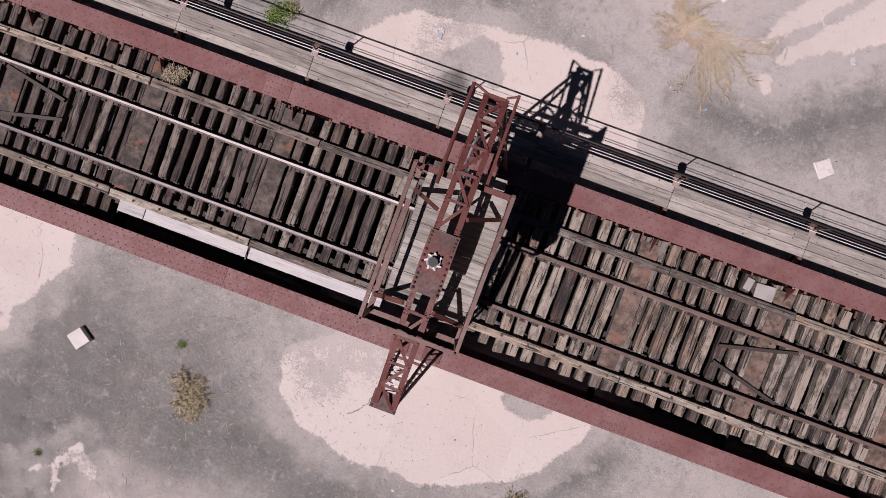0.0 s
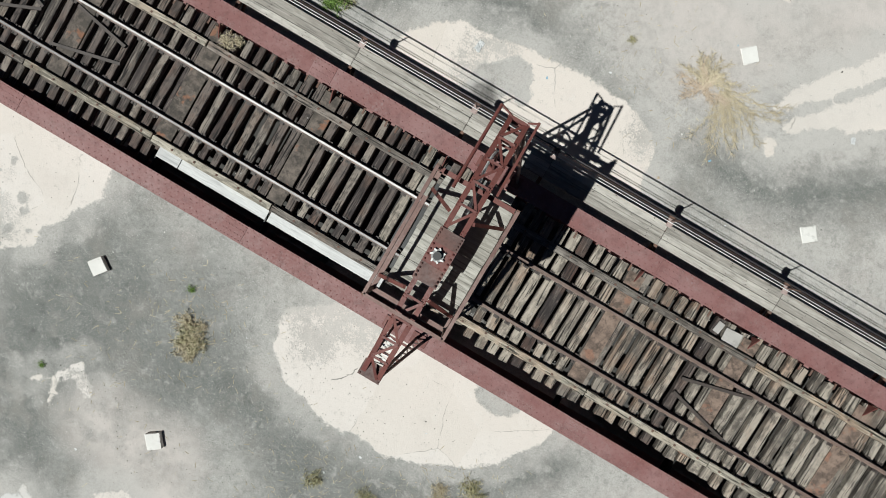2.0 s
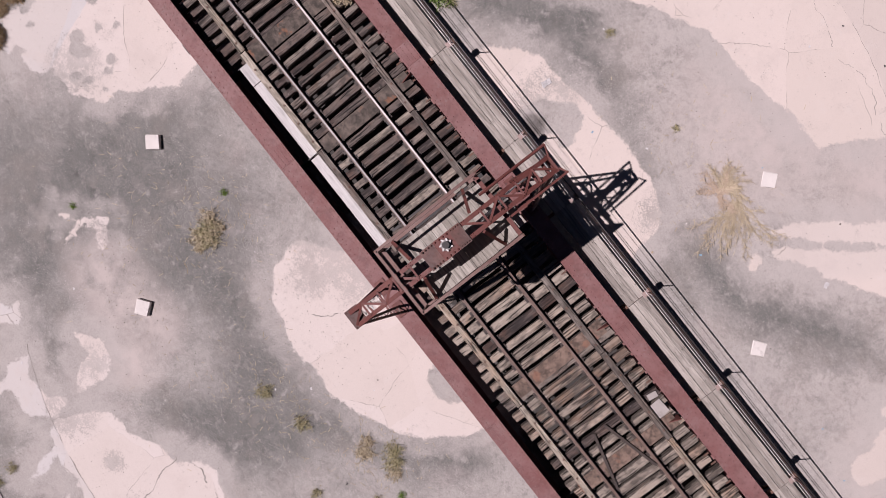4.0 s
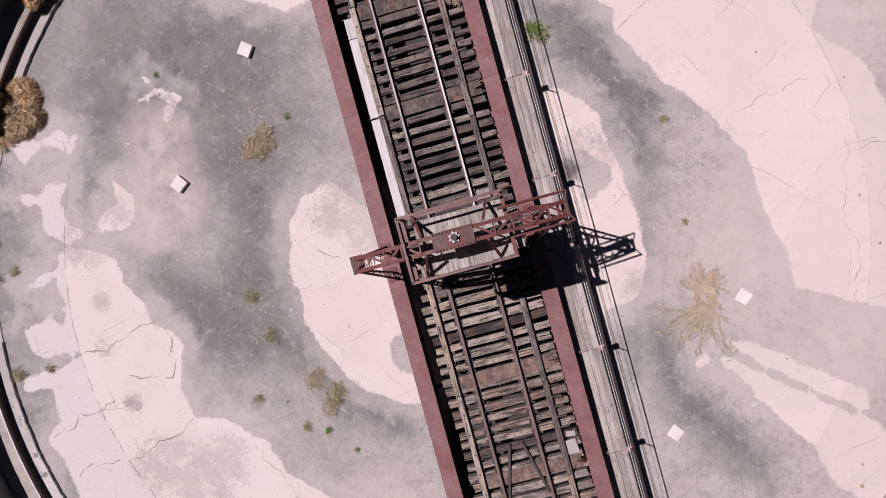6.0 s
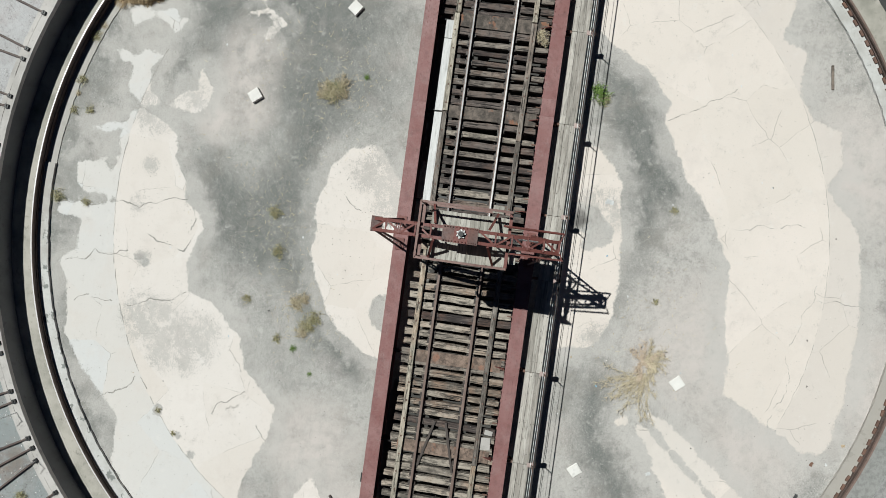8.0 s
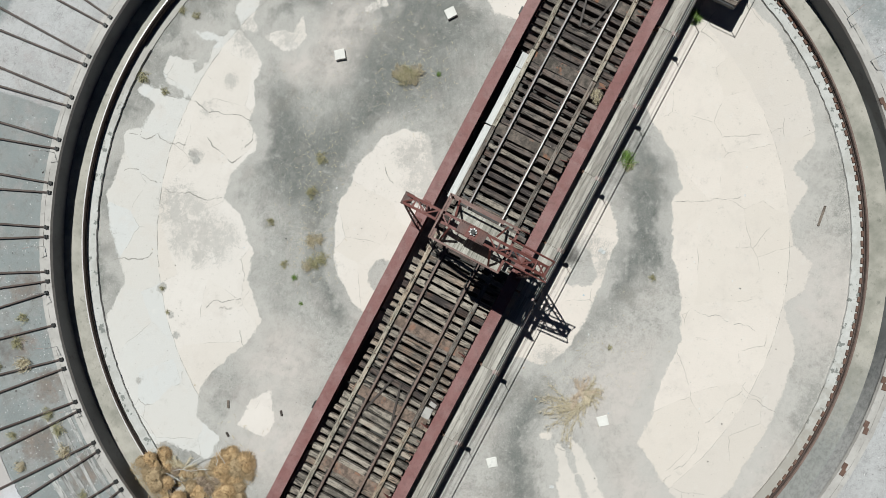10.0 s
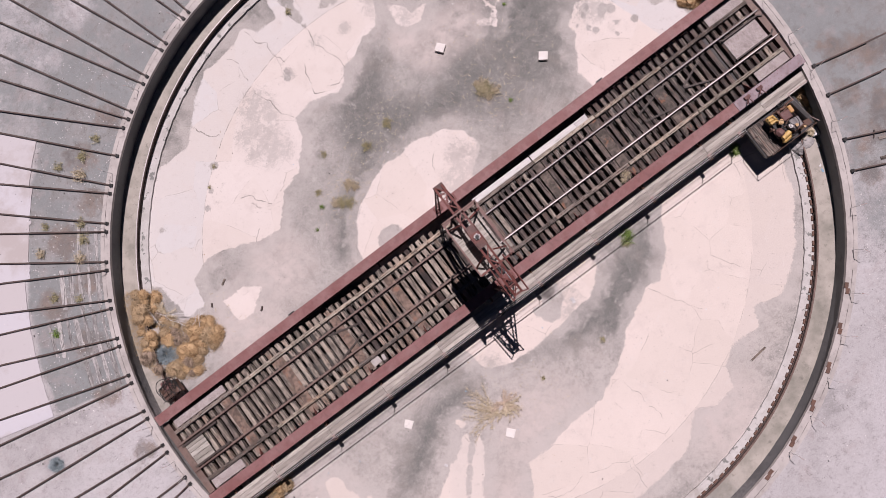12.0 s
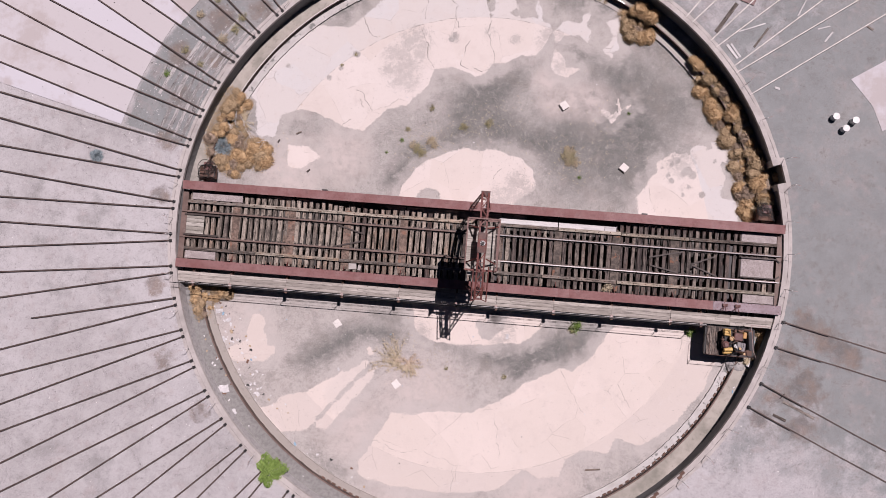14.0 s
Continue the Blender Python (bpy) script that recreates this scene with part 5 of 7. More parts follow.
for i, (a, b) in enumerate(zip(ys, ys[1:])):
    if -0.7 < (a + b) / 2 + 0.08 < 0.7:
        continue
    bm = bmesh.new()
    p, q = (AX[1], AX[-1]) if i % 2 else (AX[-1], AX[1])
    beam(bm, (p, a, arch_z(a) + 0.012), (q, b, arch_z(b) + 0.012), 0.052, 0.012)
    part("lacing_bar", bm, arch_red, arch)
    bm = bmesh.new()
    beam(bm, (AX[1], a, arch_z(a) + 0.026), (AX[-1], a, arch_z(a) + 0.026), 0.045, 0.012)
    part("cross_bar", bm, arch_red, arch)
for y0, y1, m in ((-0.56, -0.28, dark_plate), (-0.28, 0.12, arch_red), (0.12, 0.46, dark_plate)):
    bm = bmesh.new()
    beam(bm, (-0.06, y0, arch_z(y0) + 0.03), (-0.06, y1, arch_z(y1) + 0.03), 0.48, 0.02)
    n = 4
    rivets(bm, [(-0.06 + s * 0.2, y0 + 0.05 + k * (y1 - y0 - 0.1) / (n - 1), arch_z(y0) + 0.045) for s in (-1, 1) for k in range(n)], 0.026, 0.03)
    part("crown_plate", bm, m, arch)
bm = bmesh.new()
disc(bm, (-0.03, -0.08, 6.62), 0.115, 0.04, 20)
hub = part("insulator", bm, grey_steel, arch, "chipped white insulator base with a dark socket")
bm = bmesh.new()
disc(bm, (-0.03, -0.08, 6.67), 0.075, 0.1, 16)
part("socket", bm, black, hub)
for i in range(7):
    a = i * math.pi / 3.5 + rng.uniform(-0.2, 0.2)
    bm = bmesh.new()
    beam(bm, (-0.03 + 0.09 * math.cos(a), -0.08 + 0.09 * math.sin(a), 6.643), (-0.03 + 0.14 * math.cos(a + 0.3), -0.08 + 0.14 * math.sin(a + 0.3), 6.643), 0.03, 0.012)
    part("petal", bm, white_paint, hub)
for yend, s in ((2.66, 1), (-2.93, -1)):
    z = arch_z(yend)
    bm = bmesh.new()
    if s > 0:
        lid = bmesh.new()
        box(lid, (-0.05, yend - 0.14, z + 0.03), (0.47, 0.34, 0.02), None, 0.006)
        rivets(lid, [(-0.06 + 0.2 * k, yend - 0.28 + 0.09 * j, z + 0.04) for k in (-1, 1) for j in range(4)], 0.024, 0.025)
        part("end_cover", lid, dark_plate, arch)
        box(bm, (-0.06, yend + 0.02, z - 0.2), (0.45, 0.02, 0.46))
    else:
        for dy in (0.45, 0.2):
            spacer = bmesh.new()
            box(spacer, (-0.05, yend + dy, z - 0.1), (0.36, 0.05, 0.12))
            part("spacer", spacer, arch_red, arch)
        for dz in (0.02, 0.36):
            beam(bm, (-0.28, yend + 0.02, z - dz), (0.16, yend + 0.02, z - dz), 0.06, 0.06)
        beam(bm, (-0.28, yend + 0.02, z - 0.36), (0.16, yend + 0.02, z - 0.02), 0.02, 0.05)
    part("end_plate" if s > 0 else "end_frame", bm, dark_plate if s > 0 else arch_red, arch)
    # splayed lattice leg, standing on the girder
    foot = s * 2.32 if s > 0 else -2.34
    for e, top in ((1, AX[1]), (-1, AX[-1])):
        bx = 0.30 if e > 0 else -0.74
        wide = 0.34 if s < 0 and e > 0 else 0.2
        for o in (0.0, wide):
            bm = bmesh.new()
            beam(bm, (bx - e * o, foot, GT), (top, yend - s * 0.06 - s * o * 0.6, z - 0.1), 0.055, 0.055)
            # the west legs take the darker steel as painted shade
            part("leg", bm, arch_red if e > 0 else dark_plate, arch)
        bm = bmesh.new()
        n = 12
        for i in range(n):
            k0, k1 = i / n, (i + 1) / n
            p = [Vector((bx - e * o, foot, GT)).lerp(Vector((top, yend - s * 0.06 - s * o * 0.6, z - 0.1)), k) for o, k in ((0.0, k0), (wide, k1))]
            q = [Vector((bx - e * o, foot, GT)).lerp(Vector((top, yend - s * 0.06 - s * o * 0.6, z - 0.1)), k) for o, k in ((wide, k0), (0.0, k1))]
            beam(bm, *(p if i % 2 else q), 0.035, 0.01)
        part("leg_lacing", bm, rail_grey if s > 0 else arch_red, arch)
        bm = bmesh.new()
        box(bm, (bx - e * 0.12, foot, GT + 0.02), (0.44, 0.3, 0.03), None, 0.005)
        part("foot_plate", bm, arch_red, arch)
    for zz in (2.7, 4.0):
        k = (zz - GT) / (z - 0.1 - GT)
        yy = foot + (yend - s * 0.06 - foot) * k
        bm = bmesh.new()
        beam(bm, (-0.74 + 0.515 * k, yy, zz), (0.30 - 0.195 * k, yy, zz), 0.05, 0.05)
        part("leg_tie", bm, arch_red, arch)
# white colour puts sunlight on these inner lacing bars
bm = bmesh.new()
for i in range(14):
    y = 1.72 + i * 0.055
    e = 1 if i % 2 else -1
    beam(bm, (-0.06 - e * 0.13, y, arch_z(y) - 0.3), (-0.06 + e * 0.13, y + 0.055, arch_z(y) - 0.3), 0.018, 0.012)
tagged(part("inner_lacing", bm, white_paint, arch, "zigzag lacing under the arch end, coloured white as if sunlit"), kind="stuff")
# feeder pipe beside the arch
bm = bmesh.new()
tube(bm, (0.36, -3.0, 6.0), (0.36, -1.25, 6.3), 0.034, 8)
tube(bm, (0.36, -3.0, 6.0), (0.1, -2.92, 5.95), 0.022, 8)
part("strut", bm, arch_red, arch, "red-brown strut beside the arch end")
bm = bmesh.new()
beam(bm, (-0.40, -3.05, 5.98), (-0.40, -1.5, 6.28), 0.05, 0.05)
tube(bm, (-0.40, -3.03, 5.98), (-0.22, -2.95, 5.93), 0.02, 8)
part("strut", bm, arch_red, arch)
cable("feeder_cable", [(-0.1, -0.95, 6.0), (-0.02, -1.5, 5.6), (0.06, -2.0, 5.0), (0.05, -2.45, 4.2), (0.0, -2.6, 3.0)], 0.03, white_paint, arch)
# boarded platform under the arch, with a cage of bars round it
PZ = 5.55
for i in range(8):
    y = 0.9 - 0.145 - i * 0.292
    bm = bmesh.new()
    box(bm, (0, 0, 0), (1.46, 0.288, 0.045), None, 0.008)
    for v in bm.verts:
        v.co += Vector((rng.uniform(-.015, .015), rng.uniform(-.004, .004), rng.uniform(-.003, .003)))
    o = part("board", bm, board_wood, arch)
    o.matrix_basis = pose(-0.12, y, PZ + rng.uniform(-0.006, 0.006), 0, 0, rng.uniform(-0.2, 0.2))
CX0, CX1, CY0, CY1, CZ = -0.85, 0.76, -1.44, 1.16, 6.55
for p, q in (((CX0, CY0), (CX0, CY1)), ((CX1, CY0), (CX1, CY1)), ((CX0, CY1), (CX1, CY1)), ((CX0, CY0), (CX1, CY0))):
    bm = bmesh.new()
    angle_bar(bm, (*p, PZ - 0.04), (*q, PZ - 0.04), 0.09, 0.014)
    part("platform_edge", bm, cage_brown, arch)
    bm = bmesh.new()
    if p[1] == q[1] == CY0:
        angle_bar(bm, (p[0], p[1], CZ - 0.5), (q[0], q[1], CZ - 0.5), 0.09, 0.014)
    else:
        angle_bar(bm, (*p, CZ), (*q, CZ), 0.065, 0.012)
    part("cage_bar", bm, cage_brown if p[1] != CY0 or q[1] != CY0 else arch_red, arch)
for x in (CX0, CX1):
    for y in (CY0, CY1):
        bm = bmesh.new()
        beam(bm, (x, y, PZ - 0.1), (x, y, CZ), 0.06, 0.06)
        part("cage_post", bm, rust, arch)
        bm = bmesh.new()
        beam(bm, (x, y * 0.75, PZ - 0.03), (0.2 if x > 0 else -0.3, y * 0.6, arch_z(y * 0.6)), 0.07, 0.05)
        part("knee_brace", bm, arch_red, arch)
for x, y, sx, sy in ((0.84, -1.05, 0.24, 0.34), (-0.42, -1.62, 0.6, 0.2)):
    bm = bmesh.new()
    box(bm, (x, y, PZ + 0.05), (sx, sy, 0.045), pose(0, 0, 0, 0, 0, rng.uniform(-4, 4)).to_3x3(), 0.008)
    part("loose_board", bm, board_wood, arch, "pale loose board on the platform edge")
bm = bmesh.new()
box(bm, (CX0 - 0.01, (CY0 + CY1) / 2, (PZ + CZ) / 2 + 0.02), (0.014, CY1 - CY0 - 0.1, CZ - PZ - 0.1))
part("side_sheet", bm, rust, arch, "rusty steel sheet along one side of the platform")

# ---- radial storage tracks ----
def rail_profile():
    return [(-0.036, 0.0), (-0.036, 0.05), (-0.028, 0.058), (0.028, 0.058), (0.036, 0.05), (0.036, 0.0)]


def yard_rail(length, material):
    bm = bmesh.new()
    n = max(2, int(length / 4))
    rows = []
    for i in range(n + 1):
        j = rng.uniform(-0.012, 0.012)
        rows.append([bm.verts.new((length * i / n, u + j, v)) for u, v in rail_profile()])
    for a, b in zip(rows, rows[1:]):
        for k in range(6):
            bm.faces.new((a[k], a[(k + 1) % 6], b[(k + 1) % 6], b[k]))
    bm.faces.new(rows[0])
    bm.faces.new(rows[-1][::-1])
    bmesh.ops.recalc_face_normals(bm, faces=bm.faces)
    return mesh_of("rail", bm, material)


flange_mat = plain("dark_flangeway_dirt", (0.04, 0.035, 0.032), 0.95)
LONG = yard_rail(60.0, yard_rust)
SHORT = yard_rail(8.6, yard_rust)
PALE_RAIL = yard_rail(34.0, pale_rail)
bm = bmesh.new()
box(bm, (0, 0, 0.035), (0.17, 0.15, 0.09), None, 0.012)
box(bm, (0.02, 0, 0.085), (0.07, 0.17, 0.03), None, 0.006)
STOP = mesh_of("rail_end_block", bm, black)
bm = bmesh.new()
box(bm, (30.0, 0, 0.003), (60.0, 0.095, 0.006))
FLANGE = mesh_of("flangeway", bm, flange_mat)
bm = bmesh.new()
box(bm, (4.3, 0, 0.003), (8.6, 0.095, 0.006))
FLANGE_SHORT = mesh_of("flangeway", bm, flange_mat)
yard_tie = [plank_mesh("tie", m, (0.25, 2.3, 0.12), rng, 0.012, 0.02) for m in (yard_wood, yard_wood, yard_wood)]


def thin_rail(length):
    """A rail head that dips under the gravel here and there."""
    bm = bmesh.new()
    rows, n = [], 24
    for i in range(n + 1):
        z, s = rng.uniform(-0.004, 0.024), rng.uniform(-0.012, 0.012)
        rows.append([bm.verts.new((length * i / n, s + u, z + v)) for u, v in ((-0.032, -0.05), (-0.032, 0.0), (0.032, 0.0), (0.032, -0.05))])
    for a, b in zip(rows, rows[1:]):
        for k in range(4):
            bm.faces.new((a[k], a[(k + 1) % 4], b[(k + 1) % 4], b[k]))
    bmesh.ops.recalc_face_normals(bm, faces=bm.faces)
    return mesh_of("rail", bm, yard_rust)


THIN = thin_rail(46.0)
STUB = yard_rail(2.7, yard_rust)


def track(d, kind, ties=0, skew=False):
    o = thing("storage_track", {"long": "pair of rusty rails set radially in the yard ground", "short": "short pair of rusty rails set radially in the ground",
                                "pale": "pair of rails coloured pale for their sunlit shine, running from the pit edge", "thin": "pair of half-buried thin rails in dark gravel"}[kind], "railway track", "radial tracks round the pit")
    o.matrix_basis = Matrix.Translation(polar(18.0, d, GROUND)) @ pose(0, 0, 0, 0, 0, d)
    for s in (-1, 1):
        me = {"long": LONG, "short": SHORT, "pale": PALE_RAIL, "thin": THIN}[kind]
        short = kind == "short" and s > 0
        if skew and s > 0:      # this rail was relaid slantwise at the pit edge
            m = o.matrix_basis.inverted() @ Matrix.Translation((-10.7, 15.09, GROUND + 0.05)) @ pose(0, 0, 0, 0, 0, 134.6)
            sub("rail", LONG, o, m)
            sub("rail_end_block", STOP, o, m @ pose(0.06, 0, -0.01))
            continue
        sub("rail", SHORT if short else (LONG if kind == "short" else me), o, pose(0, s * 0.7535, {"pale": 0.04, "thin": 0.022}.get(kind, 0.05)))
        if kind == "thin":
            sub("rail_stub", STUB, o, pose(0, s * 0.7535, 0.05))
            sub("rail_end_block", STOP, o, pose(0.06, s * 0.7535, 0.04, 0, 0, rng.uniform(-4, 4)))
        elif kind != "pale":
            sub("flangeway", FLANGE_SHORT if short else FLANGE, o, pose(0.25, s * 0.7535, 0.012))
            sub("rail_end_block", STOP, o, pose(0.06, s * 0.7535, 0.04, 0, 0, rng.uniform(-4, 4)))
    for i in range(ties):
        sub("tie", rng.choice(yard_tie), o, pose(0.62 + i * 0.46, rng.uniform(-0.15, 0.15), -0.045, 0, 0, rng.uniform(-3, 3)) @ Matrix.Diagonal((rng.uniform(0.5, 1.0), rng.uniform(0.7, 1.0), 1, 1)))
    return o


for k in range(-11, 18):
    d = 137.85 + 6.08 * k
    track(d, "short" if k in (9, 13) else "long", {1: 3, 2: 5, 3: 7, 4: 4}.get(k, 0), k == -2)
for d in (53.9, 47.6, 41.2, 35.2):
    track(d, "pale")
for d in (-12.5, -24.3):
    track(d, "thin")


bm = bmesh.new()
low = [bm.verts.new((x, y, GROUND - 0.05)) for x, y in ((20.5, 11.3), (24.5, 13.9), (26.0, 10.4), (22.4, 8.4), (21.8, 9.8))]
top = [bm.verts.new((v.co.x, v.co.y, GROUND + 0.012)) for v in low]
bm.faces.new(top)
for i in range(5):
    bm.faces.new((low[i], low[(i + 1) % 5], top[(i + 1) % 5], top[i]))
bmesh.ops.recalc_face_normals(bm, faces=bm.faces)
tagged(part("pavement_slab", bm, apron_mat), "broken pale concrete slab in the yard", "pavement", kind="structure")

# ---- brush, weeds and shrubs ----
def weed_ball(name, r, h, n, material, seed, straight=0.5, width=0.0065, bare=0.3):
    """A dried weed: thin twigs that fan outward from its root, ending in a broken outline."""
    r1 = random.Random(seed)
    # a matted heart, so that the weed is not seen through
    rings = [(0.66, 0.0), (0.68, 0.3), (0.58, 0.58), (0.34, 0.74)]
    verts = [Vector((r * q * math.cos(j * 0.524), r * q * math.sin(j * 0.524), h * z)) * (0.9 + 0.25 * noise.noise((j * 0.9, z * 4, seed))) for q, z in rings for j in range(12)] if bare > 0.1 else []
    faces = [(12 * i + j, 12 * i + (j + 1) % 12, 12 * i + 12 + (j + 1) % 12, 12 * i + 12 + j) for i in range(3) for j in range(12)] + [tuple(range(36, 48))] if bare > 0.1 else []
    for _ in range(n):
        a, e = r1.uniform(0, 6.283), math.asin(r1.uniform(0.02, 1.0))
        out = Vector((math.cos(a) * math.cos(e), math.sin(a) * math.cos(e), math.sin(e) * h / r))
        lump = 0.86 + 0.22 * noise.noise(out * 2.4 + Vector((seed, 0, 0)))
        k = r1.uniform(bare, 1.0) ** 0.5 * lump
        p = out * r * k * 0.72
        side = Vector((r1.uniform(-1, 1), r1.uniform(-1, 1), r1.uniform(-1, 1)))
        d = (out.normalized() * straight + side * (1 - straight)).normalized()
        L = r * r1.uniform(0.16, 0.4)
        w = d.cross(Vector((r1.uniform(-1, 1), r1.uniform(-1, 1), 1))).normalized() * width * r1.uniform(0.7, 1.5)
        q = p + d * L * 0.6
        t = q + (d + Vector((r1.uniform(-.7, .7), r1.uniform(-.7, .7), r1.uniform(-.7, .4)))).normalized() * L * 0.5
        for v in (p, q, t):
            v.z = max(v.z, 0.01)
        i = len(verts)
        verts += [p - w, p + w, q + w * 0.8, q - w * 0.8, t]
        faces += [(i, i + 1, i + 2, i + 3), (i + 3, i + 2, i + 4)]
    me = bpy.data.meshes.new(name)
    me.from_pydata(verts, [], faces)
    me.materials.append(material)
    return me


BRUSH = [weed_ball("tumbleweed", 0.46, 0.36, 2300, m, s) for s, m in ((1, brown_brush), (2, brown_brush), (3, dull_brush), (4, straw), (5, grey_brush), (6, dull_brush))]
BLUE = weed_ball("tumbleweed", 0.85, 0.5, 2600, blue_brush, 9, 0.85, 0.009, 0.05)


def tumbleweed(x, y, size=1.0, which=None, label="brown dried tumbleweed caught against the pit wall"):
    me = BLUE if which == "blue" else BRUSH[which if which is not None else rng.randrange(3)]
    o = new("tumbleweed", me)
    r = math.hypot(x - C.x, y - C.y)
    o.matrix_basis = pose(x, y, SHELF if r > 16.9 else 0.0, 0, 0, rng.uniform(0, 360)) @ Matrix.Diagonal((size, size * rng.uniform(0.85, 1.15), size * rng.uniform(0.8, 1.1), 1))
    return tagged(o, label, "tumbleweed", "dried brush in the pit")


PILE_WEST = [(-16.1, 8.7), (-14.8, 8.0), (-15.4, 6.7), (-14.7, 5.8), (-13.3, 5.2), (-13.2, 4.2), (-13.9, 3.6), (-14.8, 4.0), (-15.2, 3.1), (-16.0, 3.3), (-16.8, 3.9), (-17.3, 4.8), (-17.2, 6.0), (-16.8, 7.3)]
PILE_EAST = [(11.6, 12.3), (12.8, 12.4), (14.3, 10.6), (15.7, 8.6), (16.7, 6.2), (17.3, 5.0), (17.0, 3.6), (16.4, 2.9), (15.3, 2.9), (14.9, 4.4), (14.6, 5.8), (14.2, 7.2), (12.9, 9.4), (12.0, 10.9)]
PILE_NORTH = [(7.2, 15.0), (8.4, 15.3), (9.4, 14.6), (9.3, 13.4), (8.0, 13.3)]
PILE_SMALL = [(-17.3, -3.5), (-15.2, -3.5), (-15.0, -4.1), (-16.0, -4.6), (-16.1, -5.4), (-16.7, -5.7), (-17.2, -4.6)]


def pile(ring, gap, low, high, seed):
    """Tumbleweeds lying close together inside an outline, none nearer than the gap."""
    r1 = random.Random(seed)
    xs, ys = [p[0] for p in ring], [p[1] for p in ring]
    put = []
    for _ in range(1500):
        x, y = r1.uniform(min(xs), max(xs)), r1.uniform(min(ys), max(ys))
        if inside_by(np.array([x]), np.array([y]), ring)[0] < 0.1 or -2.9 < y < 2.9 or math.hypot(x - C.x, y - C.y) > 17.45 or math.hypot(x + 16.35, y - 5.0) < 0.72:
            continue
        if all(math.hypot(x - a, y - b) > gap * r1.uniform(0.8, 1.25) for a, b in put):
            put.append((x, y))
            tumbleweed(x, y, low + (high - low) * r1.random() ** 1.6, r1.choice((0, 0, 1, 1, 2, 2, 4, 5)))


def mat_of_twigs(ring, n, seed):
    """Broken twigs lying between and under the weeds of a pile."""
    r1 = random.Random(seed)
    xs, ys = [p[0] for p in ring], [p[1] for p in ring]
    x, y = (np.array([r1.uniform(min(v), max(v)) for _ in range(n)]) for v in (xs, ys))
    keep = (inside_by(x, y, ring) > -0.12 * np.array([r1.random() for _ in range(n)])) & (np.hypot(x - P.x, y - P.y) < R_WALL - 0.05) & (np.abs(y) > 2.8)
    verts, faces = [], []
    for a, b in zip(x[keep], y[keep]):
        w, L, z = r1.uniform(0, 6.283), r1.uniform(0.1, 0.3), r1.uniform(0.01, 0.16) + (SHELF if math.hypot(a - P.x, b - P.y) > 16.9 else 0)
        d = Vector((math.cos(w), math.sin(w), r1.uniform(-0.1, 0.5))) * L
        s = Vector((-math.sin(w), math.cos(w), 0)) * r1.uniform(0.004, 0.009)
        p = Vector((a, b, z))
        i = len(verts)
        verts += [p - s, p + s, p + d]
        faces.append((i, i + 1, i + 2))
    me = bpy.data.meshes.new("brush_litter")
    me.from_pydata(verts, [], faces)
    me.materials.append(dull_brush)
    tagged(new("brush_litter", me), "loose broken brown twigs under the tumbleweeds", "brush", kind="stuff")


for ring, n, seed in ((PILE_WEST, 11000, 51), (PILE_EAST, 12000, 52), (PILE_NORTH, 4000, 53), (PILE_SMALL, 4000, 54)):
    mat_of_twigs(ring, n, seed)
pile(PILE_WEST, 0.34, 0.65, 1.4, 1)
pile(PILE_EAST, 0.36, 0.8, 1.6, 2)
pile(PILE_NORTH, 0.36, 0.8, 1.5, 3)
pile(PILE_SMALL, 0.34, 0.6, 1.1, 4)
for x, y, size, which in ((16.55, 4.05, 1.5, 3), (16.1, 4.9, 1.3, 0), (17.1, 5.5, 0.9, 5), (15.9, 3.4, 1.2, 3), (-13.9, 4.5, 1.5, 2)):
    tumbleweed(x, y, size, which)
o = new("tumbleweed", BLUE)
o.matrix_basis = pose(-23.4, 3.65, GROUND, 0, 0, 40) @ Matrix.Diagonal((0.55, 0.6, 0.5, 1))
tagged(o, "grey-blue dried bush standing beside the yard rails", "bush")
tumbleweed(-16.35, 5.0, 0.98, "blue", "grey-blue dried bush among brown brush")

for x, y, s, w in ((16.75, -3.7, 1.2, 0), (16.9, -4.2, 1.2, 0), (16.5, -3.6, 0.9, 2), (16.75, -4.6, 0.9, 2), (17.0, -3.9, 0.9, 0), (16.4, -5.1, 0.9, 3), (16.0, -5.5, 0.7, 3)):
    tumbleweed(x, y, s, w, "dry straw brush caught beside the drive machine")

for x, y, turn, n in ((-15.3, 6.9, -60, 1.6), (-15.0, 6.6, -35, 1.2), (-15.6, 7.3, -85, 1.0), (-14.2, 5.3, 20, 0.9), (-13.9, 5.0, 60, 0.8)):
    bm = bmesh.new()
    bend = [Vector((k * n / 4, rng.uniform(-.05, .05), 0.42 + rng.uniform(-.05, .05))) for k in range(5)]
    for a, b in zip(bend, bend[1:]):
        tube(bm, a, b, 0.011, 5)
    for a in bend[1:4]:
        tube(bm, a, a + Vector((rng.uniform(.15, .3), rng.uniform(-.25, .25), 0.03)), 0.007, 5)
    o = part("branch", bm, white_board)
    o.matrix_basis = pose(x, y, 0, 0, 0, turn)
    tagged(o, "bleached bare branch lying on the brown brush", "branch", "bare branches on the brush")

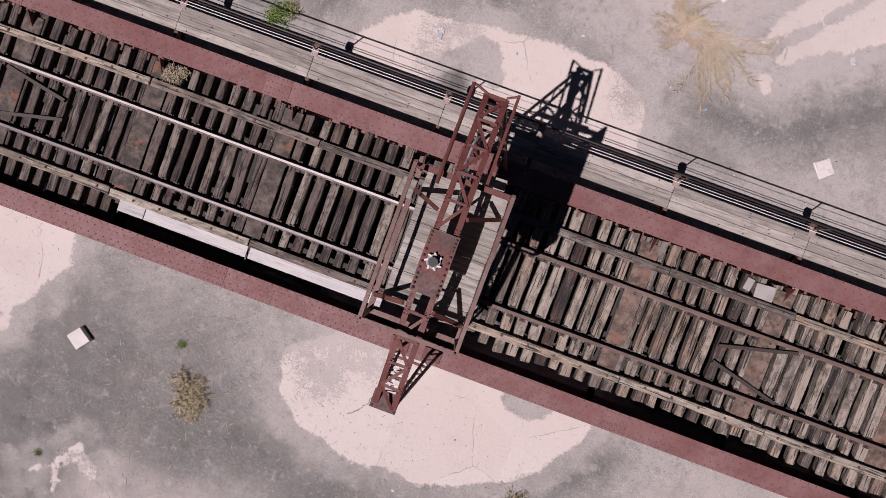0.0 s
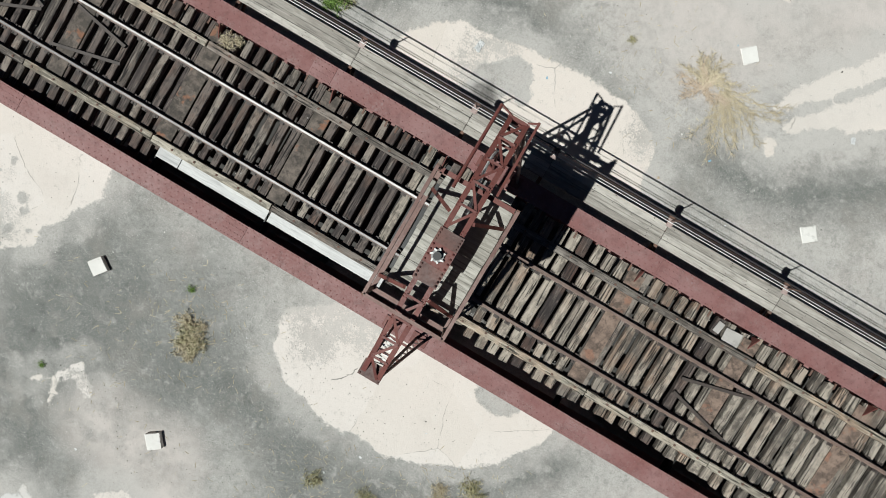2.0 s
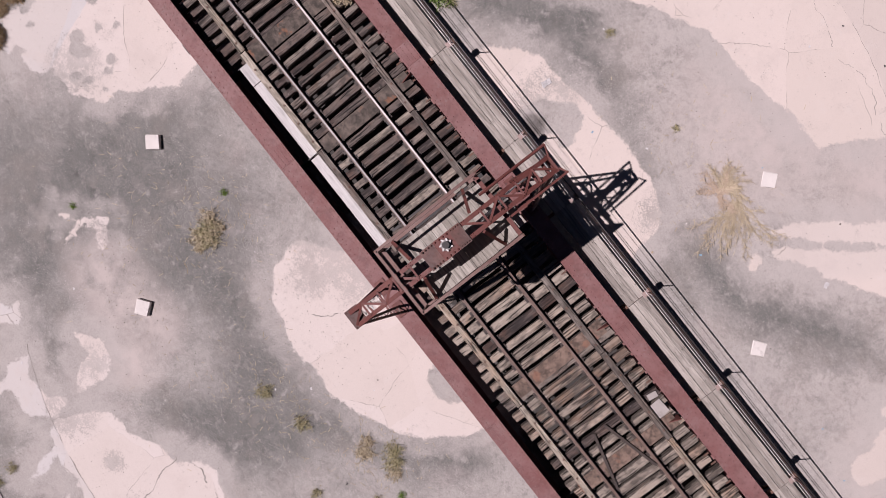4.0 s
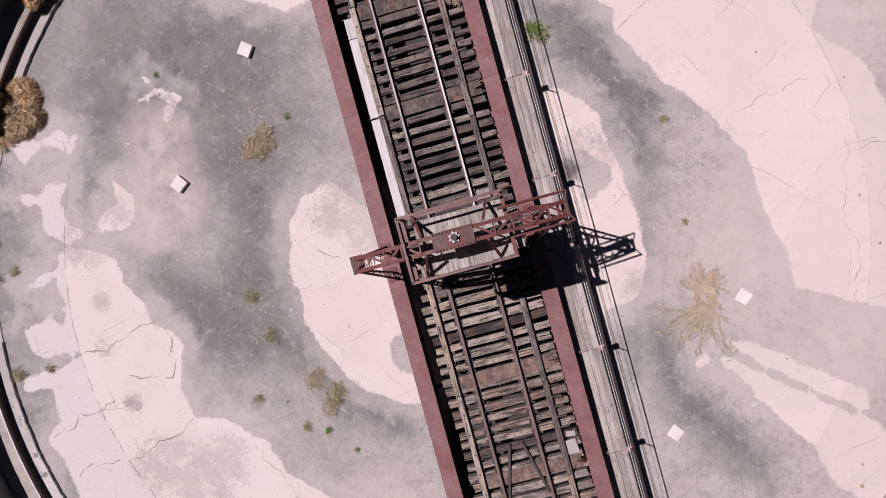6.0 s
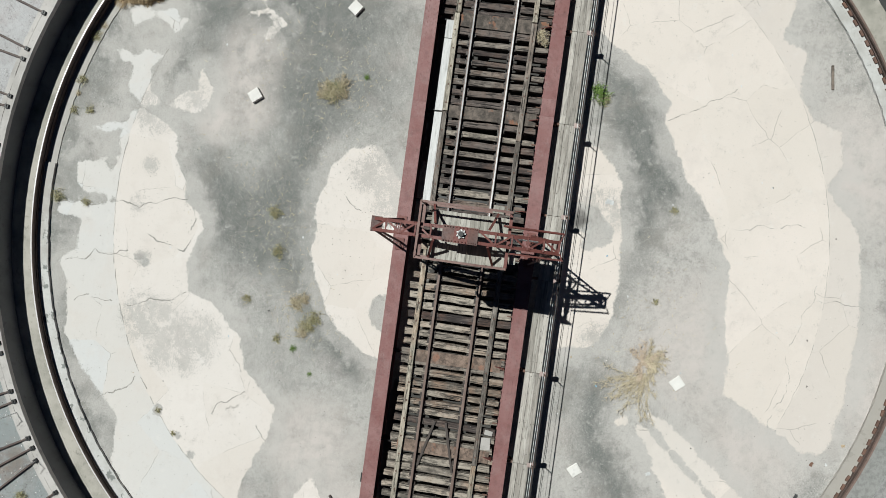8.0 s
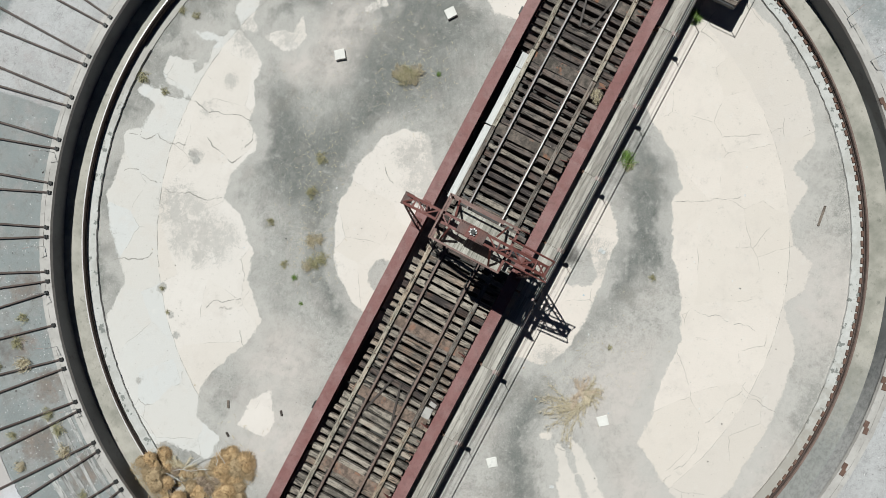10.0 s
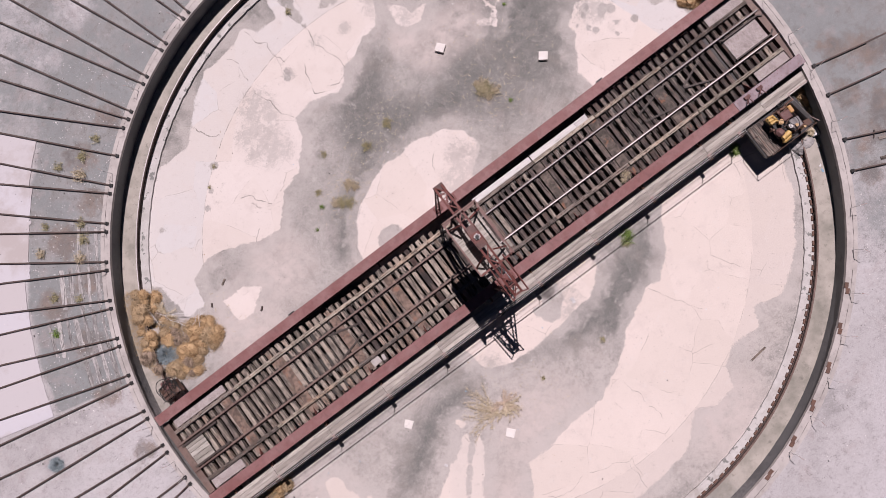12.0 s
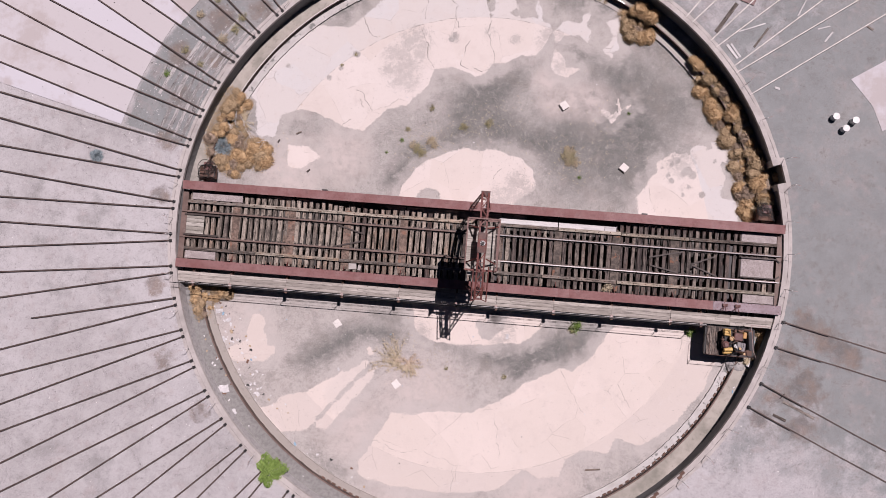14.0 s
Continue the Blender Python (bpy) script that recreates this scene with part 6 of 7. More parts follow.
def dry_shrub(name, reach, spread, stems, seed, material):
    """A flattened dead shrub: curved stems from one root, each with many fine side twigs."""
    r1 = random.Random(seed)
    verts, faces = [], []

    def twig(p, q, w):
        d = (q - p).normalized()
        s = Vector((-d.y, d.x, 0)) * w
        i = len(verts)
        verts.extend((p - s, p + s, q + s * 0.5, q - s * 0.5))
        faces.append((i, i + 1, i + 2, i + 3))

    for n in range(stems):
        a = r1.uniform(-spread, spread)
        p = Vector((r1.uniform(-0.1, 0.1), r1.uniform(-0.1, 0.1), 0.03))
        bend, L = r1.uniform(-0.35, 0.35), reach * r1.uniform(0.45, 1.0) / 8
        for step in range(8):
            q = p + Vector((math.cos(a) * L, math.sin(a) * L, r1.uniform(-0.02, 0.05)))
            q.z = min(max(q.z, 0.02), 0.3)
            twig(p, q, 0.009 - step * 0.0006)
            for side in (-1, 1):
                for more in range(4):
                    b = a + side * r1.uniform(0.35, 0.95)
                    m = p.lerp(q, r1.random())
                    e = m + Vector((math.cos(b), math.sin(b), r1.uniform(-0.1, 0.25))) * r1.uniform(0.05, 0.2)
                    e.z = max(e.z, 0.01)
                    twig(m, e, 0.0048)
            a += bend * r1.uniform(0.0, 0.7)
            p = q
    me = bpy.data.meshes.new(name)
    me.from_pydata(verts, [], faces)
    me.materials.append(material)
    return me


faded_straw = foliage("faded_straw", (0.54, 0.47, 0.345), (0.35, 0.295, 0.20))
rusty_straw = foliage("rusty_straw", (0.53, 0.435, 0.34), (0.40, 0.315, 0.235))
for x, y, turn, reach, spread, stems, seed, mat in ((-3.75, -7.3, -85, 1.0, 1.3, 20, 21, faded_straw), (-4.35, -7.4, 140, 1.85, 0.85, 26, 22, faded_straw), (-3.85, -7.2, 60, 0.8, 3.1, 15, 23, rusty_straw), (-15.2, 6.7, 0, 0.9, 3.1, 16, 24, straw)):
    o = new("dry_bush", dry_shrub("dry_bush", reach, spread, stems, seed, mat))
    o.matrix_basis = pose(x, y, 0, 0, 0, turn)
    tagged(o, "sparse rusty brown dry bush on the pit floor" if mat == rusty_straw else "sparse straw-coloured dry bush on the pit floor", "bush")


def tuft_mesh(name, n, r, h, material, seed):
    r1 = random.Random(seed)
    verts, faces = [], []
    for _ in range(n):
        a = r1.uniform(0, 6.283)
        k = r * r1.random() ** 0.7 * (0.75 + 0.45 * math.sin(2 * a + seed) * math.sin(3 * a + 2))
        p = Vector((k * math.cos(a), k * math.sin(a), 0))
        b = r1.uniform(0, 6.283)
        lean = Vector((math.cos(b), math.sin(b), 0)) * h * r1.uniform(0.3, 1.1)
        side = Vector((-math.sin(b), math.cos(b), 0)) * 0.0075
        m, t = p + lean * 0.5 + Vector((0, 0, h * r1.uniform(0.4, 0.8))), p + lean + Vector((0, 0, h * r1.uniform(0.3, 0.9)))
        i = len(verts)
        verts += [p - side, p + side, m + side, m - side, t]
        faces += [(i, i + 1, i + 2, i + 3), (i + 3, i + 2, i + 4)]
    me = bpy.data.meshes.new(name)
    me.from_pydata(verts, [], faces)
    me.materials.append(material)
    return me


olive = foliage("olive_weed", (0.44, 0.39, 0.24), (0.24, 0.24, 0.13))
TUFT = [tuft_mesh("grass_tuft", n, 0.36, 0.2, m, s) for s, m, n in ((1, straw, 190), (2, olive, 170), (3, leaf_green, 150))]
for x, y, s, w in ((5.0, 5.9, 1.25, 1), (5.25, 5.6, 1.0, 0), (4.7, 6.0, 0.9, 1), (4.85, 5.5, 0.8, 0), (-0.1, 7.6, 0.9, 1), (-1.6, 7.3, 0.9, 1), (-3.5, 6.3, 1.1, 0), (-3.3, 6.0, 0.7, 0), (-4.3, 5.7, 1.1, 1), (-4.6, 5.9, 0.9, 0),
                   (-4.0, 5.5, 0.9, 1), (-5.0, 6.9, 0.6, 1), (6.0, -4.3, 1.2, 2), (6.2, -4.15, 0.8, 2), (5.8, -4.5, 0.8, 1), (5.6, 4.7, 0.45, 2), (12.7, -4.1, 0.9, 2), (12.9, -3.9, 0.7, 2), (-5.3, 6.2, 0.5, 2),
                   (-0.6, 16.6, 0.9, 1), (-0.7, 15.4, 0.6, 1), (-8.58, 11.32, 0.4, 1), (-9.4, 10.6, 0.35, 1), (-3.6, 8.3, 0.6, 1), (-6.2, 5.4, 0.35, 2), (2.0, -7.6, 0.5, 1), (3.0, 15.7, 0.6, 1), (8.3, 8.8, 0.4, 2), (-1.5, -7.4, 0.4, 1), (10.4, -2.0, 0.0, 1)):
    if s:
        o = new("grass_tuft", TUFT[w])
        o.matrix_basis = pose(x, y, 0, 0, 0, rng.uniform(0, 360)) @ Matrix.Diagonal((s, s, s, 1))
        tagged(o, ("clump of dry straw-coloured grass", "clump of olive weeds with dry stalks", "small clump of green weeds")[w] + " on the pit floor", "weed", "weeds on the pit floor")
for x, y, s, w, turn in ((4.72, 6.4, 0.75, 0, 20), (5.0, 6.2, 1.0, 0, 140), (4.85, 5.95, 1.1, 0, 250), (5.96, 15.82, 0.8, 1, 30), (6.4, 15.55, 0.5, 0, 60), (4.19, 16.2, 0.7, 1, 200), (2.93, 16.4, 0.6, 1, 310), (3.6, 16.3, 0.4, 0, 80)):
    o = new("grass_tuft", TUFT[w])
    o.matrix_basis = pose(x, y, 0, 0, 0, turn) @ Matrix.Diagonal((s, s, s, 1))
    tagged(o, ("clump of dry straw-coloured grass", "clump of olive weeds with dry stalks")[w] + " on the pit floor", "weed", "weeds on the pit floor")
for x, y, s, w in ((-13.3, 15.3, 0.9, 1), (-14.6, 15.6, 0.8, 1), (-12.2, 15.6, 0.8, 1), (-17.9, 12.6, 0.9, 0), (-16.9, 13.6, 0.7, 1), (-18.6, 10.4, 0.8, 1), (-13.9, 14.6, 1.2, 0), (-16.4, 11.2, 1.1, 0), (-15.7, 11.9, 1.0, 1), (-15.3, 12.6, 0.9, 1), (-19.6, 8.9, 0.8, 2), (-17.6, 9.6, 0.7, 1), (7.55, -1.75, 0.8, 0), (7.3, -1.9, 0.5, 0)):
    o = new("grass_tuft", TUFT[w])
    o.matrix_basis = pose(x, y, GROUND if abs(y) > 3 else TIE, 0, 0, rng.uniform(0, 360)) @ Matrix.Diagonal((s, s, s, 1))
    tagged(o, ("clump of dry straw-coloured grass", "clump of olive weeds with dry stalks", "small clump of green weeds")[w] + (" beside the rails" if abs(y) > 3 else " on the ties"), "weed", "weeds beside the rails")


def leafy(name, seed):
    r1 = random.Random(seed)
    verts, faces = [], []
    for _ in range(2600):
        a, e = r1.uniform(0, 6.283), math.asin(r1.uniform(-0.1, 1))
        lobe = 0.72 + 0.16 * math.sin(3 * a + 1.0) + 0.10 * math.sin(7 * a)
        k = lobe * r1.uniform(0.25, 1.0) ** 0.5
        p = Vector((k * math.cos(a) * math.cos(e), k * math.sin(a) * math.cos(e), 0.95 * k * math.sin(e) + 0.15))
        u = Vector((r1.uniform(-1, 1), r1.uniform(-1, 1), r1.uniform(-0.4, 0.4))).normalized()
        v = u.cross(Vector((r1.uniform(-.5, .5), r1.uniform(-.5, .5), 1))).normalized()
        L = r1.uniform(0.04, 0.075)
        i = len(verts)
        verts += [p - u * L, p + v * L * 0.45, p + u * L, p - v * L * 0.45]
        faces.append((i, i + 1, i + 2, i + 3))
    me = bpy.data.meshes.new(name)
    me.from_pydata(verts, [], faces)
    me.materials.append(leaf_green)
    return me


shrub = thing("shrub", "bright green leafy shrub growing beside the pit wall", "shrub", at=(-10.95, -13.55, SHELF))
o = new("crown", leafy("crown", 5))
o.scale = (1.15, 1.15, 1.0)
o.location = (-0.22, -0.36, 0.75)
o.parent = shrub
bm = bmesh.new()
for i in range(6):
    a = i * 1.05
    tube(bm, (0, 0, 0), (0.3 * math.cos(a) - 0.2, 0.3 * math.sin(a) - 0.3, 1.1), 0.018, 5)
part("stem", bm, rust, shrub)

# ---- loose blocks, drums, litter ----
for (x, y), turn, s in (((8.21, 5.47), 53, 1.0), ((4.38, 9.0), 38, 1.0), ((-8.31, -5.27), 40, 0.95), ((-4.45, -8.6), 42, 0.98)):
    bm = bmesh.new()
    box(bm, (0, 0, 0.075), (0.44 * s, 0.46 * s, 0.15 if y > 0 else 0.03), None, 0.015)
    for v in bm.verts:
        v.co += Vector((rng.uniform(-.012, .012), rng.uniform(-.012, .012), 0))
        if y < 0:
            v.co.z -= 0.06
    o = part("concrete_block", bm, block_mat)
    o.matrix_basis = pose(x, y, 0, 0, 0, turn)
    tagged(o, "square white concrete block lying on the pit floor" if y > 0 else "thin square white slab lying on the pit floor", "block", "white squares on the pit floor")


def drum(x, y):
    o = thing("drum", "white steel drum standing on the yard ground", "drum", "white drums", at=(x, y, GROUND))
    bm = bmesh.new()
    for z, h, r in ((0.08, 0.16, 0.185), (0.17, 0.03, 0.195), (0.25, 0.15, 0.185), (0.32, 0.03, 0.192)):
        disc(bm, (0, 0, z), r, h, 24)
    part("barrel", bm, white_paint, o)
    bm = bmesh.new()
    disc(bm, (0, 0, 0.34), 0.195, 0.02, 24)
    part("lid", bm, white_paint, o)


for p in ((19.62, 9.0), (20.72, 8.85), (20.2, 8.35)):
    drum(*p)
bucket = thing("bucket", "white plastic bucket lying beside the machine", "bucket", at=(16.2, -5.4, 0.38))
bm = bmesh.new()
disc(bm, (0, 0, 0.2), 0.16, 0.4, 18, 0.18)
part("body", bm, white_paint, bucket)
bucket.rotation_euler = (radians(80), 0, radians(-20))
bm = bmesh.new()
verts = []
r1 = random.Random(5)
for i in range(5200):
    a, r = r1.uniform(0, 6.283), 17.0 * math.sqrt(r1.random())
    if r1.random() < 0.35:
        a, r = r1.gauss(3.75, 0.35), r1.uniform(15.0, 17.3)
    x, y = C.x + r * math.cos(a), C.y + r * math.sin(a)
    s = r1.uniform(0.005, 0.017) * (2.2 if r1.random() < 0.012 else 1)
    w = r1.uniform(0, 6.28)
    p = [bm.verts.new((x + s * r1.uniform(.6, 1.3) * math.cos(w + k * 1.57), y + s * r1.uniform(.6, 1.3) * math.sin(w + k * 1.57), 0.001)) for k in range(4)]
    t = bm.verts.new((x, y, s * 0.8))
    for k in range(4):
        bm.faces.new((p[k], p[(k + 1) % 4], t))
k = Mat("mixed_pebbles", 0.9)
k.color(k.mix(k.step(k.island(), 0.35, 0.75), (0.12, 0.11, 0.10), (0.62, 0.60, 0.57)))
tagged(part("pebbles", bm, k.m), "scattered pebbles and bits of litter", "litter", kind="stuff")
bm = bmesh.new()
for i in range(4200):
    d, r = r1.uniform(60, 330), 18.3 + 10 * r1.random() ** 1.4
    if r1.random() < 0.35:
        d, r = r1.uniform(118, 168), r1.uniform(18.3, 22.3)
    q = polar(r, d)
    s = r1.uniform(0.008, 0.03) * (1.8 if r1.random() < 0.05 else 1)
    w = r1.uniform(0, 6.28)
    z = GROUND + (0.03 if 129 < d < 166 and r > 22 else 0.0)
    p = [bm.verts.new((q.x + s * r1.uniform(.6, 1.3) * math.cos(w + k * 1.57), q.y + s * r1.uniform(.6, 1.3) * math.sin(w + k * 1.57), z + 0.001)) for k in range(4)]
    t = bm.verts.new((q.x, q.y, z + s * 0.8))
    for k in range(4):
        bm.faces.new((p[k], p[(k + 1) % 4], t))
k = Mat("yard_chips", 0.9)
k.color(k.mix(k.step(k.island(), 0.3, 0.55), (0.10, 0.095, 0.09), (0.66, 0.65, 0.64)))
tagged(part("yard_chips", bm, k.m), "pale stone chips scattered on the yard ground", "stones", kind="stuff")
trash_mat = plain("white_litter", (0.62, 0.62, 0.62), 0.7)
for i, (x, y, s) in enumerate(((-14.8, -9.7, 0.45), (-15.2, -6.8, 0.2), (-8.0, -8.0, 0.12), (-15.6, -5.1, 0.25), (-15.0, -5.6, 0.2), (-14.0, -11.0, 0.22), (-16.0, 4.0, 0.2), (16.2, -5.3, 0.25), (-15.4, 5.9, 0.2), (2.0, -5.2, 0.18), (14.6, 8.7, 0.14))):
    bm = bmesh.new()
    g = bmesh.ops.create_grid(bm, x_segments=6, y_segments=5, size=0.5)["verts"]
    for v in g:
        v.co = Vector((v.co.x * s * 1.6 + rng.uniform(-.04, .04) * s * 3, v.co.y * s + rng.uniform(-.04, .04) * s * 3, 0.012 + rng.uniform(0, 0.12) * s))
    solid = bmesh.ops.solidify(bm, geom=bm.faces[:], thickness=0.006)
    o = part("litter_sheet", bm, trash_mat)
    o.matrix_basis = pose(x, y, SHELF + 0.008 if math.hypot(x - C.x, y - C.y) > 16.87 else 0.008, 0, 0, rng.uniform(0, 180))
    tagged(o, "crumpled white scrap lying on the pit floor", "litter", "litter in the pit")

# broken stalks and straw round the weeds
r1 = random.Random(91)
verts, faces = [], []
for i in range(900):
    a, b, spread = r1.choice(((4.9, 5.8, 1.6), (5.5, 5.0, 1.2), (-4.2, 5.8, 1.6), (-3.4, 6.3, 1.2), (-0.1, 7.6, 1.2), (-1.6, 7.4, 1.2), (-4.4, -6.9, 1.6), (2.0, 8.0, 3.5), (6.5, 7.0, 3.0), (-13.2, 4.6, 1.6), (-2.0, -7.5, 2.0)))
    x, y = r1.gauss(a, spread * 0.5), r1.gauss(b, spread * 0.5)
    if abs(y) < 3.6:
        continue
    w, L, h = r1.uniform(0, 6.283), r1.uniform(0.04, 0.2), r1.uniform(0.004, 0.008)
    d, n = Vector((math.cos(w), math.sin(w), 0)) * L, Vector((-math.sin(w), math.cos(w), 0)) * h
    p = Vector((x, y, 0.004))
    i = len(verts)
    verts += [p - n, p + n, p + d + n, p + d - n, p + Vector((0, 0, h)), p + d + Vector((0, 0, h))]
    faces += [(i, i + 4, i + 5, i + 3), (i + 4, i + 1, i + 2, i + 5)]
me = bpy.data.meshes.new("straw_litter")
me.from_pydata(verts, [], faces)
me.materials.append(straw)
tagged(new("straw_litter", me), "broken dry stalks strewn round the weeds", "straw", kind="stuff")
r1 = random.Random(92)
bm = bmesh.new()
for i in range(2400):
    x, y = r1.gauss(3.5, 4.2), r1.gauss(7.2, 2.2)
    if y < 3.7 or math.hypot(x, y) > 15.5:
        continue
    s, w = r1.uniform(0.006, 0.016), r1.uniform(0, 6.28)
    p = [bm.verts.new((x + s * r1.uniform(.6, 1.3) * math.cos(w + k * 1.26), y + s * r1.uniform(.6, 1.3) * math.sin(w + k * 1.26), 0.001)) for k in range(5)]
    t = bm.verts.new((x, y, s * 0.9))
    for k in range(5):
        bm.faces.new((p[k], p[(k + 1) % 5], t))
k = Mat("floor_gravel", 0.9)
k.color(k.mix(k.step(k.island(), 0.4, 0.8), (0.14, 0.145, 0.115), (0.56, 0.54, 0.50)))
tagged(part("floor_gravel", bm, k.m), "loose gravel and crumbs of dirt on the stained floor", "gravel", kind="stuff")

# small scraps along the foot of the wall
SCRAPS = []
for name, colour in (("white_scrap", (0.66, 0.66, 0.66)), ("rust_scrap", (0.17, 0.09, 0.06)), ("blue_scrap", (0.24, 0.42, 0.55)), ("tan_scrap", (0.42, 0.33, 0.22)), ("dark_scrap", (0.05, 0.05, 0.05))):
    bm = bmesh.new()
    g = bmesh.ops.create_grid(bm, x_segments=4, y_segments=3, size=0.5)["verts"]
    for v in g:
        v.co = Vector((v.co.x * 1.5 + rng.uniform(-.2, .2), v.co.y + rng.uniform(-.2, .2), rng.uniform(0.03, 0.25)))
    bmesh.ops.solidify(bm, geom=bm.faces[:], thickness=0.03)
    SCRAPS.append(mesh_of(name, bm, plain(name, colour, 0.7)))
r1 = random.Random(77)
for i in range(150):
    d, r = r1.gauss(212, 17), r1.choice((r1.uniform(17.0, 17.6), r1.uniform(15.6, 16.2), r1.uniform(15.0, 16.6)))
    if i > 66:
        d, r = r1.gauss(-18, 6), r1.uniform(15.8, 17.5)
    if i > 90:
        d, r = r1.uniform(193, 222), r1.uniform(15.0, 17.6)
    if d < 190 and d > 20:
        continue
    s = r1.uniform(0.04, 0.12) * (1.8 if r1.random() < 0.1 else 1)
    which = r1.choice((0, 0, 0, 0, 1, 2, 3, 3, 4))
    o = new("scrap", SCRAPS[which])
    o.matrix_basis = Matrix.Translation(polar(r, d, SHELF if r > 16.9 else (0.005 if 16.2 < r < 16.75 else 0.0))) @ pose(0, 0, 0, 0, 0, r1.uniform(0, 360)) @ Matrix.Diagonal((s, s, s, 1))
    tagged(o, ("crumpled white scrap", "rusty scrap of sheet metal", "faded blue plastic scrap", "tan scrap of wood", "black rubber scrap")[which] + " in the dirt at the pit wall", "litter", "litter in the pit")

for i in range(46):      # tiny bits on the open floor
    d, r = r1.uniform(0, 360), r1.uniform(4.0, 15.5)
    which, s = r1.choice((0, 0, 0, 2, 3, 4)), r1.uniform(0.025, 0.06)
    p = polar(r, d)
    if abs(p.y) > 3.8:
        o = new("scrap", SCRAPS[which])
        o.matrix_basis = Matrix.Translation(p) @ pose(0, 0, 0, 0, 0, r1.uniform(0, 360)) @ Matrix.Diagonal((s, s, s, 1))
        tagged(o, ("crumpled white scrap", "rusty scrap of sheet metal", "faded blue plastic scrap", "tan scrap of wood", "black rubber scrap")[which] + " on the open pit floor", "litter", "litter in the pit")

# boards and sticks on the yard ground
def ground_board(p, q, w, h, material, label):
    a, b = Vector((*p, 0)), Vector((*q, 0))
    bm = bmesh.new()
    box(bm, (0, 0, h / 2), ((b - a).length, w, h), None, min(w, h) * 0.15)
    for v in bm.verts:
        v.co += Vector((rng.uniform(-.02, .02), rng.uniform(-.01, .01), 0))
    o = part("board", bm, material)
    m = (a + b) / 2
    o.matrix_basis = pose(m.x, m.y, GROUND, 0, 0, math.degrees(math.atan2(b.y - a.y, b.x - a.x)))
    tagged(o, label, "board", "boards on the yard ground")


for p, q, w in (((13.35, 12.85), (13.99, 12.08), 0.14), ((13.58, 12.92), (14.14, 12.17), 0.12), ((18.9, 13.39), (19.32, 13.98), 0.09), ((18.46, 14.11), (19.15, 14.33), 0.06), ((13.98, 13.68), (15.47, 14.26), 0.06),
                ((17.3, 14.83), (17.72, 15.81), 0.07), ((16.23, 10.52), (16.5, 10.45), 0.12)):
    ground_board(p, q, w, 0.03, white_board, "bleached white board lying on the yard gravel")
for p, q, w in (((12.67, 13.57), (13.77, 15.34), 0.22), ((14.9, 12.81), (15.65, 13.99), 0.12), ((21.19, 14.51), (21.58, 14.26), 0.1), ((17.19, -8.22), (17.9, -8.51), 0.16), ((17.68, -7.43), (19.46, -8.23), 0.14)):
    ground_board(p, q, w, 0.03, guard_wood, "dusty grey board lying on the yard gravel")
ground_board((17.51, -7.28), (17.76, -6.99), 0.05, 0.06, iron, "short rusty steel bar across the rail")
ground_board((13.95, 15.75), (14.8, 15.45), 0.4, 0.05, maroon, "dull maroon steel sheet lying on the gravel")

for x, y, n, turn in ((-11.7, 6.2, 0.35, 30), (-12.9, 5.6, 0.22, 60), (-10.9, 3.9, 0.25, 40), (7.6, -12.6, 0.9, 8)):
    bm = bmesh.new()
    box(bm, (0, 0, 0.03), (n, 0.09, 0.06), None, 0.012)
    o = part("wood_scrap", bm, iron if n < 0.3 else beam_cover)
    o.matrix_basis = pose(x, y, 0, 0, 0, turn)
    tagged(o, "short dark scrap of timber on the pit floor", "scrap wood", "wood scraps in the pit")

# ---- end trucks of the bridge ----
def end_truck(x, y, turn):
    o = thing("end_truck", "rusty wheeled end truck with dangling black hoses", "end truck", "end trucks of the bridge")
    o.matrix_basis = pose(x, y, 0.16, 0, 0, turn)
    bm = bmesh.new()
    box(bm, (0, 0.0, 0.62), (0.95, 0.62, 0.06), None, 0.01)
    box(bm, (-0.42, 0, 0.42), (0.08, 0.7, 0.36), None, 0.01)
    box(bm, (0.42, 0, 0.42), (0.08, 0.7, 0.36), None, 0.01)
    part("frame", bm, rust, o)
    bm = bmesh.new()
    box(bm, (0.0, 0.35, 0.62), (0.5, 0.5, 0.16), None, 0.03)
    part("axle_box", bm, maroon, o)
    for sx in (-0.26, 0.26):
        bm = bmesh.new()
        m = pose(0, 0, 0, 90, 0, 90).to_3x3()
        disc(bm, (sx, 0.1, 0.3), 0.3, 0.12, 24, None, m)
        disc(bm, (sx, 0.1, 0.3), 0.08, 0.22, 12, None, m)
        part("wheel", bm, rust, o)
    for i in range(10):
        a = [Vector((rng.uniform(-.62, .62), rng.uniform(-.35, .7), rng.uniform(.62, .9))) for _ in range(4)]
        cable("hose", a, 0.017, hose_black, o)
    return o


end_truck(16.45, 3.15, 0)
end_truck(-16.85, 3.25, 0)

# ---- drive platform with its engine ----
drive = thing("drive_unit", "yellow engine drive unit on a plank platform hung beside the walkway", "engine", at=(14.65, -4.3, 1.2))
bm = bmesh.new()
for p, q in (((-1.4, 0.75), (1.3, 0.75)), ((-1.4, -0.8), (1.3, -0.8)), ((-1.4, 0.75), (-1.4, -0.8)), ((1.3, 0.75), (1.3, -0.8)), ((-0.55, 0.75), (-0.55, -0.8))):
    beam(bm, (*p, -0.08), (*q, -0.08), 0.1, 0.16)
part("base_frame", bm, black, drive)
for i in range(5):
    bm = bmesh.new()
    box(bm, (-1.28 + i * 0.165, -0.02, 0.02), (0.155, 1.62, 0.045), None, 0.008)
    part("plank", bm, tie_wood, drive)
bm = bmesh.new()
box(bm, (0.4, -0.02, -0.02), (1.75, 1.5, 0.03))
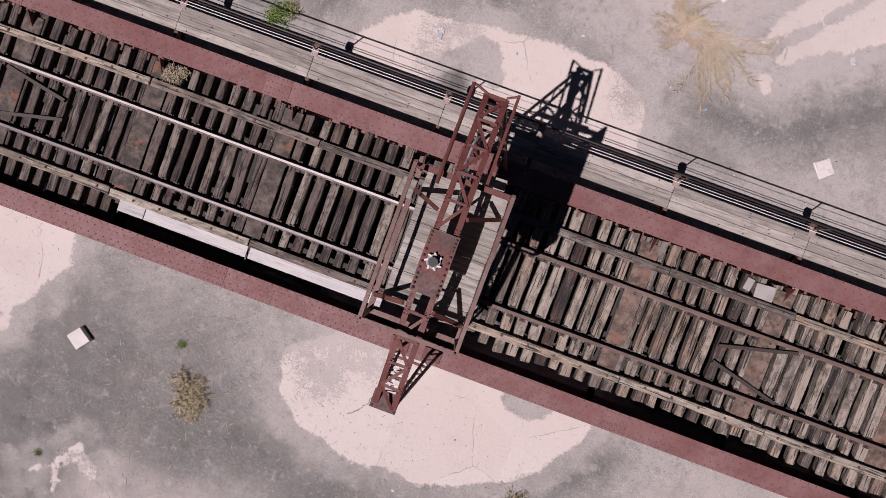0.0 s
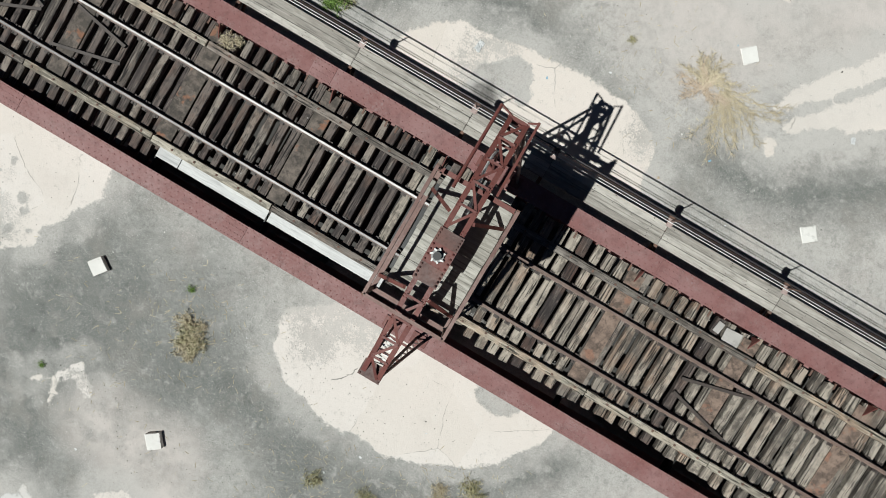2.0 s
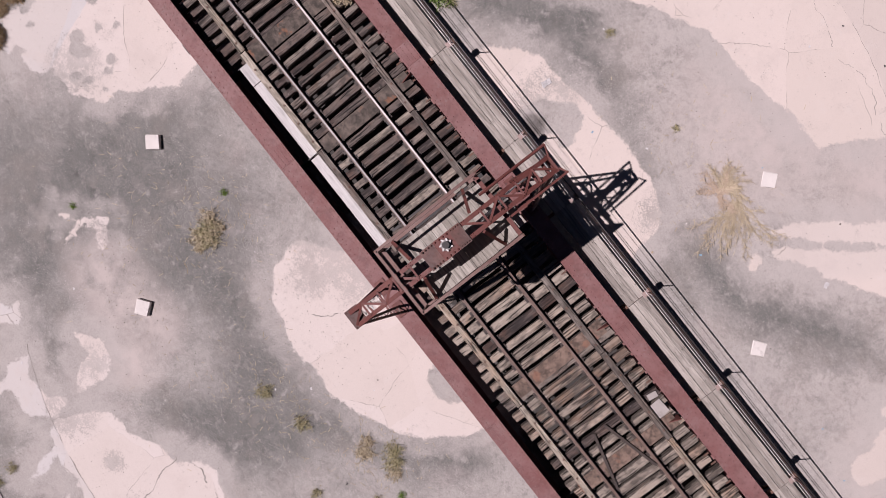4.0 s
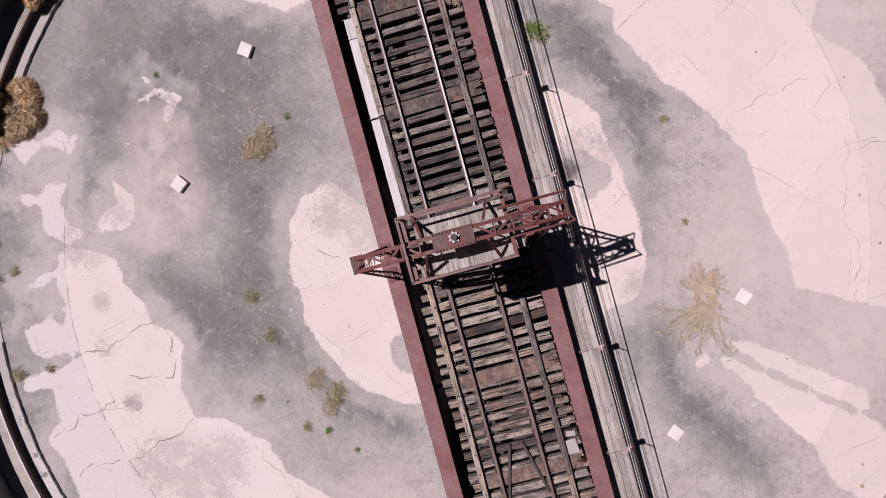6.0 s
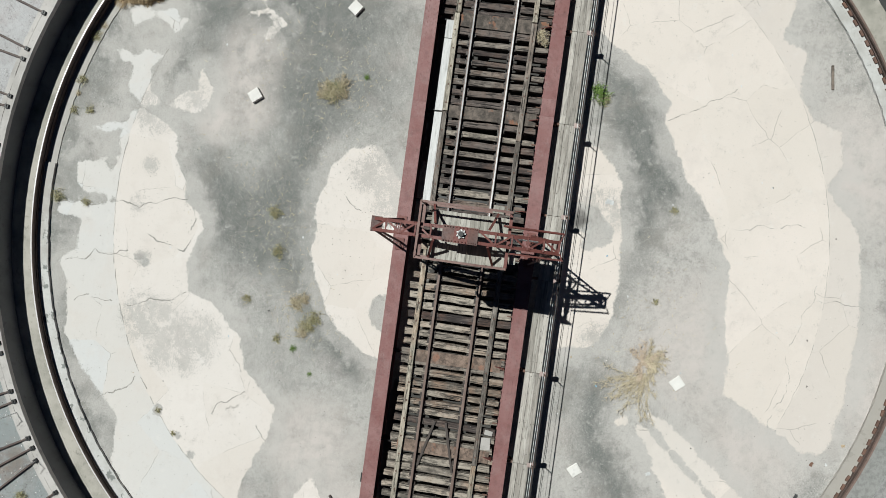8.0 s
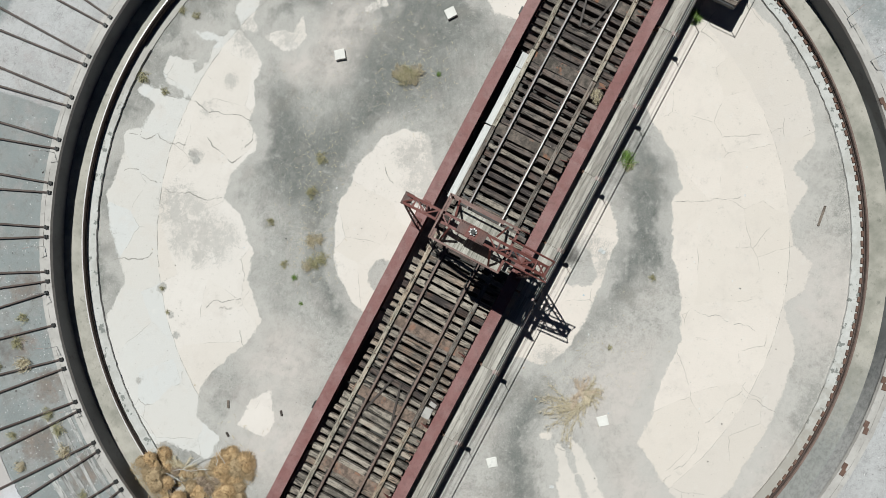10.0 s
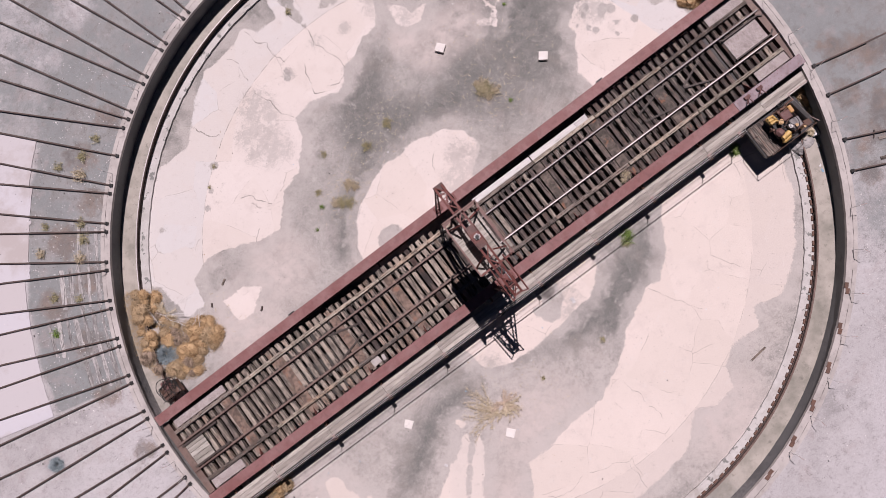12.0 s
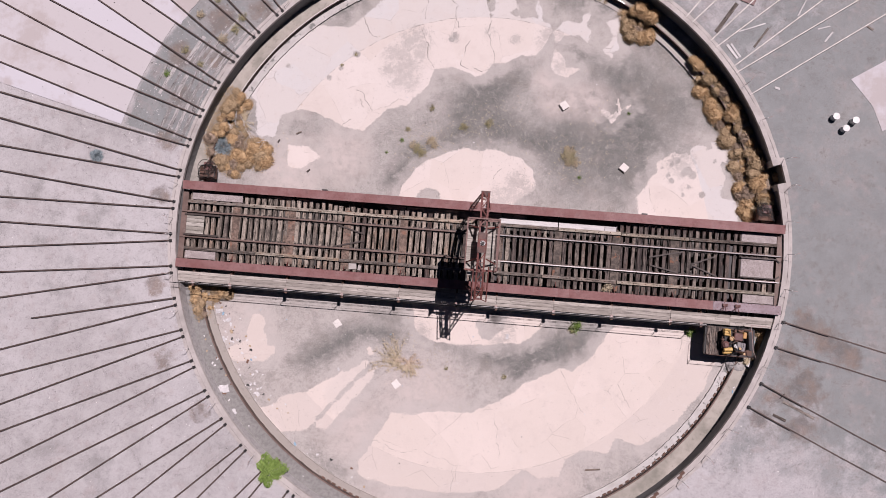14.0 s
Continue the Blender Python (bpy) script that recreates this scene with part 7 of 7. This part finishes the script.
part("floor_plate", bm, rust, drive)
def turned(d):
    return pose(0, 0, 0, 0, 0, d).to_3x3()


bm = bmesh.new()
box(bm, (-0.3, 0.12, 0.22), (0.5, 1.1, 0.42), None, 0.05)
for k in range(5):
    disc(bm, (-0.5, 0.5 - k * 0.2, 0.46), 0.05, 0.12, 10)
part("engine_block", bm, black, drive, "greasy black engine block")
bm = bmesh.new()
box(bm, (-0.46, 0.52, 0.5), (0.3, 0.42, 0.2), turned(6), 0.06)
for k in range(3):
    tube(bm, (-0.58, 0.66 - k * 0.14, 0.6), (-0.3, 0.66 - k * 0.14, 0.62), 0.045, 10)
tube(bm, (-0.3, 0.7, 0.55), (-0.2, 0.25, 0.5), 0.055, 10)
part("manifold", bm, yellow_paint, drive)
bm = bmesh.new()
disc(bm, (-0.19, 0.21, 0.62), 0.125, 0.14, 20)
disc(bm, (-0.19, 0.21, 0.70), 0.08, 0.05, 16)
part("air_filter", bm, tan_paint, drive)
bm = bmesh.new()
box(bm, (0.22, 0.3, 0.4), (0.5, 0.42, 0.42), turned(-4), 0.04)
part("battery_box", bm, maroon, drive, "dark brown steel box")
bm = bmesh.new()
box(bm, (0.56, 0.42, 0.47), (0.2, 0.36, 0.3), turned(-6), 0.03)
part("gear_case", bm, orange_paint, drive)
bm = bmesh.new()
box(bm, (0.82, 0.14, 0.5), (0.19, 1.06, 0.5), turned(7), 0.02)
rad = part("radiator", bm, grey_dark, drive, "dark grey radiator with a flat top")
bm = bmesh.new()
box(bm, (0.82, 0.14, 0.755), (0.13, 0.98, 0.012), turned(7))
part("core", bm, black, rad)
bm = bmesh.new()
box(bm, (-0.45, -0.17, 0.46), (0.36, 0.4, 0.34), turned(14), 0.1)
part("hood", bm, maroon, drive)
bm = bmesh.new()
tube(bm, (-0.5, -0.48, 0.42), (-0.05, -0.42, 0.42), 0.12, 14)
box(bm, (-0.28, -0.62, 0.3), (0.5, 0.2, 0.22), turned(5), 0.06)
part("fuel_tank", bm, yellow_paint, drive)
bm = bmesh.new()
box(bm, (0.42, -0.24, 0.34), (0.5, 0.5, 0.3), turned(-8), 0.03)
part("generator", bm, grey_steel, drive)
bm = bmesh.new()
disc(bm, (0.07, -0.21, 0.55), 0.1, 0.16, 18)
disc(bm, (0.07, -0.21, 0.65), 0.045, 0.06, 12)
part("cap", bm, white_paint, drive)
bm = bmesh.new()
disc(bm, (0.33, -0.34, 0.54), 0.075, 0.12, 16)
part("small_canister", bm, tan_paint, drive)
for p, q in (((-0.62, 0.3, 0.4), (-0.62, -0.35, 0.4)), ((0.0, 0.5, 0.5), (0.45, 0.55, 0.55)), ((-0.15, -0.1, 0.5), (0.2, 0.1, 0.55)), ((0.2, -0.55, 0.35), (0.7, -0.5, 0.5)), ((0.3, 0.72, 0.3), (0.9, 0.74, 0.5))):
    bm = bmesh.new()
    tube(bm, p, q, 0.03, 8)
    part("pipe", bm, rust, drive)
for x, y, r, m in ((-0.62, 0.1, 0.06, rust), (0.05, 0.62, 0.07, rust), (0.6, -0.62, 0.06, tan_paint), (-0.05, -0.05, 0.05, black)):
    bm = bmesh.new()
    disc(bm, (x, y, 0.35), r, 0.4, 12)
    part("canister", bm, m, drive)
for k in range(7):
    cable("hose", [Vector((0.42 + rng.uniform(-.2, .2), 0.82 + rng.uniform(-.14, .14), rng.uniform(.3, .5))) for _ in range(4)], 0.013, hose_black, drive)
bm = bmesh.new()
for p, q in (((0.9, 1.04, 0.5), (2.0, 1.0, 0.5)), ((0.9, 1.04, 0.5), (0.95, 0.6, 0.5)), ((0.95, 0.6, 0.5), (1.1, -0.45, 0.5)), ((1.1, -0.45, 0.5), (1.28, -0.8, 0.5))):
    tube(bm, p, q, 0.022, 8)
part("pipe_rail", bm, rail_grey, drive, "bent grey pipe rail")
for i in range(3):
    cable("hose", [Vector((rng.uniform(-.5, 1.0), rng.uniform(-.7, .7), rng.uniform(.4, .6))) for _ in range(4)], 0.014, hose_black, drive)
bm = bmesh.new()
pts = [(-1.38, 0.3), (-1.38, -0.8), (1.1, -0.8)]
for z in (0.6,):
    for p, q in zip(pts, pts[1:]):
        tube(bm, (*p, z), (*q, z), 0.014, 8)
part("guard_rail", bm, rust, drive)
for x, y in ((-1.38, 0.3), (-1.38, -0.8), (-0.05, -0.8), (1.1, -0.8)):
    bm = bmesh.new()
    tube(bm, (x, y, -0.1), (x, y, 0.6), 0.016, 8)
    part("post", bm, rust, drive)
for x in (-1.2, 1.1):
    bm = bmesh.new()
    beam(bm, (x, -0.75, -0.12), (x, 1.0, -0.12), 0.1, 0.14)
    beam(bm, (x, -0.5, -0.15), (x, 1.85, -0.75), 0.08, 0.08)
    part("hanger", bm, black, drive)

bm = bmesh.new()
bmesh.ops.create_icosphere(bm, subdivisions=4, radius=0.62)
for v in bm.verts:
    f = 1 + 0.22 * noise.noise(v.co * 2.4) + 0.10 * noise.noise(v.co * 7.0)
    v.co = Vector((v.co.x * f, v.co.y * f * 0.9, max(0.0, v.co.z * f * 0.75)))
tagged(part("tarp_bundle", bm, concrete("dusty_grey_canvas", (0.34, 0.33, 0.32), (0.22, 0.215, 0.21), 3.0)), "crumpled dusty grey tarpaulin heaped on the pit floor", "tarpaulin").location = (15.55, -5.75, 0.0)

# ---- stakes round the coping ----
stake = thing("stake", "thin bent metal stake on the coping with a wire loop", "stake", "stakes round the coping")
bm = bmesh.new()
tube(bm, (0, 0, -0.02), (0.03, 0, 0.8), 0.014, 6)
rings = [disc(bm, (0.03, 0, z), 0.022, 0.03, 8) for z in (0.4, 0.81)]
part("rod", bm, white_paint, stake)
bm = bmesh.new()
tube(bm, (0.03, 0, 0.79), (0.30, 0.10, 0.86), 0.012, 6)
part("arm", bm, rail_grey, stake)
first = True
for d in (18.9, 13.9, 7.6, 1.6, -4.8, -11.2, -19.4, -32.5, -38.7, -45.1, -51.5, -58.0, -64.2, -70.4, 27.0, 34.0, 180.5, 183.5, 191.2, 198.0, 147.0, 141.5, 132.5, 125.0, 118.6, 105.5, 174.0, 205.5, 217.0, 229.0):
    r = 18.38 if NOTCH[0] - 1 < d < NOTCH[1] + 1 else 17.93
    m = Matrix.Translation(polar(r, d, GROUND + 0.05, P)) @ pose(0, 0, 0, rng.uniform(-6, 6), rng.uniform(-6, 6), d - 20 + rng.uniform(-30, 30))
    if first:
        stake.matrix_basis = m
        first = False
    else:
        copy_thing(stake, m)

# ---- small rust blocks set along the coping ----
bm = bmesh.new()
box(bm, (0, 0, 0.015), (0.17, 0.27, 0.05), None, 0.008)
ANCHOR = mesh_of("anchor_block", bm, rust)
for k in range(-9, 3):
    for out, turn in ((0.0, 0.42), (0.07, -0.42)):
        d = -56.6 + 6.08 * k + turn
        if -112 < d < -26:
            o = new("anchor_block", ANCHOR)
            o.matrix_basis = Matrix.Translation(polar(17.78 + out + rng.uniform(-0.02, 0.02), d, GROUND + 0.05, P)) @ pose(0, 0, 0, 0, 0, d + rng.uniform(-4, 4))
            tagged(o, "small rusty steel plate set on the coping", "plate", "rusty plates on the coping")
